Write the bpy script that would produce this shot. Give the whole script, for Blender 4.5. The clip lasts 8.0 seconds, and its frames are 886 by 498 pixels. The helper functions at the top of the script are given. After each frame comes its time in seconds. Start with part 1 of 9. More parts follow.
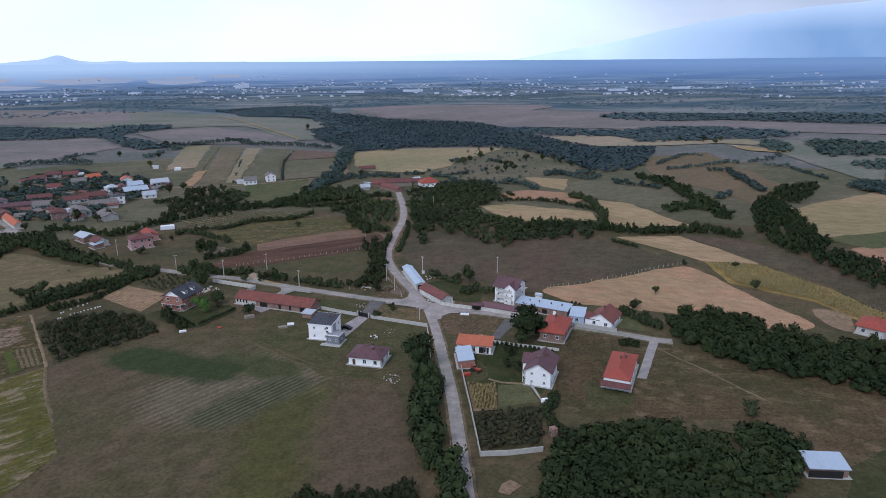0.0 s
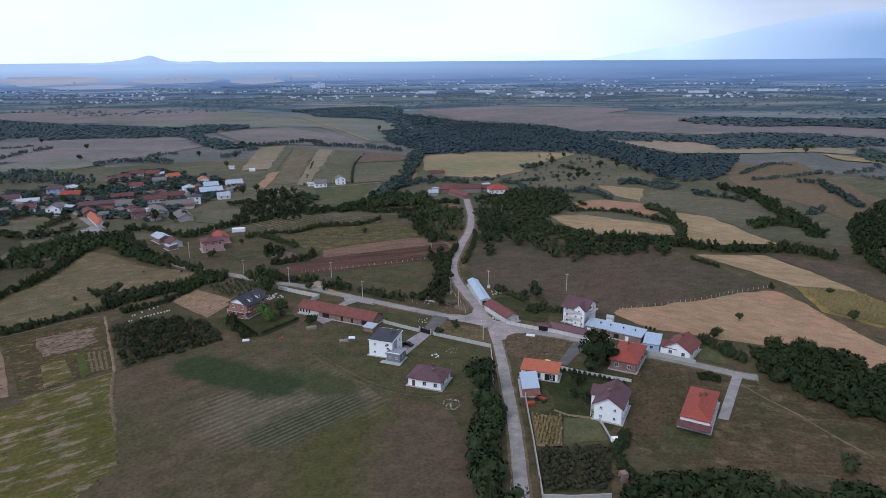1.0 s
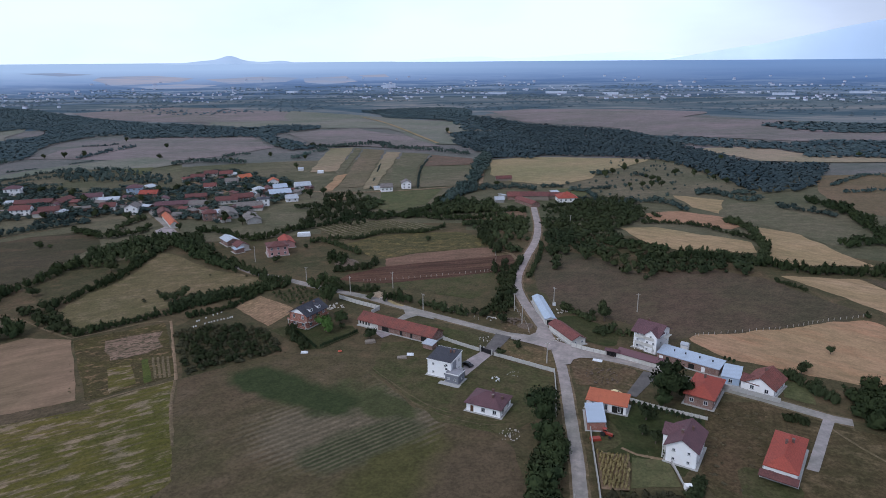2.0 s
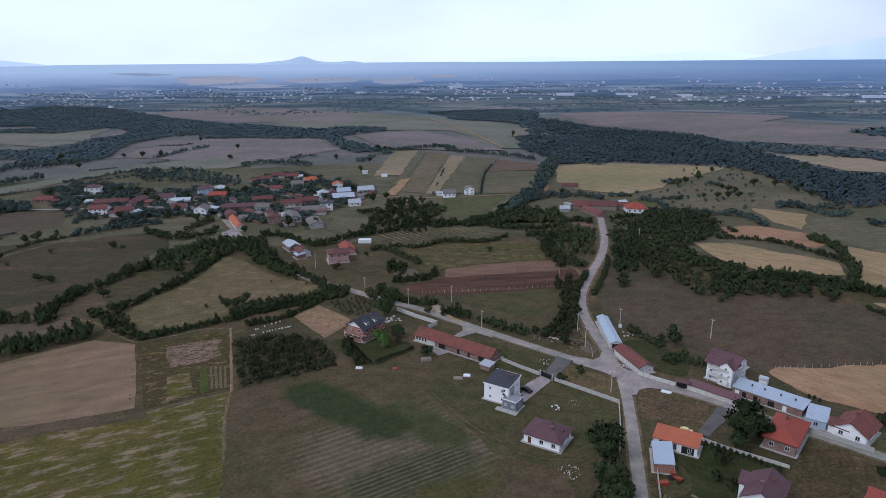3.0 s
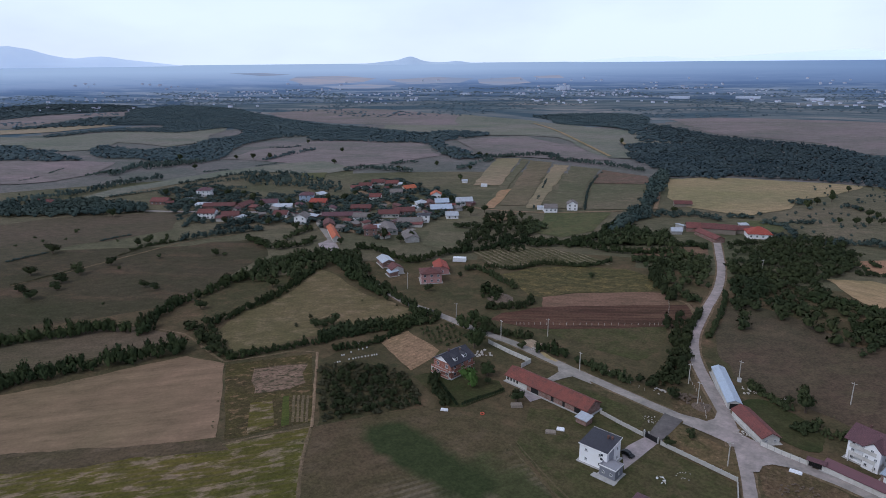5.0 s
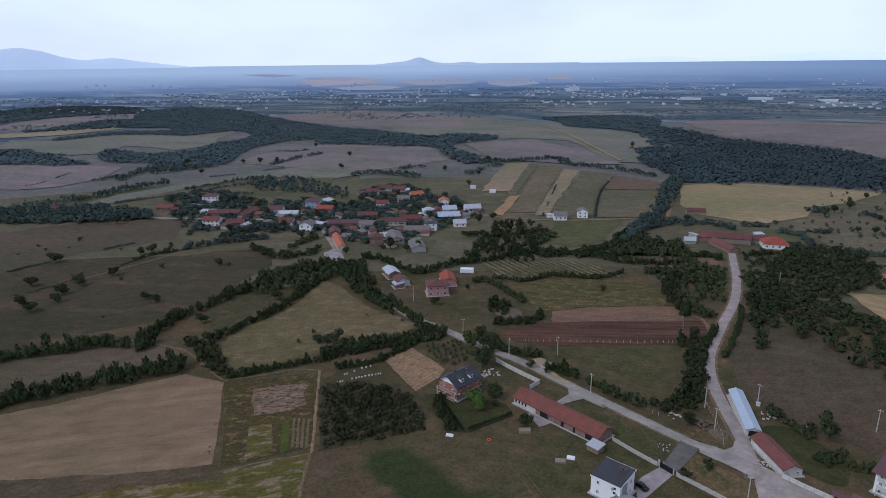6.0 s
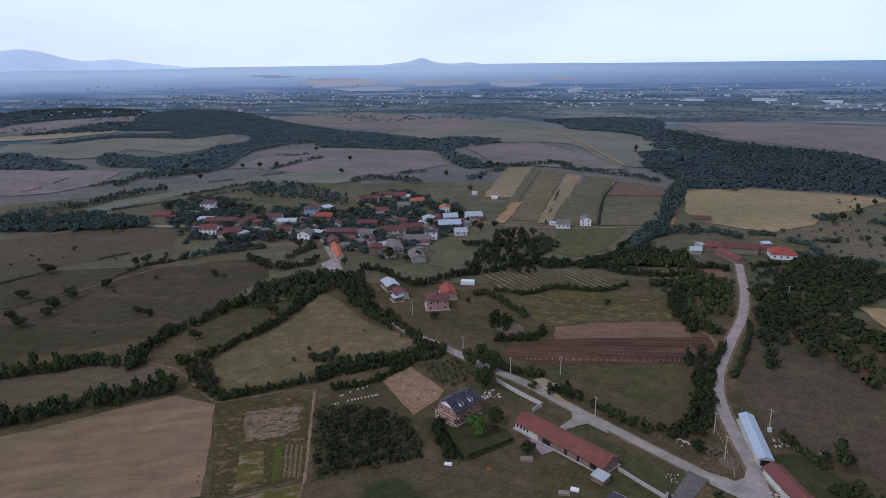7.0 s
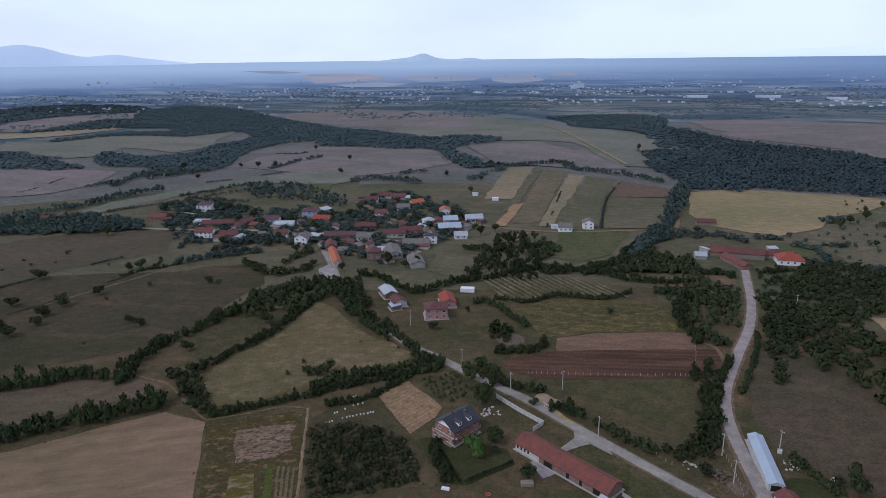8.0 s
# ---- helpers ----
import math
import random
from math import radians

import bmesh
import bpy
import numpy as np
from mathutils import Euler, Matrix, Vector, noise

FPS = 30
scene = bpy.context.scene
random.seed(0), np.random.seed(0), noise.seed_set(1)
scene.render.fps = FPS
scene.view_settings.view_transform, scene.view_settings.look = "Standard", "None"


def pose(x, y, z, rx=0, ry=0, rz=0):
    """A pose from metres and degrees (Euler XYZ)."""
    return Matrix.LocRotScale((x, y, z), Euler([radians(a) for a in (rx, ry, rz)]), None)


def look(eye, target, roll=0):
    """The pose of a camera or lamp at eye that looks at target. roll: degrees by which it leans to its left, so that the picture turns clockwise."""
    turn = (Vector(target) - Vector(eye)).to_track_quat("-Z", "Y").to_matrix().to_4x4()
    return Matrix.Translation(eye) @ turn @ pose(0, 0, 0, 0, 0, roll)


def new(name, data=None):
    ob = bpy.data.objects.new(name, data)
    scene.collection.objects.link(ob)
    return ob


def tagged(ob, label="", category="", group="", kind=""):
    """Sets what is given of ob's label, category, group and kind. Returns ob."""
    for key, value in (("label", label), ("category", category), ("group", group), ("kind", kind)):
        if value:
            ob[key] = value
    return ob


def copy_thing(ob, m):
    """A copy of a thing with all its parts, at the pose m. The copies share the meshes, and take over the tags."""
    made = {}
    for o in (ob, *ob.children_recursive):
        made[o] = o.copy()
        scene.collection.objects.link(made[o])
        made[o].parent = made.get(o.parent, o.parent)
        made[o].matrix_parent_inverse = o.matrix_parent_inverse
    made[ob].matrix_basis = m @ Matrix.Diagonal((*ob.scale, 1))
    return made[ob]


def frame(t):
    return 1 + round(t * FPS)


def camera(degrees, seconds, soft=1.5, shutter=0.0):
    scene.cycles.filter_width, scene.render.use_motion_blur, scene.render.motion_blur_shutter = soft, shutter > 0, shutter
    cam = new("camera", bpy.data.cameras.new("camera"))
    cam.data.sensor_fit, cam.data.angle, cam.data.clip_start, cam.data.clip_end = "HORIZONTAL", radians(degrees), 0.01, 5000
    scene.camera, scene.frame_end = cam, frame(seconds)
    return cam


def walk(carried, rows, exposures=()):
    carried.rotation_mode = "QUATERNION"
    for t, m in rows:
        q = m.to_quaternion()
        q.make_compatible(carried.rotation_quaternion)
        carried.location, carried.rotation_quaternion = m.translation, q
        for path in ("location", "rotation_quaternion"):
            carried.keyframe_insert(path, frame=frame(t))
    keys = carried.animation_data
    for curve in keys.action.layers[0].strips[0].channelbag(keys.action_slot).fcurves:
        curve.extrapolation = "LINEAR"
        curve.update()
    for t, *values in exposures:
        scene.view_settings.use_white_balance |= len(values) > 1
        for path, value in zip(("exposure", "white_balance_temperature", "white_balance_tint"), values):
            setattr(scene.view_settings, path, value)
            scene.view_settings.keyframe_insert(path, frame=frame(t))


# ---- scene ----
cam = camera(69.50, 8.0, soft=0.9)
PATH = [
    (0, (0.000, 0.000, 97.000), (-0.000, 95.986, 68.952), -0.514),
    (0.5, (0.153, 5.253, 98.741), (-4.964, 101.100, 70.682), -0.480),
    (1, (0.078, 10.593, 100.511), (-10.443, 106.009, 72.491), -0.468),
    (1.5, (-0.256, 15.777, 102.221), (-15.858, 110.493, 74.194), -0.465),
    (3, (-2.371, 30.496, 107.746), (-32.385, 121.687, 79.758), -0.498),
    (3.5, (-3.678, 35.184, 109.695), (-37.886, 124.877, 81.675), -0.482),
    (4, (-5.017, 40.024, 111.556), (-43.098, 128.150, 83.564), -0.511),
    (4.5, (-6.594, 44.826, 113.322), (-48.028, 131.428, 85.335), -0.521),
    (5, (-8.430, 49.559, 115.113), (-52.643, 134.774, 87.118), -0.541),
    (6.5, (-13.684, 63.608, 120.626), (-59.277, 148.112, 92.692), -0.684),
    (7, (-15.466, 68.405, 122.685), (-61.273, 152.793, 94.747), -0.735),
    (7.5, (-17.204, 73.115, 124.556), (-63.150, 157.370, 96.450), -0.731),
    (8, (-18.930, 77.777, 126.302), (-64.866, 161.862, 97.672), -0.737),
]
walk(cam, [(t, look(eye, target, roll)) for t, eye, target, roll in PATH],
     exposures=[(0.0, 0.08, 5480, 14), (3.0, -0.13, 5560, 15), (8.0, -0.27, 5600, 16)])

# ---- sky and sun: a bright, evenly clouded day with thin cloud to the east ----
world = bpy.data.worlds.new("sky")
scene.world = world
world.use_nodes = True
wn, wl = world.node_tree.nodes, world.node_tree.links
wn.clear()
w_out = wn.new("ShaderNodeOutputWorld")
w_bg = wn.new("ShaderNodeBackground")
w_sky = wn.new("ShaderNodeTexSky")
w_sky.sky_type, w_sky.sun_disc = "NISHITA", False
w_sky.sun_elevation, w_sky.sun_rotation = radians(48), radians(215)
w_co = wn.new("ShaderNodeTexCoord")
w_noise = wn.new("ShaderNodeTexNoise")
w_noise.inputs["Scale"].default_value, w_noise.inputs["Detail"].default_value = 2.2, 5
w_map = wn.new("ShaderNodeMapping")
w_map.inputs["Scale"].default_value = (1, 1, 3)
w_xyz = wn.new("ShaderNodeSeparateXYZ")
w_dim = wn.new("ShaderNodeMixRGB")
w_dim.blend_type, w_dim.inputs[0].default_value = "MULTIPLY", 1
w_dim.inputs[2].default_value = (0.12, 0.12, 0.12, 1)
w_cloud = wn.new("ShaderNodeMixRGB")
w_cloud.inputs[1].default_value, w_cloud.inputs[2].default_value = (1.08, 1.17, 1.23, 1), (0.50, 0.53, 0.62, 1)
w_east = wn.new("ShaderNodeMapRange")
w_east.inputs[1].default_value, w_east.inputs[2].default_value = 0.02, 0.55
w_add = wn.new("ShaderNodeMath")
w_add.operation = "MULTIPLY_ADD"
w_add.inputs[1].default_value, w_add.inputs[2].default_value = 1.2, -0.52
w_sum = wn.new("ShaderNodeMath")
w_sum.operation, w_sum.use_clamp = "ADD", True
w_mix = wn.new("ShaderNodeMixRGB")
w_mix.inputs[0].default_value = 0.9
w_up = wn.new("ShaderNodeMapRange")
w_up.inputs[1].default_value, w_up.inputs[2].default_value = 0.12, 0.75
w_deck = wn.new("ShaderNodeMixRGB")
w_deck.inputs[2].default_value = (0.56, 0.59, 0.64, 1)
wl.new(w_co.outputs["Generated"], w_map.inputs[0])
wl.new(w_map.outputs[0], w_noise.inputs["Vector"])
wl.new(w_co.outputs["Generated"], w_xyz.inputs[0])
wl.new(w_xyz.outputs[0], w_east.inputs[0])
wl.new(w_noise.outputs["Fac"], w_add.inputs[0])
wl.new(w_east.outputs[0], w_sum.inputs[0])
wl.new(w_add.outputs[0], w_sum.inputs[1])
wl.new(w_sum.outputs[0], w_cloud.inputs[0])
wl.new(w_sky.outputs[0], w_dim.inputs[1])
wl.new(w_dim.outputs[0], w_mix.inputs[1])
wl.new(w_xyz.outputs[2], w_up.inputs[0])
wl.new(w_up.outputs[0], w_deck.inputs[0])
wl.new(w_cloud.outputs[0], w_deck.inputs[1])
wl.new(w_deck.outputs[0], w_mix.inputs[2])
wl.new(w_mix.outputs[0], w_bg.inputs[0])
w_bg.inputs[1].default_value = 1.0
wl.new(w_bg.outputs[0], w_out.inputs[0])

sun = new("sun", bpy.data.lights.new("sun", "SUN"))
sun.data.energy, sun.data.angle, sun.data.color = 1.3, radians(18), (1.0, 0.95, 0.88)
sun.matrix_world = look((-60, -90, 120), (0, 0, 0))


# ---- materials ----
def nodes_of(name, rough=0.9, metal=0.0, spec=0.3):
    m = bpy.data.materials.new(name)
    m.use_nodes = True
    nt = m.node_tree
    b = nt.nodes["Principled BSDF"]
    b.inputs["Roughness"].default_value, b.inputs["Metallic"].default_value = rough, metal
    b.inputs["Specular IOR Level"].default_value = spec
    return m, nt, b


def noise_node(nt, vec, scale, detail=3, rough=0.6):
    n = nt.nodes.new("ShaderNodeTexNoise")
    n.inputs["Scale"].default_value, n.inputs["Detail"].default_value = scale, detail
    n.inputs["Roughness"].default_value = rough
    nt.links.new(vec, n.inputs["Vector"])
    return n.outputs["Fac"]


def ramp(nt, value, lo, hi):
    r = nt.nodes.new("ShaderNodeMapRange")
    r.inputs[1].default_value, r.inputs[2].default_value = lo, hi
    nt.links.new(value, r.inputs[0])
    return r.outputs[0]


def mix(nt, fac, a, b, kind="MIX"):
    n = nt.nodes.new("ShaderNodeMixRGB")
    n.blend_type = kind
    for sock, v in zip(n.inputs, (fac, a, b)):
        if isinstance(v, (int, float)):
            sock.default_value = v
        elif isinstance(v, tuple):
            sock.default_value = (*v, 1)
        else:
            nt.links.new(v, sock)
    return n.outputs[0]


def bump(nt, b, height, strength=0.4, dist=0.1):
    n = nt.nodes.new("ShaderNodeBump")
    n.inputs["Strength"].default_value, n.inputs["Distance"].default_value = strength, dist
    nt.links.new(height, n.inputs["Height"])
    nt.links.new(n.outputs[0], b.inputs["Normal"])


def turned(nt, angle, sx=1.0, sy=1.0):
    co = nt.nodes.new("ShaderNodeTexCoord")
    mp = nt.nodes.new("ShaderNodeMapping")
    mp.vector_type = "TEXTURE"
    mp.inputs["Rotation"].default_value = (0, 0, radians(angle))
    mp.inputs["Scale"].default_value = (sx, sy, 1)
    nt.links.new(co.outputs["Object"], mp.inputs[0])
    return mp.outputs[0]


def land(name, a, b, c=None, patch=0.03, angle=0.0, streak=1.0, rows=0.0, row_mix=0.5, row_col=None, speck=0.35, relief=0.3, third=(0.5, 0.72)):
    """Soil, stubble or grass: two colours in large patches, a third in smaller ones, fine grain, and furrows or rows every so many metres."""
    m, nt, bs = nodes_of(name, 0.95, 0, 0.1)
    vec = turned(nt, angle, streak, 1.0)
    big = ramp(nt, noise_node(nt, vec, patch, 5, 0.62), 0.36, 0.64)
    col = mix(nt, big, a, b)
    if c:
        mid = ramp(nt, noise_node(nt, vec, patch * 4.3, 4, 0.65), *third)
        col = mix(nt, mid, col, c)
    plain = turned(nt, angle)
    fine = noise_node(nt, plain, 0.9, 6, 0.75)
    grain = ramp(nt, fine, 0.3, 0.7)
    tuft = ramp(nt, noise_node(nt, turned(nt, angle, 1 + (streak - 1) * 0.4, 1), 0.22, 5, 0.7), 0.35, 0.65)
    if rows:
        wv = nt.nodes.new("ShaderNodeTexWave")
        wv.bands_direction = "Y"
        wv.inputs["Scale"].default_value = 0.314 / rows
        wv.inputs["Distortion"].default_value, wv.inputs["Detail"].default_value, wv.inputs["Detail Scale"].default_value = 1.2, 2, 0.3
        nt.links.new(plain, wv.inputs["Vector"])
        line = ramp(nt, wv.outputs["Fac"], 0.35, 0.75)
        gate = ramp(nt, noise_node(nt, vec, patch * 2.1, 3), 0.32, 0.6)
        both = nt.nodes.new("ShaderNodeMath")
        both.operation = "MULTIPLY"
        nt.links.new(line, both.inputs[0])
        nt.links.new(gate, both.inputs[1])
        amount = nt.nodes.new("ShaderNodeMath")
        amount.operation = "MULTIPLY"
        nt.links.new(both.outputs[0], amount.inputs[0])
        amount.inputs[1].default_value = row_mix
        col = mix(nt, amount.outputs[0], col, row_col or tuple(v * 0.6 for v in a))
    broad = ramp(nt, noise_node(nt, turned(nt, angle + 35, 1.5, 1.0), 0.011, 4, 0.6), 0.34, 0.66)
    col = mix(nt, 1.0, col, mix(nt, broad, (0.84, 0.91, 0.84), (1.15, 1.07, 1.12)), "MULTIPLY")
    dark = mix(nt, grain, (1 - speck, 1 - speck, 1 - speck), (1 + speck, 1 + speck, 1 + speck * 0.9))
    col = mix(nt, 1.0, col, mix(nt, tuft, (0.8, 0.82, 0.8), (1.2, 1.17, 1.17)), "MULTIPLY")
    nt.links.new(mix(nt, 1.0, col, dark, "MULTIPLY"), bs.inputs["Base Color"])
    bump(nt, bs, fine, relief, 0.25)
    return m


def leafage(name, a, b, c):
    """Leaves: a tone per tree that drifts over the ground, broader drifts from wood to wood, a little play from clump to clump."""
    m, nt, bs = nodes_of(name, 0.85, 0, 0.06)
    geo = nt.nodes.new("ShaderNodeNewGeometry")
    info = nt.nodes.new("ShaderNodeObjectInfo")
    drift = ramp(nt, noise_node(nt, geo.outputs["Position"], 0.17, 3, 0.7), 0.36, 0.64)
    col = mix(nt, drift, a, b)
    clump = mix(nt, geo.outputs["Random Per Island"], tuple(v * 0.72 for v in a), c)
    col = mix(nt, 0.45, col, clump)
    broad = ramp(nt, noise_node(nt, geo.outputs["Position"], 0.022, 3, 0.6), 0.3, 0.7)
    col = mix(nt, 1.0, col, mix(nt, broad, (0.78, 0.84, 0.88), (1.24, 1.16, 1.08)), "MULTIPLY")
    tone = nt.nodes.new("ShaderNodeMapRange")
    tone.inputs[3].default_value, tone.inputs[4].default_value = 0.75, 1.25
    nt.links.new(info.outputs["Random"], tone.inputs[0])
    nt.links.new(mix(nt, 1.0, col, tone.outputs[0], "MULTIPLY"), bs.inputs["Base Color"])
    return m


def plaster(name, col, dirt=0.25, rough=0.85):
    m, nt, bs = nodes_of(name, rough, 0, 0.25)
    vec = turned(nt, 0, 1, 1)
    stain = ramp(nt, noise_node(nt, vec, 0.5, 5, 0.7), 0.35, 0.75)
    fine = noise_node(nt, vec, 5, 4)
    worn = tuple(v * (1 - dirt) * f for v, f in zip(col, (1.0, 0.97, 0.92)))
    c = mix(nt, stain, col, worn)
    nt.links.new(mix(nt, ramp(nt, fine, 0.4, 1.2), c, worn), bs.inputs["Base Color"])
    bump(nt, bs, fine, 0.2, 0.02)
    return m


def tiles(name, a, b, rough=0.8):
    """Clay roof tiles: courses 0.33 m apart, ribs 0.25 m apart, weathered in patches."""
    m, nt, bs = nodes_of(name, rough, 0, 0.3)
    vec = turned(nt, 0)
    stain = ramp(nt, noise_node(nt, vec, 0.35, 5, 0.7), 0.35, 0.7)
    info = nt.nodes.new("ShaderNodeObjectInfo")
    c = mix(nt, stain, a, b)
    fleck = ramp(nt, noise_node(nt, vec, 3.5, 4, 0.7), 0.3, 0.7)
    c = mix(nt, 1.0, c, mix(nt, fleck, (0.7, 0.7, 0.7), (1.25, 1.22, 1.2)), "MULTIPLY")
    br = nt.nodes.new("ShaderNodeTexBrick")
    br.inputs["Scale"].default_value, br.inputs["Mortar Size"].default_value = 1.0, 0.03
    br.inputs["Brick Width"].default_value, br.inputs["Row Height"].default_value = 0.25, 0.33
    br.inputs["Color1"].default_value, br.inputs["Color2"].default_value = (1, 1, 1, 1), (0.8, 0.8, 0.8, 1)
    br.inputs["Mortar"].default_value = (0.4, 0.4, 0.4, 1)
    nt.links.new(vec, br.inputs["Vector"])
    nt.links.new(mix(nt, 0.6, c, br.outputs["Color"], "MULTIPLY"), bs.inputs["Base Color"])
    bump(nt, bs, br.outputs["Color"], 0.5, 0.05)
    return m


def sheet(name, col, rust, metal=0.3, rough=0.42, pitch=0.3):
    """Corrugated roofing sheet, ribs every pitch metres, dull in patches."""
    m, nt, bs = nodes_of(name, rough, metal, 0.5)
    vec = turned(nt, 0)
    stain = ramp(nt, noise_node(nt, turned(nt, 0, 1, 4), 0.5, 5, 0.7), 0.45, 0.8)
    c = mix(nt, stain, col, rust)
    wv = nt.nodes.new("ShaderNodeTexWave")
    wv.inputs["Scale"].default_value = 0.314 / pitch
    nt.links.new(vec, wv.inputs["Vector"])
    nt.links.new(mix(nt, ramp(nt, wv.outputs["Fac"], -0.6, 1.0), tuple(v * 0.6 for v in col), c), bs.inputs["Base Color"])
    bump(nt, bs, wv.outputs["Fac"], 0.5, 0.04)
    return m


def brickwork(name, a, b, mortar):
    m, nt, bs = nodes_of(name, 0.9, 0, 0.2)
    co = nt.nodes.new("ShaderNodeTexCoord")
    xyz = nt.nodes.new("ShaderNodeSeparateXYZ")
    nt.links.new(co.outputs["Object"], xyz.inputs[0])
    add = nt.nodes.new("ShaderNodeMath")
    nt.links.new(xyz.outputs[0], add.inputs[0])
    nt.links.new(xyz.outputs[1], add.inputs[1])
    cmb = nt.nodes.new("ShaderNodeCombineXYZ")
    nt.links.new(add.outputs[0], cmb.inputs[0])
    nt.links.new(xyz.outputs[2], cmb.inputs[1])
    br = nt.nodes.new("ShaderNodeTexBrick")
    br.inputs["Scale"].default_value = 1
    br.inputs["Brick Width"].default_value, br.inputs["Row Height"].default_value, br.inputs["Mortar Size"].default_value = 0.39, 0.21, 0.02
    for k, v in (("Color1", a), ("Color2", b), ("Mortar", mortar)):
        br.inputs[k].default_value = (*v, 1)
    nt.links.new(cmb.outputs[0], br.inputs["Vector"])
    stain = ramp(nt, noise_node(nt, co.outputs["Object"], 0.7, 5), 0.3, 0.8)
    nt.links.new(mix(nt, 1.0, br.outputs["Color"], mix(nt, stain, (1.1, 1.1, 1.1), (0.65, 0.62, 0.6)), "MULTIPLY"), bs.inputs["Base Color"])
    bump(nt, bs, br.outputs["Fac"], -0.3, 0.02)
    return m


def plain_mat(name, col, rough=0.6, metal=0.0, var=0.2):
    m, nt, bs = nodes_of(name, rough, metal, 0.4)
    n = ramp(nt, noise_node(nt, turned(nt, 0), 2.0, 4), 0.3, 0.7)
    nt.links.new(mix(nt, n, tuple(v * (1 - var) for v in col), tuple(min(1, v * (1 + var)) for v in col)), bs.inputs["Base Color"])
    return m


def distance(name, cols, patch=0.004, glow=0.0):
    """The far plain and hills, kilometres off: small fields and woods, with the blue haze of the air put into the
    colours.
    """
    m, nt, bs = nodes_of(name, 1.0, 0, 0.0)
    vec = turned(nt, 8, 2.6, 1)
    v = nt.nodes.new("ShaderNodeTexVoronoi")
    v.inputs["Scale"].default_value = patch * 2.4
    nt.links.new(vec, v.inputs["Vector"])
    xyz = nt.nodes.new("ShaderNodeSeparateXYZ")
    nt.links.new(v.outputs["Color"], xyz.inputs[0])
    wood = ramp(nt, noise_node(nt, vec, patch, 5, 0.7), 0.44, 0.56)
    col = mix(nt, xyz.outputs[0], cols[0], cols[1])
    col = mix(nt, wood, col, cols[2])
    col = mix(nt, ramp(nt, noise_node(nt, vec, patch * 9, 4, 0.7), 0.5, 0.8), col, cols[2])
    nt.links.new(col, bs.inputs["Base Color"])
    # Emission stands in for the bright air before far hills.
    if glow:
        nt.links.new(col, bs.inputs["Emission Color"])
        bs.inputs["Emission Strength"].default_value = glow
    return m


MEADOW = land("meadow_grass", (0.095, 0.072, 0.041), (0.061, 0.057, 0.028), (0.129, 0.088, 0.053), 0.022)
# Meadow copies with haze mixed into the colour, more in the second.
FAINT_HAZE_GRASS = land("faintly_hazed_grass", (0.117, 0.102, 0.066), (0.083, 0.082, 0.048), (0.147, 0.124, 0.080), 0.011, 15, 1.8)
HAZED_GRASS = land("hazed_outer_grass", (0.142, 0.131, 0.126), (0.105, 0.110, 0.103), (0.172, 0.153, 0.146), 0.009, 12, 2.0)

LUSH = land("lush_grass", (0.035, 0.044, 0.016), (0.056, 0.053, 0.024), None, 0.07)
WORN = land("worn_yard_grass", (0.064, 0.064, 0.027), (0.088, 0.069, 0.038), (0.050, 0.057, 0.021), 0.05, speck=0.42)
STRIPY = land("patchy_yellow_green_crop", (0.104, 0.086, 0.022), (0.080, 0.075, 0.017), (0.215, 0.160, 0.105), 0.075, 43, 3.0, 2.4, 0.4, (0.120, 0.088, 0.056), third=(0.51, 0.61))
BARE = land("pale_bare_soil", (0.207, 0.143, 0.091), (0.179, 0.126, 0.080), (0.237, 0.164, 0.105), 0.02, 41, 6.0, 2.0, 0.3, (0.167, 0.114, 0.074), 0.15)
TILLED = land("cracked_tilled_soil", (0.303, 0.194, 0.120), (0.252, 0.164, 0.101), (0.172, 0.112, 0.069), 0.09, 75, 1.0, 2.0, 0.45, (0.151, 0.095, 0.062), 0.45)
PLOUGH = land("red_brown_ploughed_soil", (0.094, 0.047, 0.033), (0.060, 0.033, 0.024), (0.135, 0.076, 0.052), 0.05, 24, 9.0, 3.4, 0.4, (0.150, 0.088, 0.060), 0.4, 0.7)
PLOUGH_PALE = land("harrowed_brown_soil", (0.182, 0.113, 0.077), (0.158, 0.099, 0.068), None, 0.04, 22, 6.0, 3.0, 0.3, (0.127, 0.078, 0.052))
DARK_FALLOW = land("dark_fallow_soil", (0.094, 0.064, 0.046), (0.066, 0.060, 0.036), (0.106, 0.082, 0.052), 0.017, 40, 1.6, speck=0.42)
STUBBLE = land("tan_stubble", (0.333, 0.216, 0.127), (0.273, 0.172, 0.102), (0.364, 0.194, 0.112), 0.02, -30, 3.0, 3.0, 0.2, (0.383, 0.250, 0.155), 0.2)
PALE_STUBBLE = land("pale_stubble", (0.294, 0.212, 0.116), (0.252, 0.187, 0.102), (0.330, 0.241, 0.141), 0.02, -25, 4.0, 4.0, 0.25, (0.202, 0.142, 0.085), 0.2)
PINK_STUBBLE = land("reddish_stubble", (0.333, 0.185, 0.116), (0.282, 0.164, 0.101), None, 0.02, -25, 4.0, 4.0, 0.2, (0.364, 0.225, 0.147), 0.2)
YELLOW = land("yellowed_maize_ground", (0.263, 0.172, 0.066), (0.202, 0.147, 0.046), (0.303, 0.207, 0.085), 0.05, -40, 3.0, 1.4, 0.5, (0.151, 0.112, 0.039))
OLIVE_CROP = land("olive_crop", (0.118, 0.104, 0.067), (0.097, 0.095, 0.056), (0.147, 0.121, 0.082), 0.03, 20, 2.0)
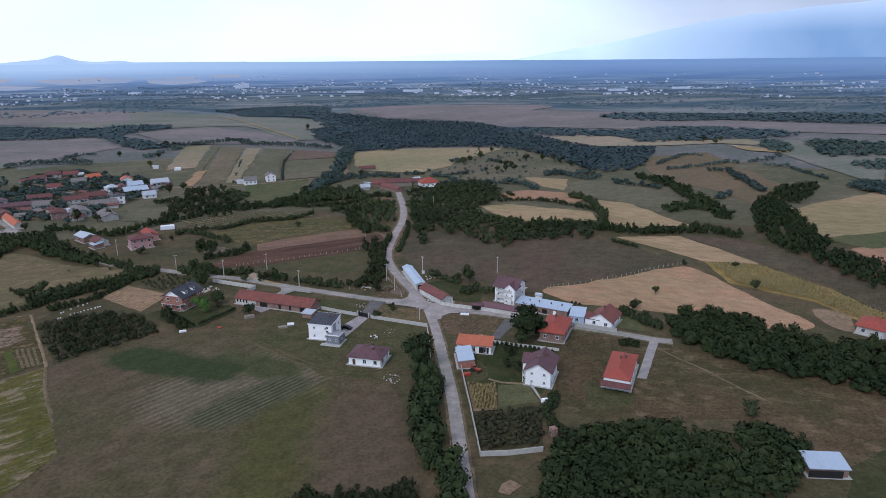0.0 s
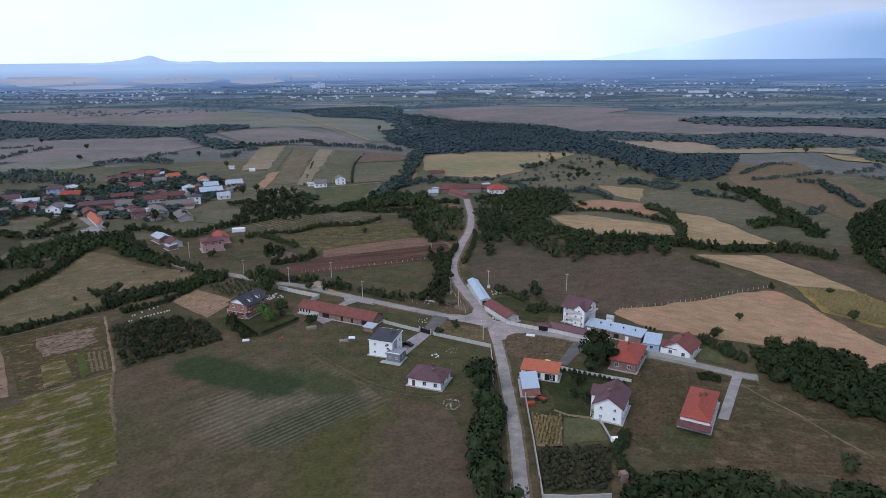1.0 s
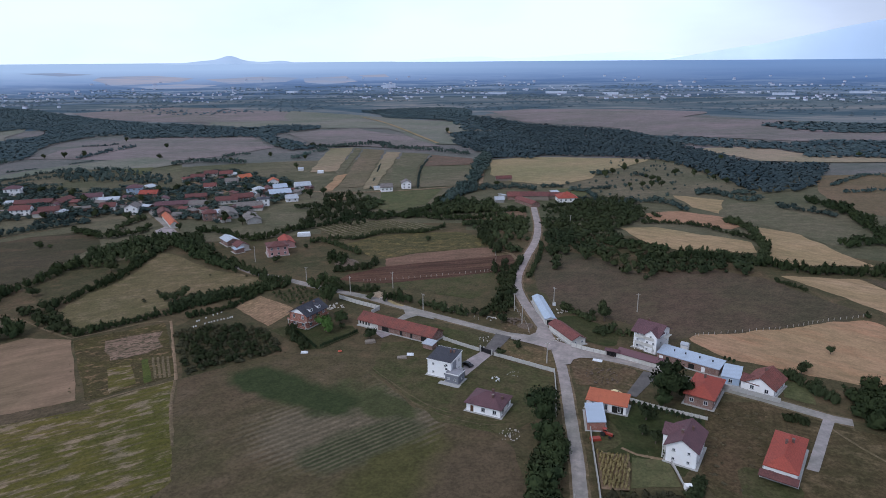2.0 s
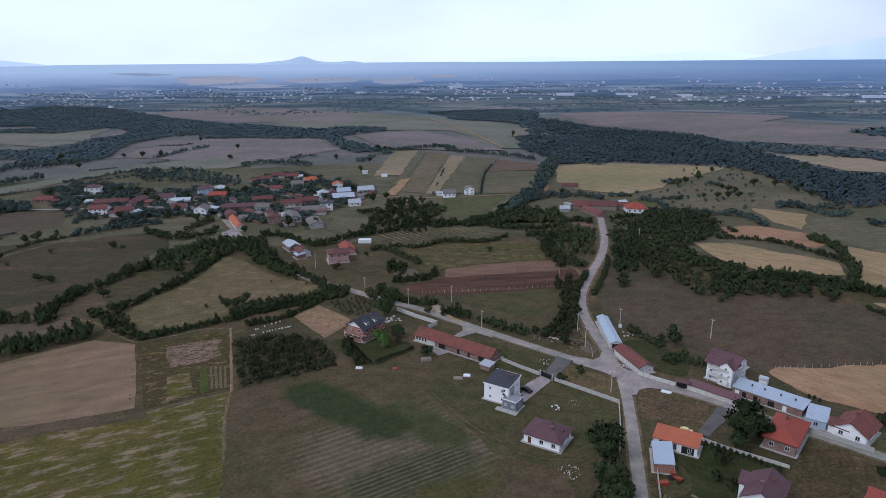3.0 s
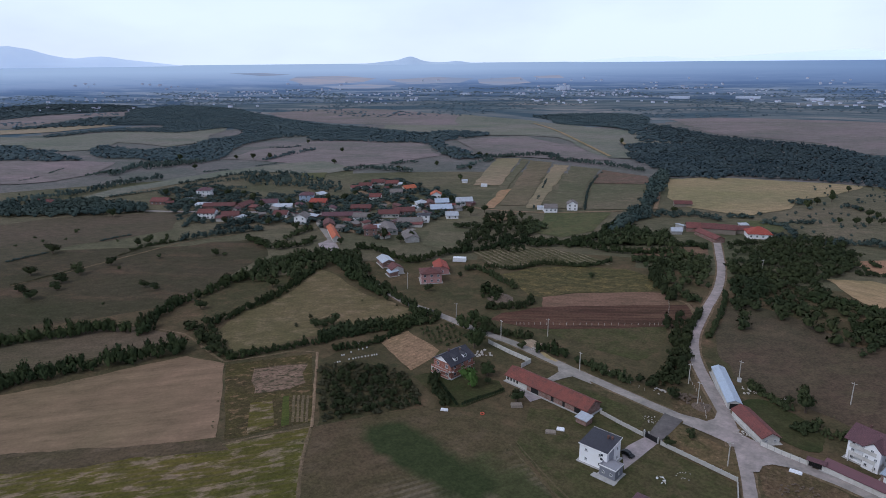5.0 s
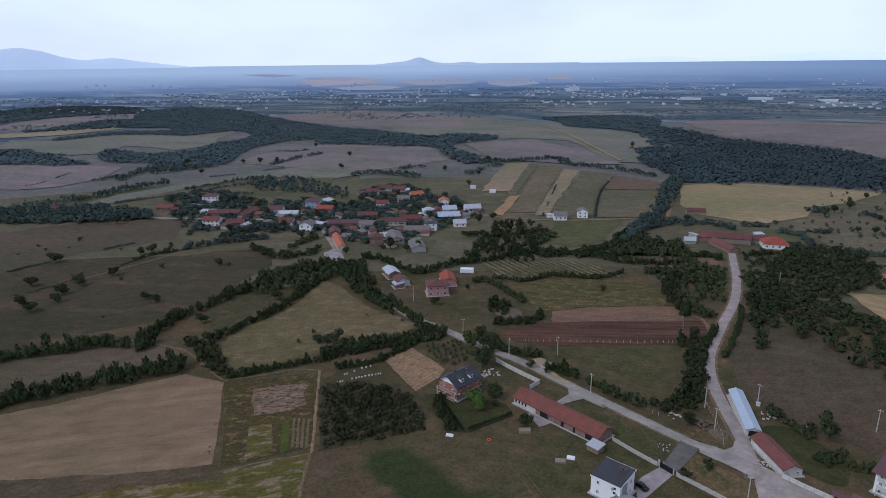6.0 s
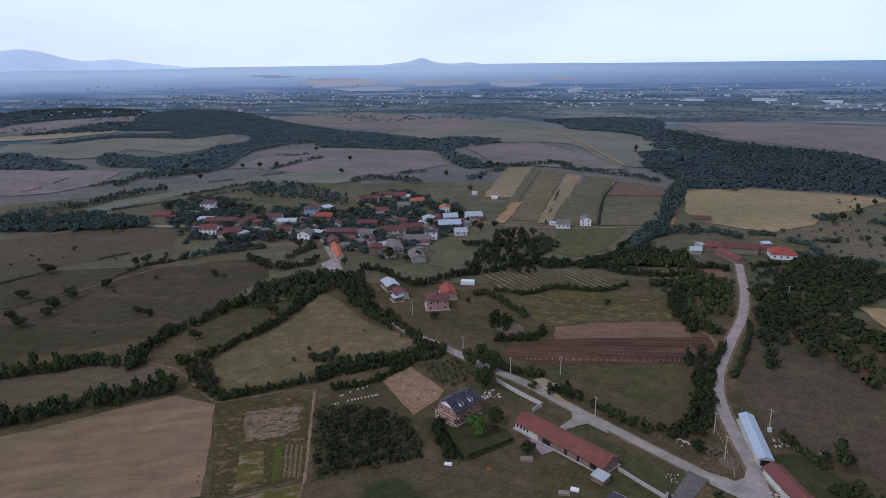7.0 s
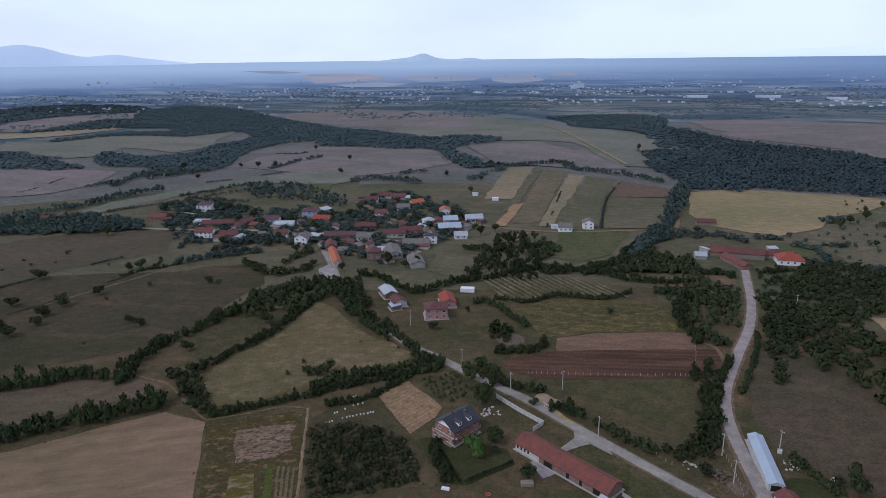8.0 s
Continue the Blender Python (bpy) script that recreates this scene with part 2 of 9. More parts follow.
WEEDY_BROWN = land("brown_weedy_headland", (0.098, 0.072, 0.045), (0.076, 0.060, 0.034), (0.140, 0.102, 0.070), 0.06, 43, 2.5)
RAGGED_SOIL = land("ragged_bare_soil", (0.205, 0.142, 0.100), (0.150, 0.108, 0.073), (0.066, 0.058, 0.033), 0.16, 41, 1.8, third=(0.50, 0.58))
FRESH_CROP = land("fresh_green_vegetables", (0.060, 0.076, 0.018), (0.080, 0.084, 0.022), (0.050, 0.060, 0.020), 0.2, 60, 2.0)
GREEN_CROP = land("green_crop", (0.072, 0.084, 0.036), (0.090, 0.090, 0.042), (0.100, 0.088, 0.046), 0.03, 60, 2.0)
VINE_SOIL = land("pale_vineyard_soil", (0.100, 0.082, 0.048), (0.085, 0.076, 0.040), None, 0.03, -35.3, 1.0, 3.69, 0.8, (0.235, 0.185, 0.130))
PLOT_SOIL = land("weedy_plot_soil", (0.067, 0.058, 0.021), (0.058, 0.046, 0.022), (0.168, 0.112, 0.061), 0.09, 41, 1.5, speck=0.5, third=(0.54, 0.66))
SCRUB_SOIL = land("dark_orchard_grass", (0.059, 0.053, 0.026), (0.073, 0.060, 0.033), (0.045, 0.047, 0.022), 0.05)
YELLOW_FIELD = land("dry_yellow_field", (0.268, 0.209, 0.113), (0.226, 0.186, 0.105), (0.294, 0.230, 0.137), 0.01, 10, 4.0, 5.0, 0.15)
# Three field colours that include the haze of distance.
HAZY_TAN = land("hazed_tan_field", (0.189, 0.155, 0.154), (0.149, 0.135, 0.129), (0.218, 0.174, 0.173), 0.008, 6, 5.0)
HAZY_OLIVE = land("hazed_olive_field", (0.149, 0.149, 0.123), (0.166, 0.162, 0.131), (0.130, 0.134, 0.114), 0.006, 6, 4.0)
HAZY_YELLOW = land("hazed_yellow_field", (0.262, 0.213, 0.151), (0.233, 0.190, 0.133), None, 0.006, 6, 4.0)
ROAD = land("worn_grey_asphalt", (0.304, 0.268, 0.251), (0.268, 0.237, 0.223), (0.347, 0.303, 0.277), 0.06, 0, 1, speck=0.12, relief=0.1)
DARK_ROAD = land("dark_grey_asphalt", (0.142, 0.127, 0.125), (0.124, 0.110, 0.110), None, 0.1, speck=0.12, relief=0.1)
CONCRETE_LAND = land("pale_concrete_paving", (0.341, 0.293, 0.296), (0.294, 0.254, 0.255), None, 0.2, speck=0.12, relief=0.1)
FAINT_TRACK = land("faint_wheel_track", (0.108, 0.084, 0.048), (0.088, 0.074, 0.038), (0.135, 0.104, 0.066), 0.15)
DIRT = land("beaten_dirt", (0.242, 0.164, 0.108), (0.192, 0.134, 0.085), (0.282, 0.203, 0.139), 0.15)
VERGE = land("dusty_verge", (0.162, 0.116, 0.076), (0.116, 0.091, 0.050), (0.212, 0.156, 0.105), 0.12)
DRY_ROUGH = land("rough_dry_grass", (0.126, 0.088, 0.048), (0.082, 0.073, 0.033), (0.167, 0.116, 0.069), 0.12, speck=0.45)
EARTH = plain_mat("dug_earth", (0.125, 0.092, 0.066), 0.95, 0.0, 0.45)
RUBBLE_LAND = land("rubble_strewn_soil", (0.113, 0.074, 0.046), (0.080, 0.064, 0.033), (0.167, 0.116, 0.077), 0.12, speck=0.5)

LEAVES = leafage("leaves", (0.028, 0.040, 0.019), (0.047, 0.057, 0.026), (0.070, 0.082, 0.037))
DARK_LEAVES = leafage("dark_leaves", (0.023, 0.036, 0.017), (0.039, 0.052, 0.022), (0.059, 0.075, 0.029))
DRY_LEAVES = leafage("browning_leaves", (0.075, 0.072, 0.042), (0.062, 0.068, 0.036), (0.105, 0.100, 0.06))
FRESH_LEAVES = leafage("fresh_green_leaves", (0.055, 0.10, 0.025), (0.07, 0.12, 0.03), (0.105, 0.165, 0.045))
CYPRESS = leafage("conifer_needles", (0.022, 0.038, 0.02), (0.03, 0.046, 0.022), (0.045, 0.062, 0.03))
MAIZE = leafage("drying_maize_leaves", (0.30, 0.24, 0.11), (0.24, 0.20, 0.085), (0.40, 0.33, 0.17))
VINE = leafage("vine_leaves", (0.075, 0.085, 0.034), (0.095, 0.09, 0.04), (0.13, 0.125, 0.055))
# Copies of the leaves with haze put into the colour, strong and middling.
HAZY_LEAVES = leafage("hazed_leaves", (0.052, 0.076, 0.084), (0.058, 0.082, 0.089), (0.062, 0.086, 0.092))
MID_LEAVES = leafage("half_hazed_leaves", (0.040, 0.061, 0.056), (0.059, 0.080, 0.071), (0.077, 0.103, 0.087))
BARK = plain_mat("bark", (0.12, 0.09, 0.065), 0.95)

WHITE = plaster("white_render", (0.88, 0.88, 0.89), 0.08)
OLD_WHITE = plaster("weathered_white_render", (0.66, 0.64, 0.60), 0.35)
CREAM = plaster("cream_render", (0.62, 0.56, 0.46), 0.3)
PINK = plaster("pink_brick_render", (0.52, 0.29, 0.27), 0.25)
GREY = plaster("grey_render", (0.36, 0.37, 0.40), 0.2)
BLUE = plaster("pale_blue_render", (0.42, 0.52, 0.66), 0.2)
CONCRETE = plaster("grey_concrete", (0.46, 0.45, 0.43), 0.35)
PALE_WALL = plaster("pale_concrete_panel", (0.52, 0.505, 0.47), 0.25)
RAW_BRICK = brickwork("hollow_red_brick", (0.36, 0.13, 0.085), (0.30, 0.105, 0.07), (0.40, 0.34, 0.30))
OLD_BRICK = brickwork("old_brick", (0.27, 0.155, 0.125), (0.22, 0.125, 0.10), (0.33, 0.28, 0.25))
TILE_RED = tiles("red_tiles", (0.40, 0.088, 0.06), (0.31, 0.075, 0.052))
TILE_ORANGE = tiles("new_orange_tiles", (0.55, 0.16, 0.08), (0.46, 0.14, 0.075))
TILE_OLD = tiles("weathered_red_brown_tiles", (0.185, 0.072, 0.064), (0.12, 0.056, 0.052))
TILE_PURPLE = tiles("plum_brown_tiles", (0.165, 0.085, 0.095), (0.12, 0.066, 0.076))
TILE_BARN = tiles("worn_red_barn_tiles", (0.265, 0.085, 0.064), (0.15, 0.066, 0.054))
TILE_DUSK = tiles("dusky_red_tiles", (0.235, 0.082, 0.070), (0.155, 0.064, 0.058))
TILE_DARK = tiles("slate_grey_tiles", (0.062, 0.062, 0.078), (0.048, 0.048, 0.06), 0.6)
TILE_GREY = tiles("faded_grey_tiles", (0.24, 0.215, 0.20), (0.17, 0.15, 0.14))
METAL_BLUE = sheet("pale_blue_roof_sheet", (0.50, 0.57, 0.67), (0.41, 0.455, 0.52))
METAL_GREY = sheet("galvanised_roof_sheet", (0.52, 0.55, 0.60), (0.40, 0.38, 0.36))
FLAT_ROOF = plaster("grey_roof_membrane", (0.30, 0.30, 0.33), 0.2)
GLASS = plain_mat("window_glass", (0.03, 0.035, 0.045), 0.08, 0.0, 0.1)
FRAME = plain_mat("white_window_frame", (0.7, 0.7, 0.7), 0.5)
BROWN_FRAME = plain_mat("brown_window_frame", (0.12, 0.06, 0.035), 0.5)
DOOR = plain_mat("brown_door", (0.11, 0.055, 0.03), 0.5)
# Near-black; also stands for the unlit inside of open doorways.
DARK = plain_mat("dark_opening", (0.015, 0.014, 0.013), 0.9)
IRON = plain_mat("black_painted_iron", (0.02, 0.02, 0.022), 0.4, 0.3)
POLE = plaster("weathered_concrete_pole", (0.50, 0.47, 0.43), 0.2)
WOOD = plain_mat("grey_weathered_wood", (0.24, 0.20, 0.16), 0.9)
CHIMNEY = brickwork("chimney_brick", (0.15, 0.075, 0.06), (0.12, 0.065, 0.055), (0.2, 0.17, 0.15))
STONE = plaster("pale_rubble_stone", (0.55, 0.51, 0.46), 0.4)
YELLOW_PAINT = plain_mat("pale_yellow_car_paint", (0.72, 0.60, 0.30), 0.35)
DARK_GREY = plaster("dark_grey_render", (0.20, 0.21, 0.24), 0.15)
PLUM_SHEET = sheet("plum_roof_sheet", (0.17, 0.075, 0.085), (0.13, 0.065, 0.07), 0.1, 0.5)
CAR_PAINT = plain_mat("black_car_paint", (0.012, 0.013, 0.015), 0.2, 0.1, 0.1)
TYRE = plain_mat("black_rubber", (0.02, 0.02, 0.02), 0.9)
RED_PAINT = plain_mat("red_machine_paint", (0.30, 0.05, 0.03), 0.45)
ORANGE_PAINT = plain_mat("orange_plastic", (0.50, 0.10, 0.05), 0.5)
WHITE_SHEET = plain_mat("white_plastic_sheet", (0.75, 0.76, 0.78), 0.5)
# Far town: white walls and roofs with bluish haze put into the colour.
FAR_WALL = plain_mat("hazed_white_wall", (0.55, 0.60, 0.70), 0.9)
FAR_ROOF = plain_mat("hazed_roof", (0.26, 0.25, 0.32), 0.9)
# Outermost grass, its haze painted into all three tones.
FAR_MEADOW = distance("hazed_far_meadow", ((0.126, 0.154, 0.165), (0.231, 0.224, 0.215), (0.071, 0.103, 0.125)), 0.006)
# Far plain: air haze is painted into the colour, bluer and paler with radius.
PLAIN, nt_p, bs_p = nodes_of("hazed_far_plain", 1.0, 0, 0.0)
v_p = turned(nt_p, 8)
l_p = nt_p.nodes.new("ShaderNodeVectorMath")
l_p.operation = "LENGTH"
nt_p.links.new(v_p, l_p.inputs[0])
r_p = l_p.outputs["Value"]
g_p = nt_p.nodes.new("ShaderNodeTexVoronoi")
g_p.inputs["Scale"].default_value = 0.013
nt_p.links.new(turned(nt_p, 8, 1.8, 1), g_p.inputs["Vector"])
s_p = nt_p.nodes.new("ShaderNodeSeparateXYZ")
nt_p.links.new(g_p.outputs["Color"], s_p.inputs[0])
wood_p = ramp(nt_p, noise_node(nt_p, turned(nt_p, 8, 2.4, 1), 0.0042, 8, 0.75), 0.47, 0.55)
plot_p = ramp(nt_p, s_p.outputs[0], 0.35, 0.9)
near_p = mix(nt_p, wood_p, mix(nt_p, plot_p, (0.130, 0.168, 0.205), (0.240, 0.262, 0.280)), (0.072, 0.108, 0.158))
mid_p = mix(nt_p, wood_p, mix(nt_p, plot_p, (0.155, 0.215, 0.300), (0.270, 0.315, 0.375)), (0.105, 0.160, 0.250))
# The painted haze is darker to the east, as under cloud.
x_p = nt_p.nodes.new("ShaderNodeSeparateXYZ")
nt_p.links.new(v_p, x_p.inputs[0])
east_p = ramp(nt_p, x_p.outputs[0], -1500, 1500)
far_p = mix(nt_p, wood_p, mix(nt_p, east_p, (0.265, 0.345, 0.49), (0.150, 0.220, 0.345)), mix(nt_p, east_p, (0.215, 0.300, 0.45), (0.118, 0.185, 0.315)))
# Haze steps by radius, ending in a pale rim at the skyline.
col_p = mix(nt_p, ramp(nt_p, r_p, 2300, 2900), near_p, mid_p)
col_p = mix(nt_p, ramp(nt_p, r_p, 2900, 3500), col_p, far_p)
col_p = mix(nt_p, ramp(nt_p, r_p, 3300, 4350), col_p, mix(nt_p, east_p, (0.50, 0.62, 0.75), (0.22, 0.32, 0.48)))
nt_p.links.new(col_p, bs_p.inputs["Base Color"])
# Skyline tones: haze is part of the colour, glow brightens it further.
TAN_RIDGE = distance("hazed_tan_slopes", ((0.37, 0.38, 0.43), (0.47, 0.43, 0.45), (0.33, 0.38, 0.47)), 0.004)
HILL = distance("hazed_far_hill", ((0.40, 0.48, 0.57), (0.42, 0.50, 0.58), (0.38, 0.46, 0.56)), 0.002, 0.38)
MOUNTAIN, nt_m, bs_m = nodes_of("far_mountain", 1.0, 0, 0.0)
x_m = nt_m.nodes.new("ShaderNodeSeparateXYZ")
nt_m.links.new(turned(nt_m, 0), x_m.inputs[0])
# Mountain haze painted in: paler to the west and towards the cloudy top.
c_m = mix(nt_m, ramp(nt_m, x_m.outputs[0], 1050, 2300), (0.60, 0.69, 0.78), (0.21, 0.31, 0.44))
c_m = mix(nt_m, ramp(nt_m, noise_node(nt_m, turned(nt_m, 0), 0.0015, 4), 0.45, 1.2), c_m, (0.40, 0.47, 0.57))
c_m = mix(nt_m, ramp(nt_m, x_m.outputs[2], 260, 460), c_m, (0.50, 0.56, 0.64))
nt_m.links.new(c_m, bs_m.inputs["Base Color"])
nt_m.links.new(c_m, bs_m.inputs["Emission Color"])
# A little emission for the lit air before the mountain.
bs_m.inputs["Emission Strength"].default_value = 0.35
# The faintest ranges: colour and glow hold almost nothing but haze.
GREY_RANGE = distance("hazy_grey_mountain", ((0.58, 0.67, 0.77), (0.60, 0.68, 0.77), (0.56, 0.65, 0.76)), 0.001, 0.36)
PALE_MOUNTAIN = distance("hazed_faint_mountain", ((0.68, 0.75, 0.85), (0.69, 0.76, 0.85), (0.67, 0.74, 0.84)), 0.001, 0.47)




def regrown(nt, a, b, width, wander=9.0):
    """A soft, ragged patch about the line from a to b: 1 inside, 0 outside."""
    co = nt.nodes.new("ShaderNodeTexCoord").outputs["Object"]

    def vec(op, p, q):
        n = nt.nodes.new("ShaderNodeVectorMath")
        n.operation = op
        for sock, v in zip(n.inputs, (p, q)):
            if isinstance(v, tuple):
                sock.default_value = v
            else:
                nt.links.new(v, sock)
        return n
    warp = nt.nodes.new("ShaderNodeTexNoise")
    warp.inputs["Scale"].default_value, warp.inputs["Detail"].default_value = 0.09, 5
    nt.links.new(co, warp.inputs["Vector"])
    shift = vec("SUBTRACT", warp.outputs["Color"], (0.5, 0.5, 0.5)).outputs[0]
    p = vec("ADD", co, vec("MULTIPLY", shift, (wander * 2, wander * 2, 0)).outputs[0]).outputs[0]
    way = Vector((b[0] - a[0], b[1] - a[1], 0))
    rel = vec("SUBTRACT", p, (*a, 0.0)).outputs[0]
    along = vec("DOT_PRODUCT", rel, tuple(way / way.length_squared)).outputs["Value"]
    on = nt.nodes.new("ShaderNodeCombineXYZ")
    for k in range(3):
        nt.links.new(ramp(nt, along, 0, 1), on.inputs[k])
    off = vec("SUBTRACT", rel, vec("MULTIPLY", on.outputs[0], tuple(way)).outputs[0]).outputs[0]
    flat = vec("MULTIPLY", off, (1, 1, 0)).outputs[0]
    return ramp(nt, vec("LENGTH", flat, (0, 0, 0)).outputs["Value"], width * 0.62, width * 0.34)


def swaths(nt, col, angle, gap, tone, amount):
    """Mowing lines every gap metres, in a paler tone."""
    wv = nt.nodes.new("ShaderNodeTexWave")
    wv.bands_direction = "Y"
    wv.inputs["Scale"].default_value = 0.314 / gap
    wv.inputs["Distortion"].default_value, wv.inputs["Detail"].default_value, wv.inputs["Detail Scale"].default_value = 2.2, 3, 0.35
    nt.links.new(turned(nt, angle), wv.inputs["Vector"])
    return mix(nt, amount, col, mix(nt, ramp(nt, wv.outputs["Fac"], 0.3, 0.8), col, tone))


def meadow():
    """The big meadow: brown mown grass, lush green regrowth in soft patches, mowing lines."""
    m, nt, bs = nodes_of("mown_meadow", 0.95, 0, 0.1)
    vec = turned(nt, 52, 1.6, 1)
    col = mix(nt, ramp(nt, noise_node(nt, vec, 0.03, 5, 0.62), 0.36, 0.64), (0.092, 0.066, 0.040), (0.072, 0.063, 0.030))
    col = mix(nt, ramp(nt, noise_node(nt, vec, 0.11, 5, 0.7), 0.5, 0.75), col, (0.118, 0.088, 0.056))
    col = mix(nt, regrown(nt, BLOCK_A, BLOCK_B, 24, 5), col, (0.070, 0.064, 0.024))
    col = mix(nt, regrown(nt, BROWN_A, BROWN_B, 30, 6), col, (0.090, 0.066, 0.041))
    col = swaths(nt, mix(nt, regrown(nt, PALE_A, PALE_B, 24), col, (0.104, 0.084, 0.054)), 50, 2.4, (0.140, 0.112, 0.076), regrown(nt, PALE_A, PALE_B, 34))
    col = mix(nt, regrown(nt, TAIL_A, TAIL_B, 15, 7), col, (0.056, 0.060, 0.026))
    col = mix(nt, regrown(nt, LUSH_A, LUSH_B, 17, 7), col, (0.036, 0.046, 0.018))
    low = regrown(nt, LOW_A, LOW_B, 15, 5)
    col = swaths(nt, mix(nt, low, col, (0.046, 0.052, 0.024)), 50, 1.7, (0.098, 0.084, 0.052), low)
    fine = noise_node(nt, turned(nt, 0), 0.9, 6, 0.75)
    tuft = ramp(nt, noise_node(nt, turned(nt, 52, 1.3, 1), 0.22, 5, 0.7), 0.35, 0.65)
    col = mix(nt, 1.0, col, mix(nt, tuft, (0.8, 0.82, 0.8), (1.2, 1.17, 1.17)), "MULTIPLY")
    col = mix(nt, 1.0, col, mix(nt, ramp(nt, fine, 0.3, 0.7), (0.62, 0.62, 0.62), (1.38, 1.38, 1.34)), "MULTIPLY")
    nt.links.new(col, bs.inputs["Base Color"])
    bump(nt, bs, fine, 0.3, 0.25)
    return m


(LUSH_A, LUSH_B) = [(-108.4, 202.1), (-74.4, 191.7)]
(TAIL_A, TAIL_B) = [(-75.1, 198.0), (-52.7, 192.5)]
(LOW_A, LOW_B) = [(-64.8, 164.9), (-50.6, 179.8)]
(PALE_A, PALE_B) = [(-76.4, 173.2), (-53.3, 191.3)]
(BLOCK_A, BLOCK_B) = [(-45.9, 174.4), (-42.2, 133.2)]
(BROWN_A, BROWN_B) = [(-22.0, 161.1), (-18.4, 128.6)]
MEADOW_MOWN = meadow()

# ---- building blocks ----
def smooth(v):
    v = min(1.0, max(0.0, v))
    return v * v * (3 - 2 * v)


def land_z(x, y):
    """Height of the ground: level round the crossroads, rolling further out, rising slowly to the skyline."""
    a = smooth((math.hypot(x + 40, y - 250) - 330) / 500)
    z = a * (4.5 * math.sin(x / 170 + 1.3) * math.cos(y / 210 - 0.4) + 3.0 * math.sin((x + 0.6 * y) / 120))
    r = math.hypot(x, y)
    far = min(1.0, max(0.0, (r - 1500) / 800))
    rise = min(1.2, max(0.0, (r - 2600) / 2200))
    return z * (1 - far) + 110 * rise ** 1.6


def mesh_of(name, bm):
    me = bpy.data.meshes.new(name)
    bm.to_mesh(me)
    bm.free()
    return me


def part(name, bm, material, parent, label=""):
    ob = new(name, mesh_of(name, bm))
    ob.data.materials.append(material)
    ob.parent = parent
    return tagged(ob, label)


def shared(name, me, parent, m):
    ob = new(name, me)
    ob.parent = parent
    ob.matrix_basis = m
    return ob


def empty(name, x, y, rot=0.0, z=None):
    ob = new(name)
    ob.matrix_world = pose(x, y, land_z(x, y) if z is None else z, 0, 0, rot)
    return ob


def box(bm, x0, x1, y0, y1, z0, z1):
    v = [bm.verts.new((x, y, z)) for z in (z0, z1) for x, y in ((x0, y0), (x1, y0), (x1, y1), (x0, y1))]
    for f in ((0, 3, 2, 1), (4, 5, 6, 7), (0, 1, 5, 4), (1, 2, 6, 5), (2, 3, 7, 6), (3, 0, 4, 7)):
        bm.faces.new([v[i] for i in f])


def box_bm(*a):
    bm = bmesh.new()
    box(bm, *a)
    return bm


def prism(bm, profile, x0, x1):
    """A closed profile of (y, z) drawn out along x."""
    a = [bm.verts.new((x0, y, z)) for y, z in profile]
    b = [bm.verts.new((x1, y, z)) for y, z in profile]
    n = len(a)
    bm.faces.new(a[::-1])
    bm.faces.new(b)
    for i in range(n):
        bm.faces.new((a[i], a[(i + 1) % n], b[(i + 1) % n], b[i]))


def tube(bm, x, y, z0, z1, r0, r1, n=8):
    a = [bm.verts.new((x + r0 * math.cos(k * math.tau / n), y + r0 * math.sin(k * math.tau / n), z0)) for k in range(n)]
    b = [bm.verts.new((x + r1 * math.cos(k * math.tau / n), y + r1 * math.sin(k * math.tau / n), z1)) for k in range(n)]
    bm.faces.new(a[::-1])
    bm.faces.new(b)
    for k in range(n):
        bm.faces.new((a[k], a[(k + 1) % n], b[(k + 1) % n], b[k]))


def spline(pts, step=6.0, closed=False):
    """A smooth line through the points, a point every step metres."""
    n = len(pts)
    out = []
    for i in range(n if closed else n - 1):
        p = [Vector(pts[(i + k) % n] if closed else pts[min(n - 1, max(0, i + k))]) for k in (-1, 0, 1, 2)]
        m = max(1, int((p[2] - p[1]).length / step))
        for j in range(m):
            t = j / m
            out.append(0.5 * (2 * p[1] + (p[2] - p[0]) * t + (2 * p[0] - 5 * p[1] + 4 * p[2] - p[3]) * t * t + (3 * p[1] - p[0] - 3 * p[2] + p[3]) * t ** 3))
    if not closed:
        out.append(Vector(pts[-1]))
    return out


def outline(pts, step, rough, curved):
    f = 0.13 / max(1.0, rough * 0.7)
    g = f * 4.1
    if curved:
        ring = spline(pts, step, True)
    else:
        ring = []
        for a, b in zip(pts, pts[1:] + pts[:1]):
            a, b = Vector(a), Vector(b)
            m = max(1, int((b - a).length / step))
            ring += [a.lerp(b, j / m) for j in range(m)]
    return [p + rough * Vector((noise.noise((p.x * f, p.y * f, 3.1)), noise.noise((p.x * f, p.y * f, 9.7)))) + min(0.8, 0.3 * rough) * Vector((noise.noise((p.x * g, p.y * g, 5.1)), noise.noise((p.x * g, p.y * g, 7.7)))) for p in ring]


BORDERS = []


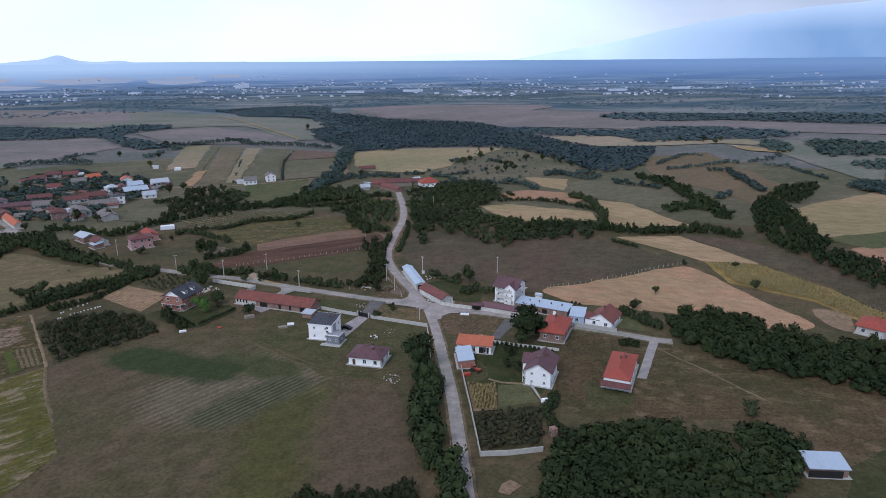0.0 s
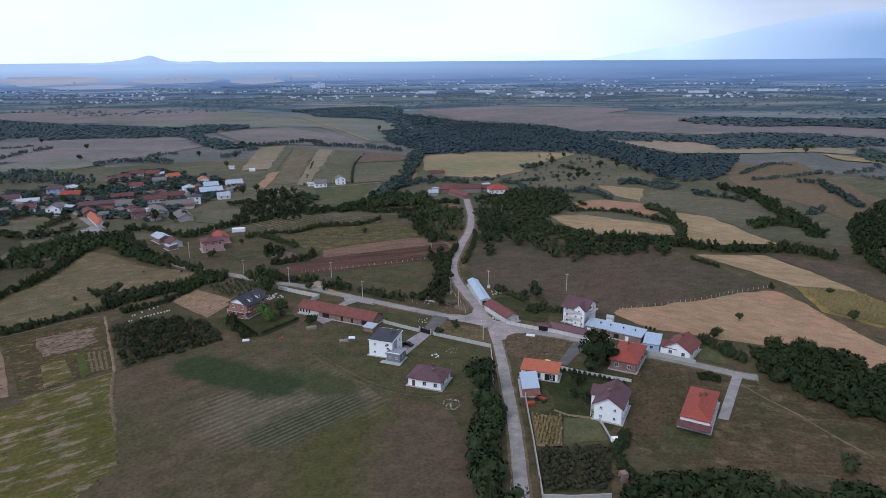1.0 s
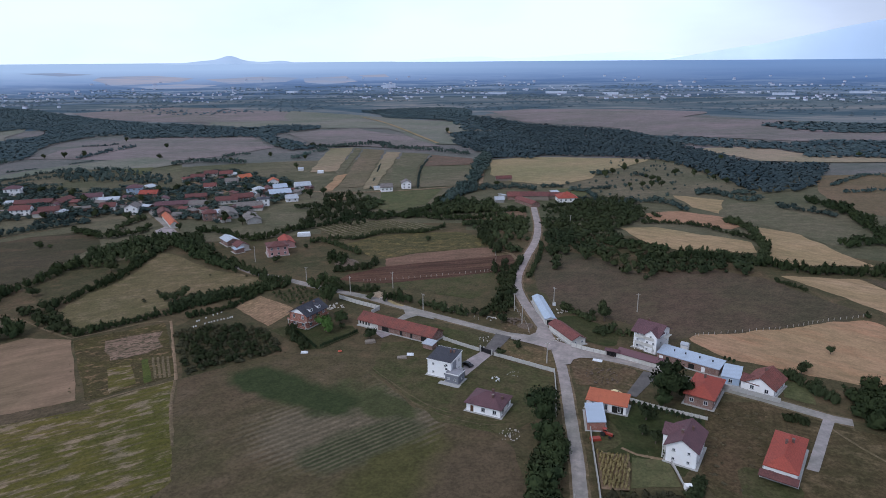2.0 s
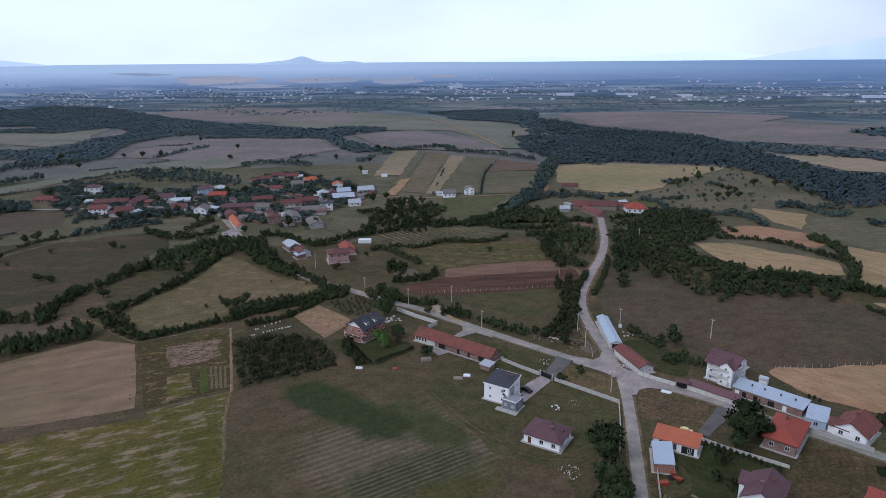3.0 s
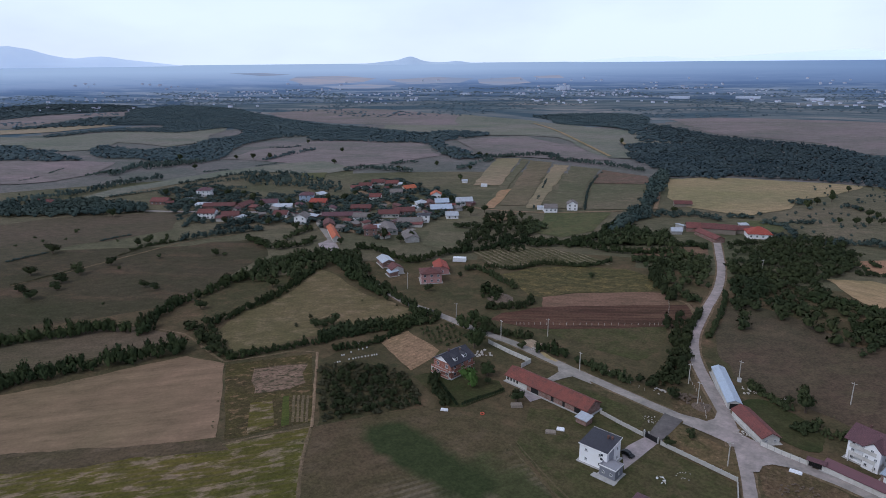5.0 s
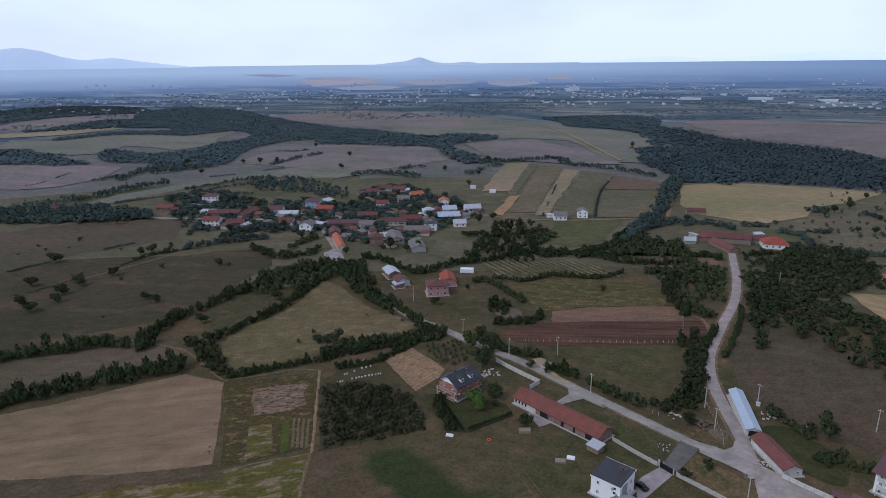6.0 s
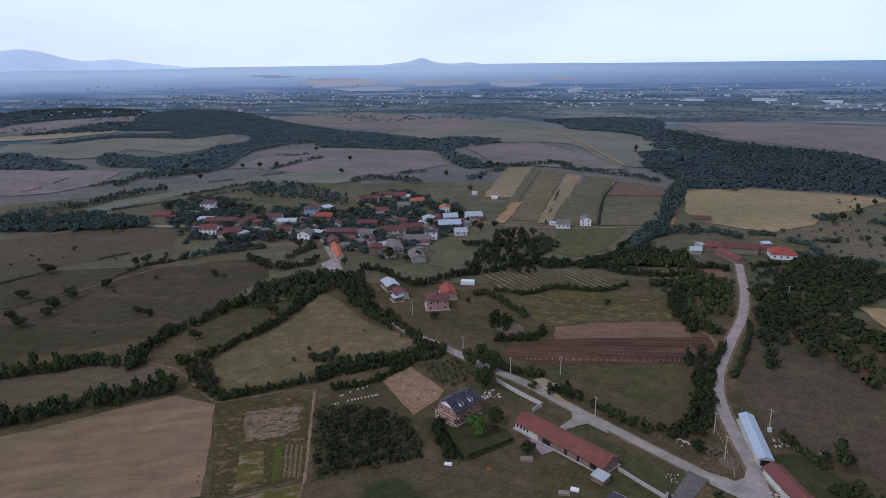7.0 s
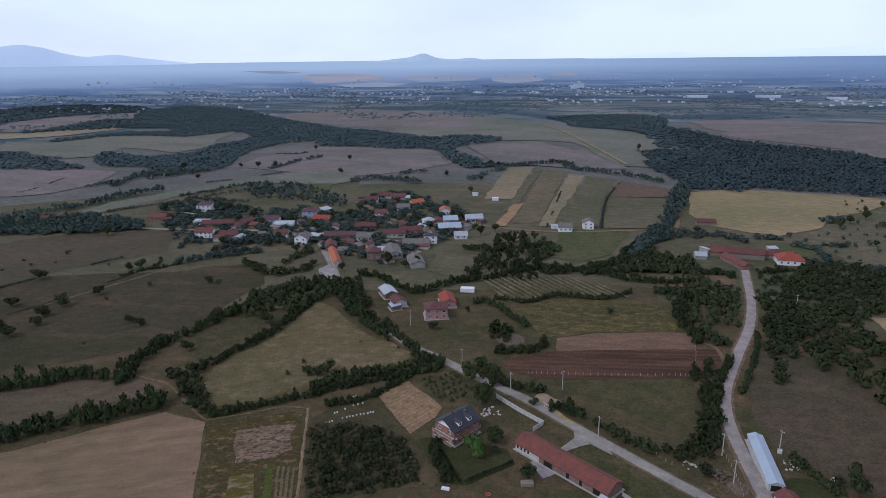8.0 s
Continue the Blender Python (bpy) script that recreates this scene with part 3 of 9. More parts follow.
def field(name, label, pts, material, lift=0.06, rough=1.0, curved=False, category="field"):
    """A plot of land that lies on the ground and follows it."""
    cx, cy = (sum(p[k] for p in pts) / len(pts) for k in (0, 1))
    far = max(0.0, math.hypot(cx, cy - 40) - 300)
    step = (2.5 if far == 0 else 4.0) + far * 0.02
    ring = outline(pts, step, rough * (1 + far * 0.006), curved)
    lift += far * 0.0002
    bm = bmesh.new()
    bm.faces.new([bm.verts.new((p.x, p.y, 0)) for p in ring])
    if far == 0 and rough >= 0.4 and category in ("field", "yard", "vineyard"):
        BORDERS.append(ring)
    bmesh.ops.triangulate(bm, faces=bm.faces[:])
    if max(math.hypot(p.x + 40, p.y - 250) for p in ring) > 330:
        cut = 25.0 + far * 0.02
        for k in (0, 1):
            lo, hi = min(p[k] for p in ring), max(p[k] for p in ring)
            for i in range(1, int((hi - lo) / cut) + 1):
                co, no = [0, 0, 0], [0, 0, 0]
                co[k], no[k] = lo + i * cut, 1
                bmesh.ops.bisect_plane(bm, geom=bm.verts[:] + bm.edges[:] + bm.faces[:], plane_co=co, plane_no=no)
    for v in bm.verts:
        v.co.z = land_z(v.co.x, v.co.y) + lift
    bmesh.ops.recalc_face_normals(bm, faces=bm.faces[:])
    if sum(f.normal.z for f in bm.faces) < 0:
        bmesh.ops.reverse_faces(bm, faces=bm.faces[:])
    ob = part(name, bm, material, None)
    return tagged(ob, label, category, kind="structure")


def ribbon(name, label, pts, width, material, lift=0.12, ragged=0.15, category="road"):
    """A road or path along a line, slightly ragged at its edges."""
    line = spline(pts, 3.0)
    bm = bmesh.new()
    rows = []
    for i, p in enumerate(line):
        d = (line[min(i + 1, len(line) - 1)] - line[max(i - 1, 0)]).normalized()
        n = Vector((-d.y, d.x))
        row = []
        for s in (-1, -0.33, 0.33, 1):
            w = width / 2 * s + (ragged * noise.noise((p.x * 0.3 + s * 9, p.y * 0.3, 1.0)) if abs(s) == 1 else 0)
            q = p + n * w
            row.append(bm.verts.new((q.x, q.y, land_z(q.x, q.y) + lift - (0.1 if abs(s) == 1 else 0) + 0.0004 * max(0, math.hypot(q.x, q.y) - 300))))
        rows.append(row)
    for a, b in zip(rows, rows[1:]):
        for k in range(3):
            bm.faces.new((a[k + 1], a[k], b[k], b[k + 1]))
    bmesh.ops.recalc_face_normals(bm, faces=bm.faces[:])
    if sum(f.normal.z for f in bm.faces) < 0:
        bmesh.ops.reverse_faces(bm, faces=bm.faces[:])
    ob = part(name, bm, material, None)
    return tagged(ob, label, category, kind="structure")


# ---- foliage ----
ICO = bmesh.new()
bmesh.ops.create_icosphere(ICO, subdivisions=1, radius=1)
ICO_V = np.array([v.co[:] for v in ICO.verts])
ICO_F = np.array([[v.index for v in f.verts] for f in ICO.faces])
ICO.free()


def crown(seed, lobes, leaves, size, up=0.45, tall=1.0):
    """A crown of about unit radius that stands on z = 0: uneven lobes of several sizes, wrapped in loose leaf clumps."""
    rng = np.random.default_rng(seed)
    vs, fs, count = [], [], 0
    centres, radii = [], []
    for k in range(lobes):
        a, r = rng.uniform(0, math.tau), rng.uniform(0.2, 0.74) if k else 0.0
        z = rng.uniform(0.28, 1.42 - 0.45 * r) if k else 0.7
        rad = rng.uniform(0.2, 0.5) * (1 if z < 1.05 else 0.75) if k else 0.6
        centres.append((r * math.cos(a), r * math.sin(a), z * tall))
        radii.append(rad)
    soft = []
    for c, r in zip(centres, radii):
        v = ICO_V * (r * 0.78) * rng.uniform(0.75, 1.15, (len(ICO_V), 1)) + c
        v[:, 2] = np.maximum(v[:, 2], 0.02)
        vs.append(v)
        soft.append(ICO_V)
        fs.append(ICO_F + count)
        count += len(v)
    weight = np.array(radii) ** 1.7
    pick = rng.choice(len(radii), leaves, p=weight / weight.sum())
    d = rng.normal(size=(leaves, 3))
    d[:, 2] = np.abs(d[:, 2]) * 0.75 + d[:, 2] * 0.35
    d /= np.linalg.norm(d, axis=1)[:, None]
    at = np.array(centres)[pick] + d * np.array(radii)[pick][:, None] * rng.uniform(0.72, 1.32, (leaves, 1))
    at[:, 2] = np.maximum(at[:, 2], 0.05)
    n = d + rng.normal(scale=0.55, size=(leaves, 3))
    n /= np.linalg.norm(n, axis=1)[:, None]
    u = np.cross(n, rng.normal(size=(leaves, 3)))
    u /= np.linalg.norm(u, axis=1)[:, None]
    w = np.cross(n, u)
    s = size * rng.uniform(0.5, 1.4, (leaves, 1))
    vs.append(np.stack([at - u * s - w * s * 0.45, at + u * s - w * s * 0.45, at + w * s * 0.75], 1).reshape(-1, 3))
    soft.append(np.repeat(d + rng.normal(scale=0.3, size=(leaves, 3)), 3, 0))
    fs.append(count + 3 * np.arange(leaves)[:, None] + np.array([[0, 1, 2]]))
    v, f, lobe = np.concatenate(vs), np.concatenate(fs), np.concatenate(soft)
    whole = v - np.array([0, 0, 0.5 * tall])
    whole /= np.linalg.norm(whole, axis=1)[:, None] + 1e-6
    nrm = 0.42 * lobe + 0.42 * whole + np.array([0, 0, up])
    return v, f, nrm / np.linalg.norm(nrm, axis=1)[:, None]


def tri_mesh(name, v, f, material, normals=None):
    me = bpy.data.meshes.new(name)
    me.vertices.add(len(v))
    me.vertices.foreach_set("co", np.ascontiguousarray(v, dtype=np.float32).ravel())
    me.loops.add(f.size)
    me.loops.foreach_set("vertex_index", np.ascontiguousarray(f, dtype=np.int32).ravel())
    me.polygons.add(len(f))
    me.polygons.foreach_set("loop_start", np.arange(0, f.size, 3, dtype=np.int32))
    me.update(calc_edges=True)
    if normals is not None:
        soft = me.attributes.new("custom_normal", "FLOAT_VECTOR", "POINT")
        soft.data.foreach_set("vector", np.ascontiguousarray(normals, dtype=np.float32).ravel())
    me.materials.append(material)
    return me


NEAR_BUSH = [crown(s, 11, 620, 0.094, 0.8) for s in range(6)]
MID_BUSH = [crown(20 + s, 6, 150, 0.135, 0.65) for s in range(6)]
FAR_BUSH = [crown(40 + s, 4, 76, 0.175, 0.6) for s in range(6)]
WOOD_TOP = [crown(60 + s, 1, 22, 0.32) for s in range(6)]
CANOPY = [crown(70 + s, 1, 4, 0.36, 1.3) for s in range(6)]


def stuff(name, label, places, kinds, material, category):
    """Plants past counting, joined in one mesh: places are x, y, radius, height."""
    vs, fs, ns, count = [], [], [], 0
    for x, y, r, h in places:
        v, f, nv = kinds[random.randrange(len(kinds))]
        a = random.uniform(0, math.tau)
        c, s = math.cos(a), math.sin(a)
        sx, sy = r * random.uniform(0.85, 1.15), r * random.uniform(0.85, 1.15)
        z = land_z(x, y) - 0.1
        out = np.empty_like(v)
        out[:, 0] = x + sx * v[:, 0] * c - sy * v[:, 1] * s
        out[:, 1] = y + sx * v[:, 0] * s + sy * v[:, 1] * c
        out[:, 2] = z + v[:, 2] * h / 1.6
        turn = np.empty_like(nv)
        turn[:, 0], turn[:, 1], turn[:, 2] = nv[:, 0] * c - nv[:, 1] * s, nv[:, 0] * s + nv[:, 1] * c, nv[:, 2]
        vs.append(out)
        ns.append(turn)
        fs.append(f + count)
        count += len(v)
    if not vs:
        return None
    ob = new(name, tri_mesh(name, np.concatenate(vs), np.concatenate(fs), material, np.concatenate(ns)))
    return tagged(ob, label, category, kind="stuff")


def level(x, y):
    d = math.hypot(x + 8, y - 40)
    return NEAR_BUSH if d < 210 else MID_BUSH if d < 380 else FAR_BUSH if d < 620 else CANOPY


# Swaps leaves for a hazier-coloured copy as distance grows.
def leaf_by_haze(x, y, material):
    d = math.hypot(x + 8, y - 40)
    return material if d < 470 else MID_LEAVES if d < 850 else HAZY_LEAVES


def hedge(pts, width=6.0, height=4.5, gap=0.0, material=None, label="dense dark green hedgerow of bushes and small trees", thin=1.0, radius=0.0):
    line = spline(pts, 2.0)
    places = []
    total = sum((b - a).length for a, b in zip(line, line[1:]))
    r = min(2.3, max(1.0, width * 0.27)) * (1.3 if math.hypot(line[0].x, line[0].y) > 450 else 1.0)
    r = radius or r
    n = int(total * max(1.0, width / (2.2 * r)) / (r * 0.8) * thin * 0.98)
    for k in range(n):
        u = (k + random.random()) / n * (len(line) - 1)
        i = min(int(u), len(line) - 2)
        p = line[i].lerp(line[i + 1], u - i)
        d = (line[i + 1] - line[i]).normalized()
        if gap and noise.noise((p.x * 0.03, p.y * 0.03, 5.0)) < gap - 0.5:
            continue
        off = random.uniform(-1, 1) * max(0.2, width / 2 - r * 0.6)
        s = random.uniform(0.55, 1.3)
        places.append((p.x - d.y * off, p.y + d.x * off, r * s, height * s * random.uniform(0.65, 1.0)))
    return stuff("hedgerow", label, places, level(*line[len(line) // 2]), leaf_by_haze(*line[len(line) // 2], material or LEAVES), "hedge")


def inside(x, y, pts):
    odd = False
    for (x0, y0), (x1, y1) in zip(pts, pts[1:] + pts[:1]):
        if (y0 > y) != (y1 > y) and x < (x1 - x0) * (y - y0) / (y1 - y0) + x0:
            odd = not odd
    return odd


def grove(pts, spacing=5.0, height=7.0, material=None, label="thick grove of dark green broadleaf trees", name="grove", category="trees", jitter=0.75, fill=1.0, squat=0.62, kinds=None):
    ring = [tuple(p) for p in spline(pts, 15.0, True)]
    far = math.hypot(ring[0][0], ring[0][1]) > 520
    lo, hi, squat = (0.82, 1.12, squat * 1.5) if far and fill > 0.8 else (0.55, 1.35, squat)
    xs, ys = [p[0] for p in ring], [p[1] for p in ring]
    places = []
    y = min(ys)
    while y < max(ys):
        x = min(xs)
        while x < max(xs):
            px, py = x + random.uniform(-1, 1) * spacing * jitter, y + random.uniform(-1, 1) * spacing * jitter
            if random.random() < fill and inside(px, py, ring):
                s = random.uniform(lo, hi)
                places.append((px, py, spacing * squat * s, height * s * random.uniform(0.85, 1.15)))
            x += spacing
        y += spacing * 0.9
    return stuff(name, label, places, kinds or level(sum(xs) / len(xs), sum(ys) / len(ys)), leaf_by_haze(sum(xs) / len(xs), sum(ys) / len(ys), material or LEAVES), category)


def rows_of(name, label, pts, angle, gap, along, radius, height, material, kinds, category, fill=0.95):
    """Plants in straight rows within a plot."""
    c, s = math.cos(radians(angle)), math.sin(radians(angle))
    us = [p[0] * c + p[1] * s for p in pts]
    vs = [-p[0] * s + p[1] * c for p in pts]
    places = []
    v = min(vs)
    while v < max(vs):
        u = min(us)
        while u < max(us):
            a, b = u + random.uniform(-0.2, 0.2) * along, v + random.uniform(-0.12, 0.12) * gap
            x, y = a * c - b * s, a * s + b * c
            if random.random() < fill and inside(x, y, pts):
                k = random.uniform(0.7, 1.25)
                places.append((x, y, radius * k, height * k))
            u += along
        v += gap
    return stuff(name, label, places, kinds, material, category)


def tree_model(seed, material, label, category, height, radius, kind):
    """One tree: a tapered trunk with limbs, and a crown."""
    rng = random.Random(seed)
    tree = empty("tree", 0, -400, 0, 0)
    bm = bmesh.new()
    low = height * 0.16
    tube(bm, 0, 0, -0.2, low, radius * 0.10, radius * 0.075)
    tube(bm, 0, 0, low, height * 0.7, radius * 0.075, radius * 0.03)
    for k in range(5):
        a = k * 1.26 + rng.uniform(-0.4, 0.4)
        tip = Vector((math.cos(a) * radius * 0.6, math.sin(a) * radius * 0.6, height * rng.uniform(0.5, 0.72)))
        foot = Vector((0, 0, low * rng.uniform(0.8, 1.2)))
        side = Vector((-math.sin(a), math.cos(a), 0)) * radius * 0.035
        up = Vector((0, 0, radius * 0.035))
        f = [bm.verts.new(foot + q) for q in (side, up, -side, -up)]
        t = [bm.verts.new(tip + q * 0.3) for q in (side, up, -side, -up)]
        for i in range(4):
            bm.faces.new((f[i], f[(i + 1) % 4], t[(i + 1) % 4], t[i]))
    part("trunk", bm, BARK, tree)
    v, f, nv = crown(seed + 200, *kind)
    v = v * np.array([radius, radius, (height - low * 0.3) / 1.6]) + np.array([0, 0, low * 0.22])
    ob = new("crown", tri_mesh("crown", v, f, material, nv))
    ob.parent = tree
    return tagged(tree, label, category, "trees and bushes standing alone")


TREES = {
    "broad": [tree_model(s, LEAVES, "dark green broadleaf tree standing alone in grass", "tree", 7.0, 3.2, (8, 620, 0.10)) for s in (1, 2)],
    "dark": [tree_model(s, DARK_LEAVES, "large dense dark green tree beside the road", "tree", 9.0, 4.6, (13, 1900, 0.062)) for s in (3, 4)],
    "small": [tree_model(s, LEAVES, "small rounded green tree in open grass", "tree", 4.0, 2.2, (6, 420, 0.11)) for s in (5, 6)],
    "fresh": [tree_model(7, FRESH_LEAVES, "bright green broadleaf tree beside a house", "tree", 8.0, 4.0, (10, 1200, 0.08))],
    "fruit": [tree_model(s, DRY_LEAVES, "small fruit tree with thinning brownish leaves", "fruit tree", 3.4, 1.7, (5, 300, 0.12)) for s in (8, 9)],
}
USED = {k: 0 for k in TREES}


def plant(kind, x, y, scale=1.0, label=""):
    n = USED[kind]
    USED[kind] += 1
    models = TREES[kind]
    m = pose(x, y, land_z(x, y), 0, 0, random.uniform(0, 360)) @ Matrix.Diagonal((scale, scale, scale * random.uniform(0.9, 1.12), 1))
    if n < len(models):
        ob = models[n]
        ob.matrix_basis = m
    else:
        src = models[n % len(models)]
        ob = copy_thing(src, m @ Matrix.Diagonal((1 / src.scale.x, 1 / src.scale.y, 1 / src.scale.z, 1)))
    return tagged(ob, label)


# ---- houses ----
def win_mesh(w, h, frame_mat):
    f = bmesh.new()
    t = 0.09
    for a in ((-w / 2, w / 2, -h / 2, -h / 2 + t), (-w / 2, w / 2, h / 2 - t, h / 2), (-w / 2, -w / 2 + t, -h / 2 + t, h / 2 - t),
              (w / 2 - t, w / 2, -h / 2 + t, h / 2 - t), (-0.04, 0.04, -h / 2 + t, h / 2 - t)):
        box(f, a[0], a[1], -0.06, 0.05, a[2], a[3])
    me = mesh_of("window", f)
    me.materials.append(frame_mat)
    p = mesh_of("pane", box_bm(-w / 2 + t / 2, w / 2 - t / 2, -0.025, 0.02, -h / 2 + t / 2, h / 2 - t / 2))
    p.materials.append(GLASS)
    s = mesh_of("sill", box_bm(-w / 2 - 0.1, w / 2 + 0.1, -0.16, 0.02, -h / 2 - 0.09, -h / 2 - 0.005))
    s.materials.append(CONCRETE)
    return me, p, s


WIN = {"white": win_mesh(1.25, 1.35, FRAME), "brown": win_mesh(1.25, 1.35, BROWN_FRAME), "small": win_mesh(0.8, 0.8, FRAME), "tall": win_mesh(1.0, 2.0, FRAME)}


def window(house, kind, x, y, z, turn, simple=False):
    me, pane, sill = WIN[kind]
    w = shared("window", me, house, pose(x, y, z, 0, 0, turn))
    shared("pane", pane, w, Matrix())
    if not simple:
        shared("sill", sill, w, Matrix())


def roof_bm(kind, L, D, h, rise, over, thick=0.2):
    bm = bmesh.new()
    l, d = L / 2 + over, D / 2 + over
    drop = rise * over / (D / 2)
    if kind == "gable":
        lo = h - drop
        prism(bm, [(-d, lo), (-d, lo + thick), (0, h + rise + thick), (d, lo + thick), (d, lo), (0, h + rise)], -l, l)
    elif kind == "shed":
        k = rise * over / D
        prism(bm, [(-d, h - k), (-d, h - k + thick), (d, h + rise + k + thick), (d, h + rise + k)], -l, l)
    elif kind == "arch":
        up = [(-d * math.cos(i * math.pi / 10), h + rise * math.sin(i * math.pi / 10)) for i in range(11)]
        prism(bm, [(y, z + thick) for y, z in up] + up[::-1], -l, l)
    elif kind == "hip":
        r = max(0.0, L - D) / 2
        z0 = h - 0.02
        ring = [(-l, -d), (l, -d), (l, d), (-l, d)]
        a = [bm.verts.new((x, y, z0)) for x, y in ring]
        b = [bm.verts.new((x, y, z0 + thick)) for x, y in ring]
        if L >= D:
            t0, t1 = bm.verts.new((-r, 0, h + rise)), bm.verts.new((r + 0.01, 0, h + rise))
        else:
            q = (D - L) / 2
            t0, t1 = bm.verts.new((0, -q, h + rise)), bm.verts.new((0, q, h + rise))
        bm.faces.new(a[::-1])
        for i in range(4):
            bm.faces.new((a[i], a[(i + 1) % 4], b[(i + 1) % 4], b[i]))
        if L >= D:
            for f in ((b[0], b[1], t1, t0), (b[1], b[2], t1), (b[2], b[3], t0, t1), (b[3], b[0], t0)):
                bm.faces.new(f)
        else:
            for f in ((b[0], b[1], t0), (b[1], b[2], t1, t0), (b[2], b[3], t1), (b[3], b[0], t0, t1)):
                bm.faces.new(f)
    else:
        box(bm, -l, l, -d, d, h, h + thick)
        for a in ((-l, l, -d, -d + 0.2), (-l, l, d - 0.2, d), (-l, -l + 0.2, -d + 0.2, d - 0.2), (l - 0.2, l, -d + 0.2, d - 0.2)):
            box(bm, a[0], a[1], a[2], a[3], h + thick, h + thick + rise)
    bmesh.ops.recalc_face_normals(bm, faces=bm.faces[:])
    return bm


def house(name, label, x, y, rot, L, D, h, roof="gable", rise=2.4, walls=None, tile=None, front=0, side=0, storeys=1, chimneys=(), over=0.5,
          frames="white", door=None, base=True, simple=False, category="house", group="", roof_label="", back=0):
    """A building on its plot: L along its local x, D across, h to the eaves; windows per storey on the long and short sides."""
    hs = empty(name, x, y, rot)
    tagged(hs, label, category, group)
    bm = bmesh.new()
    l, d = L / 2, D / 2
    if roof == "gable":
        prism(bm, [(-d, -0.3), (-d, h), (0, h + rise), (d, h), (d, -0.3)], -l, l)
    elif roof == "shed":
        prism(bm, [(-d, -0.3), (-d, h), (d, h + rise), (d, -0.3)], -l, l)
    elif roof == "arch":
        up = [(-d * math.cos(i * math.pi / 10), h + rise * math.sin(i * math.pi / 10)) for i in range(11)]
        prism(bm, [(-d, -0.3)] + up + [(d, -0.3)], -l, l)
    else:
        box(bm, -l, l, -d, d, -0.3, h)
    bmesh.ops.recalc_face_normals(bm, faces=bm.faces[:])
    part("wall", bm, walls or WHITE, hs)
    rf = part("roof", roof_bm(roof, L, D, h, rise, over), tile or TILE_RED, hs, roof_label)
    if roof in ("gable", "hip") and not simple:
        half = L / 2 + over if roof == "gable" else max(0.2, (L - D) / 2)
        bm = bmesh.new()
        if roof == "gable" or L >= D:
            prism(bm, [(-0.22, h + rise + 0.05), (0, h + rise + (0.32 if roof == "gable" else 0.12)), (0.22, h + rise + 0.05)], -half, half)
            part("ridge_cap", bm, tile or TILE_RED, rf)
        else:
            bm.free()
    if base and not simple:
        bm = bmesh.new()
        for a in ((-l - 0.7, l + 0.7, -d - 0.7, -d), (-l - 0.7, l + 0.7, d, d + 0.7), (-l - 0.7, -l, -d, d), (l, l + 0.7, -d, d)):
            box(bm, a[0], a[1], a[2], a[3], -0.3, 0.16)
        part("plinth", bm, CONCRETE, hs)
    for s in range(storeys):
        z = h / storeys * (s + 0.55)
        for n, turn, reach in ((front, 0, L), (back, 180, L), (side, 90, D), (side, 270, D)):
            for k in range(n):
                u = (k + 0.5) / n * reach - reach / 2
                if door is not None and s == 0 and turn == 0 and k == door:
                    part("door", box_bm(u - 0.5, u + 0.5, -d - 0.06, -d + 0.05, 0.16, 2.2), DOOR, hs)
                    continue
                px, py = {0: (u, -d - 0.003), 180: (-u, d + 0.003), 90: (l + 0.003, u), 270: (-l - 0.003, -u)}[turn]
                window(hs, frames, px, py, z, turn, simple)
    for cx, cy in chimneys:
        if roof == "gable":
            top = h + rise * (1 - abs(cy) / d)
        else:
            top = h + rise * max(0.0, min(1 - abs(cy) / d, (l - abs(cx)) / min(l, d)))
        ch = part("chimney", box_bm(cx - 0.3, cx + 0.3, cy - 0.3, cy + 0.3, top - 0.6, top + 1.1), CHIMNEY, hs)
        if not simple:
            part("chimney_cap", box_bm(cx - 0.36, cx + 0.36, cy - 0.36, cy + 0.36, top + 1.11, top + 1.23), CHIMNEY, ch)
    return hs


def balcony(hs, x0, x1, y0, y1, z, posts=True, rail=None):
    b = part("balcony", box_bm(x0, x1, y0, y1, z - 0.2, z), OLD_WHITE, hs, "white concrete balcony slab")
    bm = bmesh.new()
    out = y0 if abs(y0) > abs(y1) else y1
    o = 0.1 if out == y1 else -0.1
    box(bm, x0, x1, min(out, out - o), max(out, out - o), z + 0.01, z + 0.95)
    part("parapet", bm, rail or OLD_WHITE, b)
    if posts:
        for x in (x0 + 0.15, x1 - 0.15):
            part("post", box_bm(x - 0.13, x + 0.13, out - o - 0.15 if o > 0 else out, out if o > 0 else out - o + 0.15, -0.1, z - 0.21), OLD_WHITE, hs)


# ---- the land ----
def ring_sheet(name, radii, spokes, material, label, category):
    bm = bmesh.new()
    rings = []
    for r in radii:
        ring = []
        for k in range(spokes):
            a = k * math.tau / spokes
            x, y = r * math.cos(a), r * math.sin(a)
            ring.append(bm.verts.new((x, y, land_z(x, y))))
        rings.append(ring)
    if radii[0] < 30:
        c = bm.verts.new((0, 0, land_z(0, 0)))
        for k in range(spokes):
            bm.faces.new((c, rings[0][k], rings[0][(k + 1) % spokes]))
    for a, b in zip(rings, rings[1:]):
        for k in range(spokes):
            bm.faces.new((a[k], b[k], b[(k + 1) % spokes], a[(k + 1) % spokes]))
    for f in bm.faces:
        f.smooth = True
    return tagged(part(name, bm, material, None), label, category, kind="structure")


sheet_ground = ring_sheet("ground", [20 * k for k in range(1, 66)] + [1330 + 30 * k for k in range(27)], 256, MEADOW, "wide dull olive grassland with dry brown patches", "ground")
for m in (FAINT_HAZE_GRASS, HAZED_GRASS, FAR_MEADOW):
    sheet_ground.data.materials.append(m)
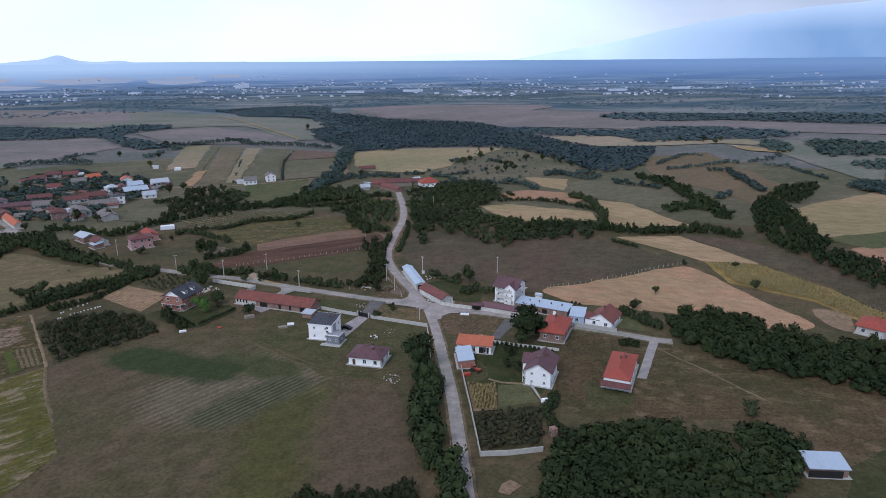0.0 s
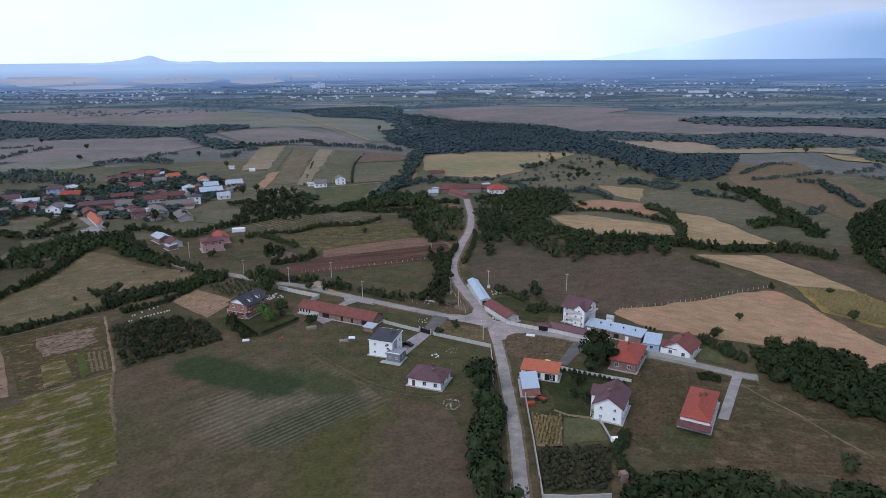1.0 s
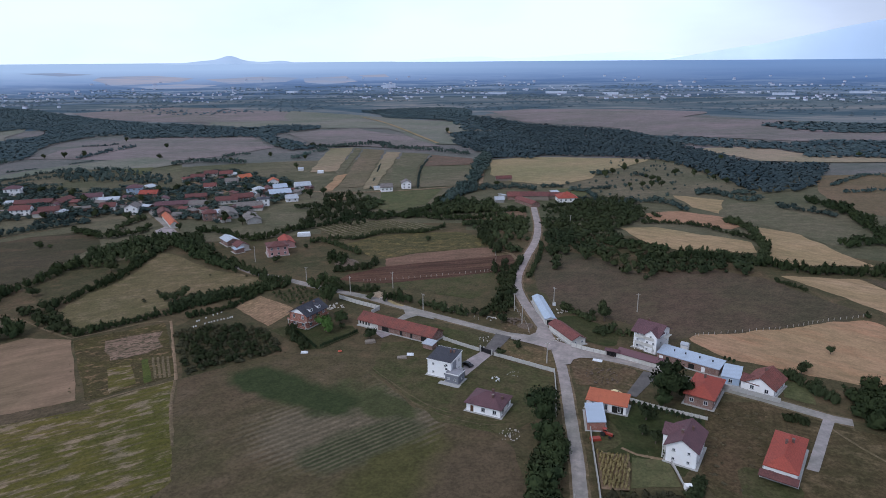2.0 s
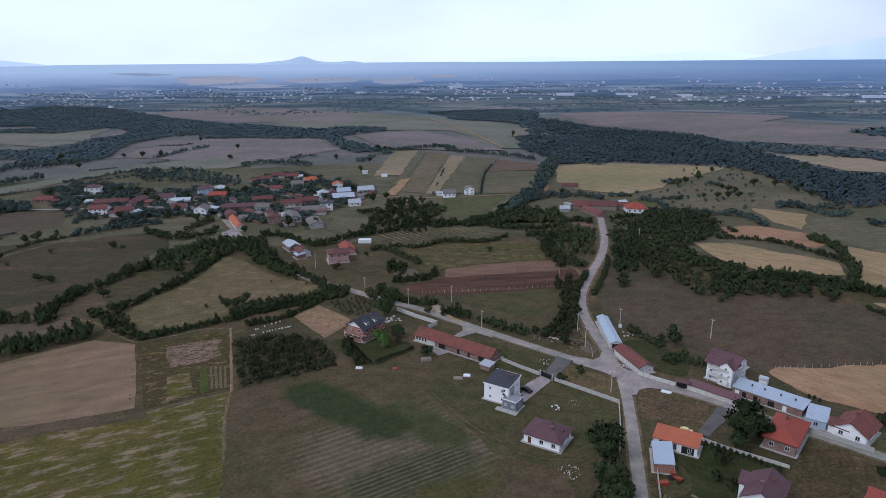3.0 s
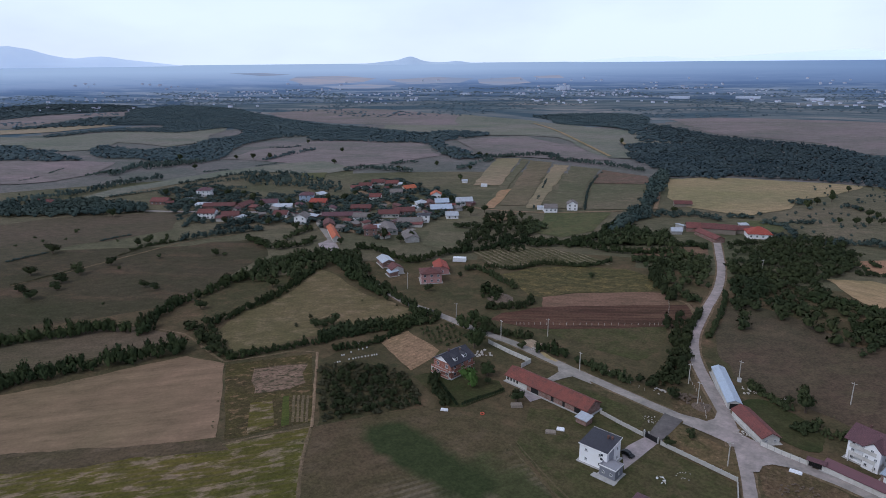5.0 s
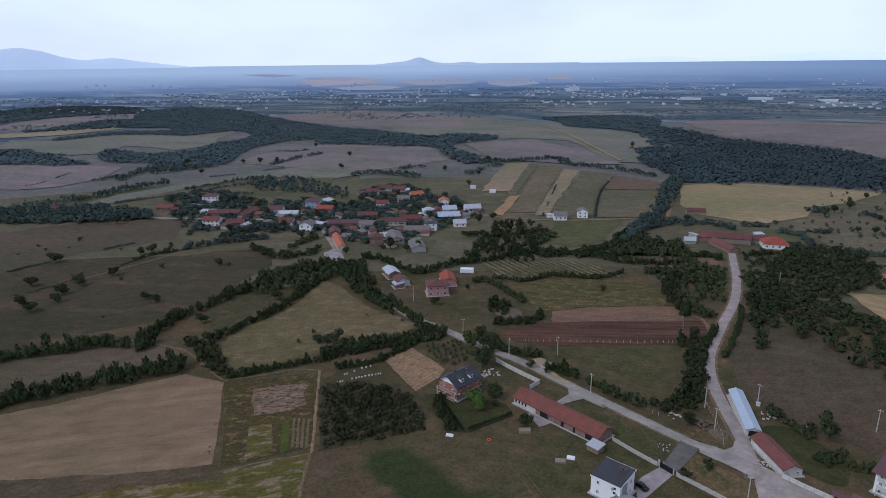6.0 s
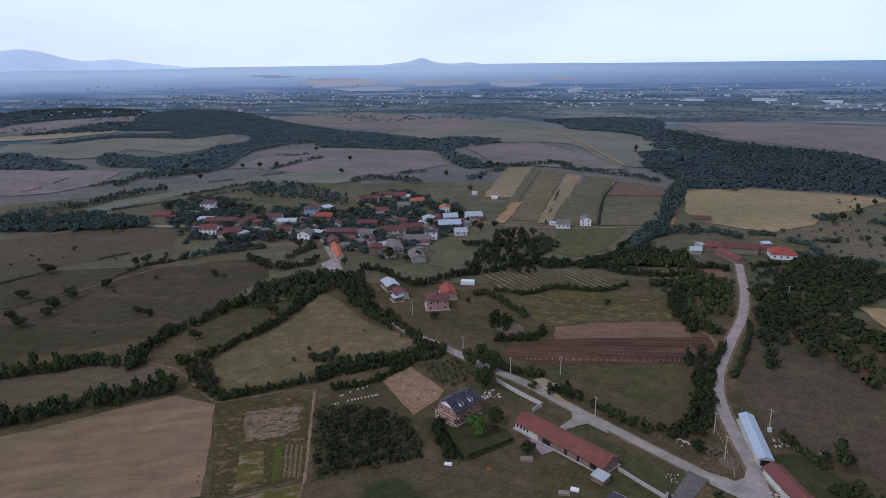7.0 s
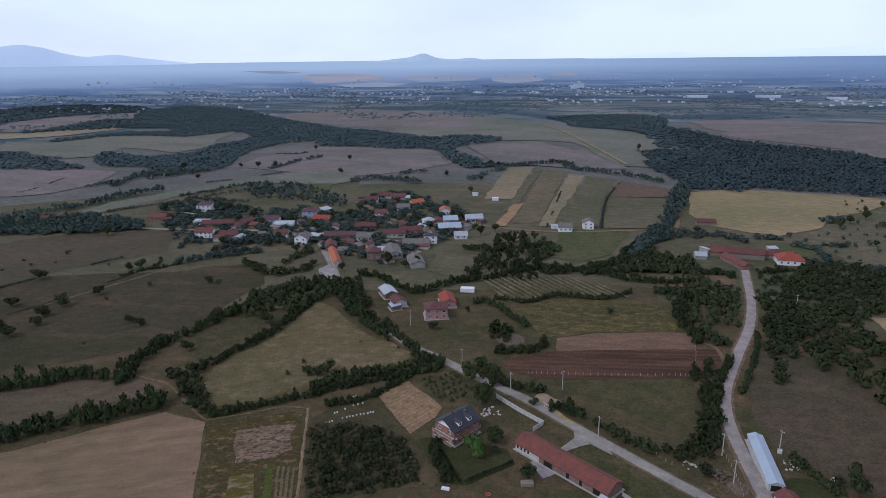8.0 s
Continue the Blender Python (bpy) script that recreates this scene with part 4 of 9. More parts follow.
# Outer rings of the sheet take the hazier grass colours, by radius.
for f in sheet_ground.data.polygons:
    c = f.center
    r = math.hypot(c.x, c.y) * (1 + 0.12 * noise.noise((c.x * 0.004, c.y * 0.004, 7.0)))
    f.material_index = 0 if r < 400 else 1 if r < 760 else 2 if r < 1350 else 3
# This sheet carries its haze in its own colour.
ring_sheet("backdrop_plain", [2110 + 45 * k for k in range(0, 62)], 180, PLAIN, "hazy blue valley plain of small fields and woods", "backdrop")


def ridge(name, label, r, a0, a1, height, material, wobble=0.12, seed=0.0, thick=160):
    """A far range: height is a function of the share along it; bearings in degrees east of north."""
    bm = bmesh.new()
    n = 90
    r, thick = 4700 + (r - 4380) * 0.4, thick * 0.35
    cols = []
    for i in range(n + 1):
        u = i / n
        a = radians(a0 + (a1 - a0) * u)
        hgt = height(u)
        top = hgt * (1 + wobble * noise.noise((u * 9, seed, 0.5)) + wobble * 0.4 * noise.noise((u * 40, seed, 2.5)))
        col = []
        for s, k in ((0, 0.0), (0.3, 0.45), (0.65, 0.8), (1, 1.0)):
            q = r + thick * s
            col.append(bm.verts.new((q * math.sin(a), q * math.cos(a), 112 + ((top + 45) * k - 52) * 1.07)))
        cols.append(col)
    for a, b in zip(cols, cols[1:]):
        for k in range(3):
            f = bm.faces.new((a[k], b[k], b[k + 1], a[k + 1]))
            f.smooth = True
    return tagged(part(name, bm, material, None), label, "backdrop", kind="structure")


def bell(u, c, w, h):
    return h * math.exp(-((u - c) / w) ** 2)


def far_mountain(u):
    return float(np.interp(5 + 70 * u, (5.0, 4.8, 7.7, 11.0, 13.3, 15.1, 18.9, 23.1, 27.3, 33.2, 75.0), (-60, -8, 27, 69, 92, 122, 183, 239, 273, 306, 330)))


def range_west(u):
    return float(np.interp(-80 + 52 * u, (-80.0, -68.8, -65.1, -61.2, -60.0, -58.6, -57.4, -56.0, -54.9, -53.8, -52.4, -50.2, -48.3, -45.1, -28.0), (60, 68, 80, 109, 125, 106, 76, 52, 61, 67, 46, 26, 7, -15, -40)))


def range_north(u):
    return float(np.interp(-30 + 42 * u, (-30.0, -19.8, -16.1, -12.1, -9.1, -6.6, -4.2, -1.2, 1.4, 4.7, 12.0), (-40, -12, 10, 32, 39, 22, 30, 46, 55, 66, -30)))


# These ranges get their haze from material colour and emission.
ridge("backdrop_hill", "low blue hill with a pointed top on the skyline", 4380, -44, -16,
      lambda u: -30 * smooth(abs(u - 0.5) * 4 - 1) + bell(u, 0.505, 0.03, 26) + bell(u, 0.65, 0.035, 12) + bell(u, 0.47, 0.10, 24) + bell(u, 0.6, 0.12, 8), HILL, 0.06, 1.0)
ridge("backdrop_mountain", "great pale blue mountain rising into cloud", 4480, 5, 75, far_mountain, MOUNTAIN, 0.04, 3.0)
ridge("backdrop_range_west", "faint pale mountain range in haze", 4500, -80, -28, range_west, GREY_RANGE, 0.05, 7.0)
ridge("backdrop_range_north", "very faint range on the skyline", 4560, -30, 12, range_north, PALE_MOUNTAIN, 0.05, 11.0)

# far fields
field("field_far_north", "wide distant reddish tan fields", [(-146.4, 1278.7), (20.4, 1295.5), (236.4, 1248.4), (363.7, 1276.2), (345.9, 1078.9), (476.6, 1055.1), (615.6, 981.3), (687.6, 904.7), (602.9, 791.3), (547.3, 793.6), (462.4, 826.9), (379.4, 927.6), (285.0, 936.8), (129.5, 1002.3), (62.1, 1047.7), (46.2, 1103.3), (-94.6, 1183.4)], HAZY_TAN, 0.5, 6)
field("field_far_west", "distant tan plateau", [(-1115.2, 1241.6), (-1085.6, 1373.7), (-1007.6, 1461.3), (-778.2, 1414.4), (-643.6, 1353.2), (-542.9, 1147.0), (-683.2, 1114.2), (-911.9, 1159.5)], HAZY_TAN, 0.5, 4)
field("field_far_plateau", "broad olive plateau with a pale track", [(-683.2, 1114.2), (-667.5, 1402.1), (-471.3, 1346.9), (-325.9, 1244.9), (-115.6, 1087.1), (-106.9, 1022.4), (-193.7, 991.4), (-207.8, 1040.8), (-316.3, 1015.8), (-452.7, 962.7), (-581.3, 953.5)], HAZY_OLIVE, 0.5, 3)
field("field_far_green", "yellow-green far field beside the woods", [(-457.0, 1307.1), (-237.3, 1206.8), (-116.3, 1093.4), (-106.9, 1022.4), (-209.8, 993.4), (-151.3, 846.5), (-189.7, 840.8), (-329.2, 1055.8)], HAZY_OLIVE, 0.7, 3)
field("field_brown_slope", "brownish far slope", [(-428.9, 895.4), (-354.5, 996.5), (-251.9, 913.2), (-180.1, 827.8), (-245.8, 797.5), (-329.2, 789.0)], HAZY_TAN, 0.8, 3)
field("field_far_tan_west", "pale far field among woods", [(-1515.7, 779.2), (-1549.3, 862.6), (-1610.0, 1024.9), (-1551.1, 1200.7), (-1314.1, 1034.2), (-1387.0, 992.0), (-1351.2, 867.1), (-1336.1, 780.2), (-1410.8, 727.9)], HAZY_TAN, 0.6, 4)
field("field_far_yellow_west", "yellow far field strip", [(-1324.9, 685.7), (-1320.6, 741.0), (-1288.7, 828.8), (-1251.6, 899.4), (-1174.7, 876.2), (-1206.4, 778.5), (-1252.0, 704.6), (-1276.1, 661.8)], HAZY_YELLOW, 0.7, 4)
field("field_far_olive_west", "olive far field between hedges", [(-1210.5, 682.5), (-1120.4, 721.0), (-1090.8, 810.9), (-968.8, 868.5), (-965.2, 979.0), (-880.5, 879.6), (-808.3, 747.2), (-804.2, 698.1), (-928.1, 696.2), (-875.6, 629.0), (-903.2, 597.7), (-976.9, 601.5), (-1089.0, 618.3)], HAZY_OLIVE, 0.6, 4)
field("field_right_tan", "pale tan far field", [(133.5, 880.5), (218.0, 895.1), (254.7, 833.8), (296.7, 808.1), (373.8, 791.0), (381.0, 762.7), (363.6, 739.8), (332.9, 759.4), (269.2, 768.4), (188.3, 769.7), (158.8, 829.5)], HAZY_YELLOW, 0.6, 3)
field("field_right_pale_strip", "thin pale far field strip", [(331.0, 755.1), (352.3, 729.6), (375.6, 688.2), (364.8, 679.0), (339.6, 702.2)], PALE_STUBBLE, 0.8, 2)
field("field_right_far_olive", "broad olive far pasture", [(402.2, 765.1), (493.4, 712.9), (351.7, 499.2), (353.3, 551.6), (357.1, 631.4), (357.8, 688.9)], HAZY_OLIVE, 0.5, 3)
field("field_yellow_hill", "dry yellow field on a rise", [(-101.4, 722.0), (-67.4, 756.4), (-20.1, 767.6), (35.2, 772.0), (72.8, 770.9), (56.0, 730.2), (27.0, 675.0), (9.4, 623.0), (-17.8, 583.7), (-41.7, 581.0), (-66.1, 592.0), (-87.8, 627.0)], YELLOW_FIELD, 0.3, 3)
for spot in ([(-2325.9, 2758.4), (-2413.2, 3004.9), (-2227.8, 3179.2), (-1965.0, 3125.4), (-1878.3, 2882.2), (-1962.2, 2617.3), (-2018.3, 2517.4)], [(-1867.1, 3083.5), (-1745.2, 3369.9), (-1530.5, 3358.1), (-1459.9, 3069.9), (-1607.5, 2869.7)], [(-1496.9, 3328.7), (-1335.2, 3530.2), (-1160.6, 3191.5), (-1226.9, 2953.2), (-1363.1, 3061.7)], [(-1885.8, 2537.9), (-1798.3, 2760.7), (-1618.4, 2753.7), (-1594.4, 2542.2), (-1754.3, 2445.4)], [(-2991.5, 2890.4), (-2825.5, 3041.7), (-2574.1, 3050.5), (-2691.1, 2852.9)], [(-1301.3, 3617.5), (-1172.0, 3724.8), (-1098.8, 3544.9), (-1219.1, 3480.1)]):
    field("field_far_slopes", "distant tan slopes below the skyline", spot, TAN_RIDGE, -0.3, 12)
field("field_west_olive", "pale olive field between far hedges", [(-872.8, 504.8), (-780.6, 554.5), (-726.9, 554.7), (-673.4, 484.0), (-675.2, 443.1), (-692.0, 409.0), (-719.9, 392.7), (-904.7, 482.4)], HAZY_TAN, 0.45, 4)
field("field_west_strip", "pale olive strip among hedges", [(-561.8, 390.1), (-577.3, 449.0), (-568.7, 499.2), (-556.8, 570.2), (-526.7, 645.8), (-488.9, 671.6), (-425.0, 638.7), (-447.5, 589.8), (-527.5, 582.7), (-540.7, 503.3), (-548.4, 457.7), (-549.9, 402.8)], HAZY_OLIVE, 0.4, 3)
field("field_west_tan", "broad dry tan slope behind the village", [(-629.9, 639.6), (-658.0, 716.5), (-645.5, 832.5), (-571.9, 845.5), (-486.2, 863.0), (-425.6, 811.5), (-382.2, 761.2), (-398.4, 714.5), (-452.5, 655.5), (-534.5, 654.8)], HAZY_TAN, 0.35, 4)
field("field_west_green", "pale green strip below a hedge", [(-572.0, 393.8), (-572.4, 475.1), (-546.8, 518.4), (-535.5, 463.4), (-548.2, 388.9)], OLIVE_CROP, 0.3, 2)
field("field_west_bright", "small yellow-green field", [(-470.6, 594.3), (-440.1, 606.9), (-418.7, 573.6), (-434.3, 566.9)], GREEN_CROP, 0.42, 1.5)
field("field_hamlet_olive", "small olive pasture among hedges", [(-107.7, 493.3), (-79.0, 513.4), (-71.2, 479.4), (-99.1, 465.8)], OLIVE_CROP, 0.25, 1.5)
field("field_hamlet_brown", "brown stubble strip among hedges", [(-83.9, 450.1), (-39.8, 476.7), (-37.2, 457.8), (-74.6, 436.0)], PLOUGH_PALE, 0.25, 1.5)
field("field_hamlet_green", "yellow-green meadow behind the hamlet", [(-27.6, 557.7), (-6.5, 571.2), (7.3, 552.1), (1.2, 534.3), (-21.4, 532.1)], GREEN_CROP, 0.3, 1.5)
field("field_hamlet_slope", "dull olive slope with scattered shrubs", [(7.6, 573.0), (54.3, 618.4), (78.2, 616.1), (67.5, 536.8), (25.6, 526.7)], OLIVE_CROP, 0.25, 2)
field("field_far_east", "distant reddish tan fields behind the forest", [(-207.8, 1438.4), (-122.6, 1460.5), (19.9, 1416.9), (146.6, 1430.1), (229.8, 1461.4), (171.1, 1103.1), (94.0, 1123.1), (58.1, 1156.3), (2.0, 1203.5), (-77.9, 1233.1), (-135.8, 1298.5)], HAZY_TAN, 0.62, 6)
# fields beyond the road
field("field_fallow", "large dark grey-brown fallow field", [(-19.3, 380.9), (5.5, 371.8), (32.1, 345.6), (70.7, 356.5), (88.4, 348.5), (120.5, 304.9), (108.7, 295.2), (80.8, 283.1), (54.7, 270.5), (37.2, 261.4), (19.6, 276.8), (1.5, 285.4), (-12.1, 294.2), (-21.8, 328.3)], DARK_FALLOW, 0.05, 2)
field("field_stubble", "tan stubble field with a ragged fence", [(45.9, 266.3), (80.4, 281.5), (99.2, 291.1), (119.2, 297.5), (125.8, 281.9), (133.0, 248.8), (140.7, 224.8), (125.0, 219.2), (103.2, 232.9), (76.9, 241.9), (53.4, 250.8)], STUBBLE, 0.09, 2, True)
field("field_stubble_pale", "pale stubble field", [(99.8, 353.0), (135.2, 354.3), (147.2, 328.3), (156.8, 301.0), (130.3, 304.6), (120.7, 321.7)], PALE_STUBBLE, 0.09, 1.5)
field("field_fallow_east", "dark fallow strip", [(136.1, 356.7), (153.5, 351.2), (172.2, 336.4), (185.6, 304.8), (195.4, 260.9), (189.1, 232.1), (176.5, 226.7), (173.3, 265.1), (157.3, 301.9), (148.1, 330.5)], DARK_FALLOW, 0.07, 1.5)
field("field_maize_ground", "strip of yellowed maize", [(130.6, 304.6), (155.0, 300.1), (170.0, 263.7), (177.4, 216.0), (165.8, 211.3), (153.9, 248.3), (129.0, 272.3)], YELLOW, 0.1, 1.5)
field("field_red_meadow", "dry brown meadow", [(74.2, 211.3), (99.2, 198.8), (131.5, 182.7), (137.6, 161.5), (126.8, 135.2), (96.3, 145.3), (89.0, 157.8), (54.4, 158.4), (37.6, 161.6), (34.0, 173.0), (42.1, 214.0), (57.6, 218.7)], land("dry_brown_meadow", (0.100, 0.066, 0.039), (0.064, 0.053, 0.026), (0.158, 0.110, 0.067), 0.045, -10, 1.6, speck=0.5, third=(0.52, 0.7)), 0.05, 2)
field("field_mid_pink", "reddish stubble field framed by hedges", [(38.2, 477.9), (69.7, 494.3), (94.0, 481.9), (104.5, 460.3), (95.2, 445.0), (48.7, 462.7)], PINK_STUBBLE, 0.2, 2)
field("field_mid_tan", "tan stubble field framed by hedges", [(23.3, 438.7), (46.7, 443.3), (100.6, 416.2), (97.7, 394.1), (58.8, 388.1), (39.0, 402.4)], PALE_STUBBLE, 0.2, 2)
field("field_mid_tan_east", "tan stubble slope", [(110.6, 456.0), (133.8, 439.6), (142.4, 400.0), (151.1, 377.5), (121.5, 373.0), (98.8, 371.1), (105.8, 409.4)], PALE_STUBBLE, 0.2, 2)
field("field_mid_olive", "olive pasture slope", [(110.6, 540.1), (140.3, 527.9), (155.2, 483.5), (173.9, 457.3), (146.9, 407.8), (128.0, 447.4), (97.9, 479.5)], OLIVE_CROP, 0.15, 2)
field("field_mid_small", "small tan field by the wood", [(72.7, 553.3), (107.3, 540.3), (95.6, 490.8), (81.0, 510.5)], PALE_STUBBLE, 0.2, 2)
field("field_east_tan", "wide tan-olive field", [(229.1, 417.8), (264.0, 438.0), (365.5, 498.4), (334.4, 401.2), (273.0, 347.1), (225.7, 342.7), (209.9, 354.2)], PALE_STUBBLE, 0.15, 2)
field("field_east_green", "green crop strip", [(210.9, 344.4), (230.7, 351.0), (291.5, 372.4), (274.9, 341.1), (227.3, 325.8)], GREEN_CROP, 0.22, 2)
field("field_east_brown", "brown field strip", [(214.3, 324.0), (266.2, 337.9), (251.8, 295.5), (216.2, 296.5)], PINK_STUBBLE, 0.2, 2)
field("field_east_pasture", "brown-olive pasture slope", [(206.3, 670.5), (291.1, 704.7), (276.9, 556.7), (274.3, 478.7), (209.1, 422.1), (214.5, 469.9), (183.5, 560.0)], land("brown_pasture", (0.151, 0.107, 0.066), (0.122, 0.095, 0.055), None, 0.01), 0.12, 3)
# strips beyond the village
STRIP_SOIL = land("tan_strip", (0.236, 0.186, 0.121), (0.207, 0.170, 0.110), None, 0.03, 55, 4.0)
field("field_strip_tan", "tan cultivated strip", [(-308.0, 768.9), (-281.2, 782.6), (-240.4, 619.1), (-263.9, 608.0)], STRIP_SOIL, 0.3, 1)
field("field_strip_green", "green cultivated strip", [(-278.1, 780.0), (-267.8, 776.9), (-220.5, 570.9), (-228.0, 567.4)], OLIVE_CROP, 0.35, 1)
field("field_strip_brown", "brown cultivated strip", [(-265.4, 774.0), (-237.6, 772.2), (-187.0, 545.8), (-206.3, 536.6)], land("brown_strip", (0.150, 0.118, 0.078), (0.130, 0.106, 0.066), None, 0.02, 55, 4.0), 0.3, 1)
field("field_strip_ochre", "ochre stubble patch", [(-230.9, 596.3), (-223.5, 605.1), (-206.8, 523.8), (-215.3, 519.8)], STUBBLE, 0.4, 1)
field("field_strip_pale", "pale cultivated strip", [(-232.0, 759.1), (-214.4, 760.6), (-184.6, 592.7), (-174.5, 541.3), (-183.9, 534.7)], STRIP_SOIL, 0.32, 1)
field("field_strip_olive", "olive pasture strip", [(-211.2, 758.4), (-176.5, 754.0), (-166.6, 653.9), (-141.0, 551.1), (-169.9, 541.4)], OLIVE_CROP, 0.3, 1)
field("field_strip_red", "reddish ploughed strip", [(-173.8, 747.9), (-124.3, 731.2), (-110.7, 689.9), (-161.5, 665.0)], land("faint_red_soil", (0.125, 0.086, 0.066), (0.110, 0.085, 0.058), (0.15, 0.088, 0.068), 0.02, 55, 3.0), 0.32, 1.5)
field("field_strip_grass", "olive meadow strip", [(-161.6, 659.1), (-105.6, 683.6), (-97.9, 571.7), (-138.1, 548.5)], OLIVE_CROP, 0.3, 1.5)
field("field_green_slope", "fresh green meadow", [(-154.3, 463.1), (-161.5, 525.7), (-116.6, 549.0), (-114.5, 482.4), (-129.3, 460.8)], GREEN_CROP, 0.25, 2)
field("field_by_village", "pale bare garden plot", [(-204.6, 493.7), (-184.1, 516.7), (-180.8, 490.8), (-192.5, 476.5)], BARE, 0.3, 1)
field("field_village_paddock", "olive paddock below the village", [(-220.4, 438.7), (-191.3, 445.2), (-166.6, 435.6), (-178.6, 409.9), (-189.7, 400.7), (-206.8, 402.6)], OLIVE_CROP, 0.2, 1)
# the field block beside the west road
field("field_vineyard", "vineyard with pale rows", [(-172.8, 405.5), (-159.7, 417.8), (-128.3, 430.0), (-107.0, 427.1), (-84.1, 414.0), (-100.4, 403.0), (-117.6, 397.3), (-132.6, 385.0), (-141.9, 375.6), (-153.5, 385.2)], VINE_SOIL, 0.2, 1.5, False, "vineyard")
field("field_olive_crop", "olive-yellow weedy crop", [(-137.8, 369.6), (-126.3, 385.3), (-102.7, 400.0), (-77.5, 408.0), (-64.8, 401.9), (-57.8, 392.9), (-51.8, 379.7), (-59.8, 373.4), (-90.6, 357.1), (-104.2, 343.7), (-109.9, 341.6), (-120.5, 353.3)], land("weedy_yellow_crop", (0.092, 0.075, 0.034), (0.062, 0.058, 0.026), (0.140, 0.110, 0.045), 0.06, 20, 1.6, speck=0.65, third=(0.5, 0.64)), 0.13, 2)
field("field_ploughed", "red-brown ploughed field", [(-117.2, 304.5), (-114.7, 314.1), (-106.4, 323.3), (-99.9, 331.1), (-74.6, 345.9), (-43.2, 361.9), (-35.3, 364.6), (-32.1, 353.8), (-39.6, 333.5), (-67.7, 317.0), (-92.1, 304.4), (-104.3, 304.2)], PLOUGH, 0.1, 1.2)
field("field_harrowed", "pale brown harrowed strip", [(-104.2, 343.7), (-90.4, 356.5), (-59.8, 373.4), (-48.7, 376.9), (-45.1, 360.2), (-74.3, 344.8), (-99.8, 330.5)], PLOUGH_PALE, 0.16, 0.6)
field("field_below_plough", "rough dull grass", [(-103.3, 304.8), (-41.8, 334.7), (-39.7, 305.7), (-47.5, 291.2), (-58.5, 293.4), (-88.8, 302.4)], WORN, 0.06, 2)
# west side
field("field_bare", "large pale brown bare field", [(-262.2, 134.6), (-248.9, 160.6), (-237.7, 174.7), (-223.0, 200.2), (-213.3, 214.1), (-194.7, 216.3), (-175.7, 196.8), (-156.9, 175.4), (-180.5, 156.3), (-206.5, 137.1), (-221.7, 116.5)], BARE, 0.07, 0.8)
field("field_patchy", "patchy yellow-green crop with pale bare spots", [(-224.5, 112.4), (-201.0, 138.7), (-178.3, 156.0), (-154.2, 172.2), (-143.7, 183.2), (-134.0, 194.9), (-123.1, 177.0), (-100.9, 145.2), (-106.3, 117.0), (-170.2, 95.7)], STRIPY, 0.07, 1)
field("field_plots", "block of small dark garden plots", [(-192.8, 215.6), (-168.4, 239.1), (-135.1, 197.5), (-153.6, 176.0)], PLOT_SOIL, 0.07, 0.8)
field("field_headland", "dark weedy strip between the fields", [(-212.7, 137.2), (-193.2, 150.0), (-173.1, 162.8), (-154.0, 175.4), (-148.4, 172.7), (-157.7, 164.7), (-171.8, 155.7), (-183.5, 143.6), (-202.4, 131.7)], WEEDY_BROWN, 0.1, 1.5)
field("plot_bare", "bare soil plot with ragged weeds", [(-180.4, 217.4), (-171.7, 224.9), (-163.4, 230.7), (-161.1, 223.7), (-154.4, 217.8), (-156.5, 211.0), (-161.7, 207.0), (-166.4, 202.8)], RAGGED_SOIL, 0.11, 1.2)
field("plot_green", "bright green vegetable plot", [(-155.2, 206.1), (-153.2, 207.1), (-140.7, 192.4), (-142.4, 190.4)], FRESH_CROP, 0.11, 0.3)
field("plot_olive", "weedy olive plot", [(-162.4, 197.6), (-157.1, 202.5), (-145.1, 190.2), (-149.5, 182.7)], STRIPY, 0.11, 0.8)
for row in ([(-152.5, 208.4), (-151.7, 208.7), (-140.4, 194.5), (-141.0, 193.8)], [(-151.0, 209.1), (-150.3, 209.5), (-139.0, 195.2), (-139.6, 194.5)], [(-149.5, 209.8), (-148.8, 210.2), (-137.6, 195.8), (-138.3, 195.1)], [(-148.0, 210.5), (-147.3, 210.9), (-136.3, 196.5), (-136.9, 195.8)]):
    field("plot_pale", "pale row of harvested stalks", row, VERGE, 0.11, 0.3)
field("plot_tilled", "tan tilled plot with cracked furrows", [(-149.8, 261.2), (-144.5, 276.6), (-122.3, 265.2), (-121.5, 257.7), (-123.9, 244.0)], TILLED, 0.1, 0.8)
field("field_orchard", "dark scrubby orchard ground", [(-161.9, 235.3), (-156.8, 254.1), (-149.4, 261.4), (-123.4, 243.1), (-112.8, 241.1), (-110.0, 220.8), (-123.5, 205.3), (-131.6, 196.0)], SCRUB_SOIL, 0.06, 1)
field("field_hollow", "olive pasture with a worn patch", [(-221.4, 238.5), (-226.9, 255.9), (-229.1, 276.2), (-231.1, 294.3), (-235.5, 317.0), (-239.8, 332.8), (-221.2, 328.0), (-193.8, 310.4), (-169.9, 304.4), (-155.9, 299.3), (-156.7, 283.6), (-164.6, 269.1), (-178.9, 253.1), (-188.8, 237.2), (-199.6, 226.6)], land("worn_pasture", (0.129, 0.103, 0.053), (0.101, 0.089, 0.042), (0.180, 0.138, 0.082), 0.03, 30, 1.5), 0.06, 2)
NARROW_SOIL = land("dull_tan_soil", (0.115, 0.088, 0.060), (0.098, 0.080, 0.050), None, 0.03, 41, 4.0)
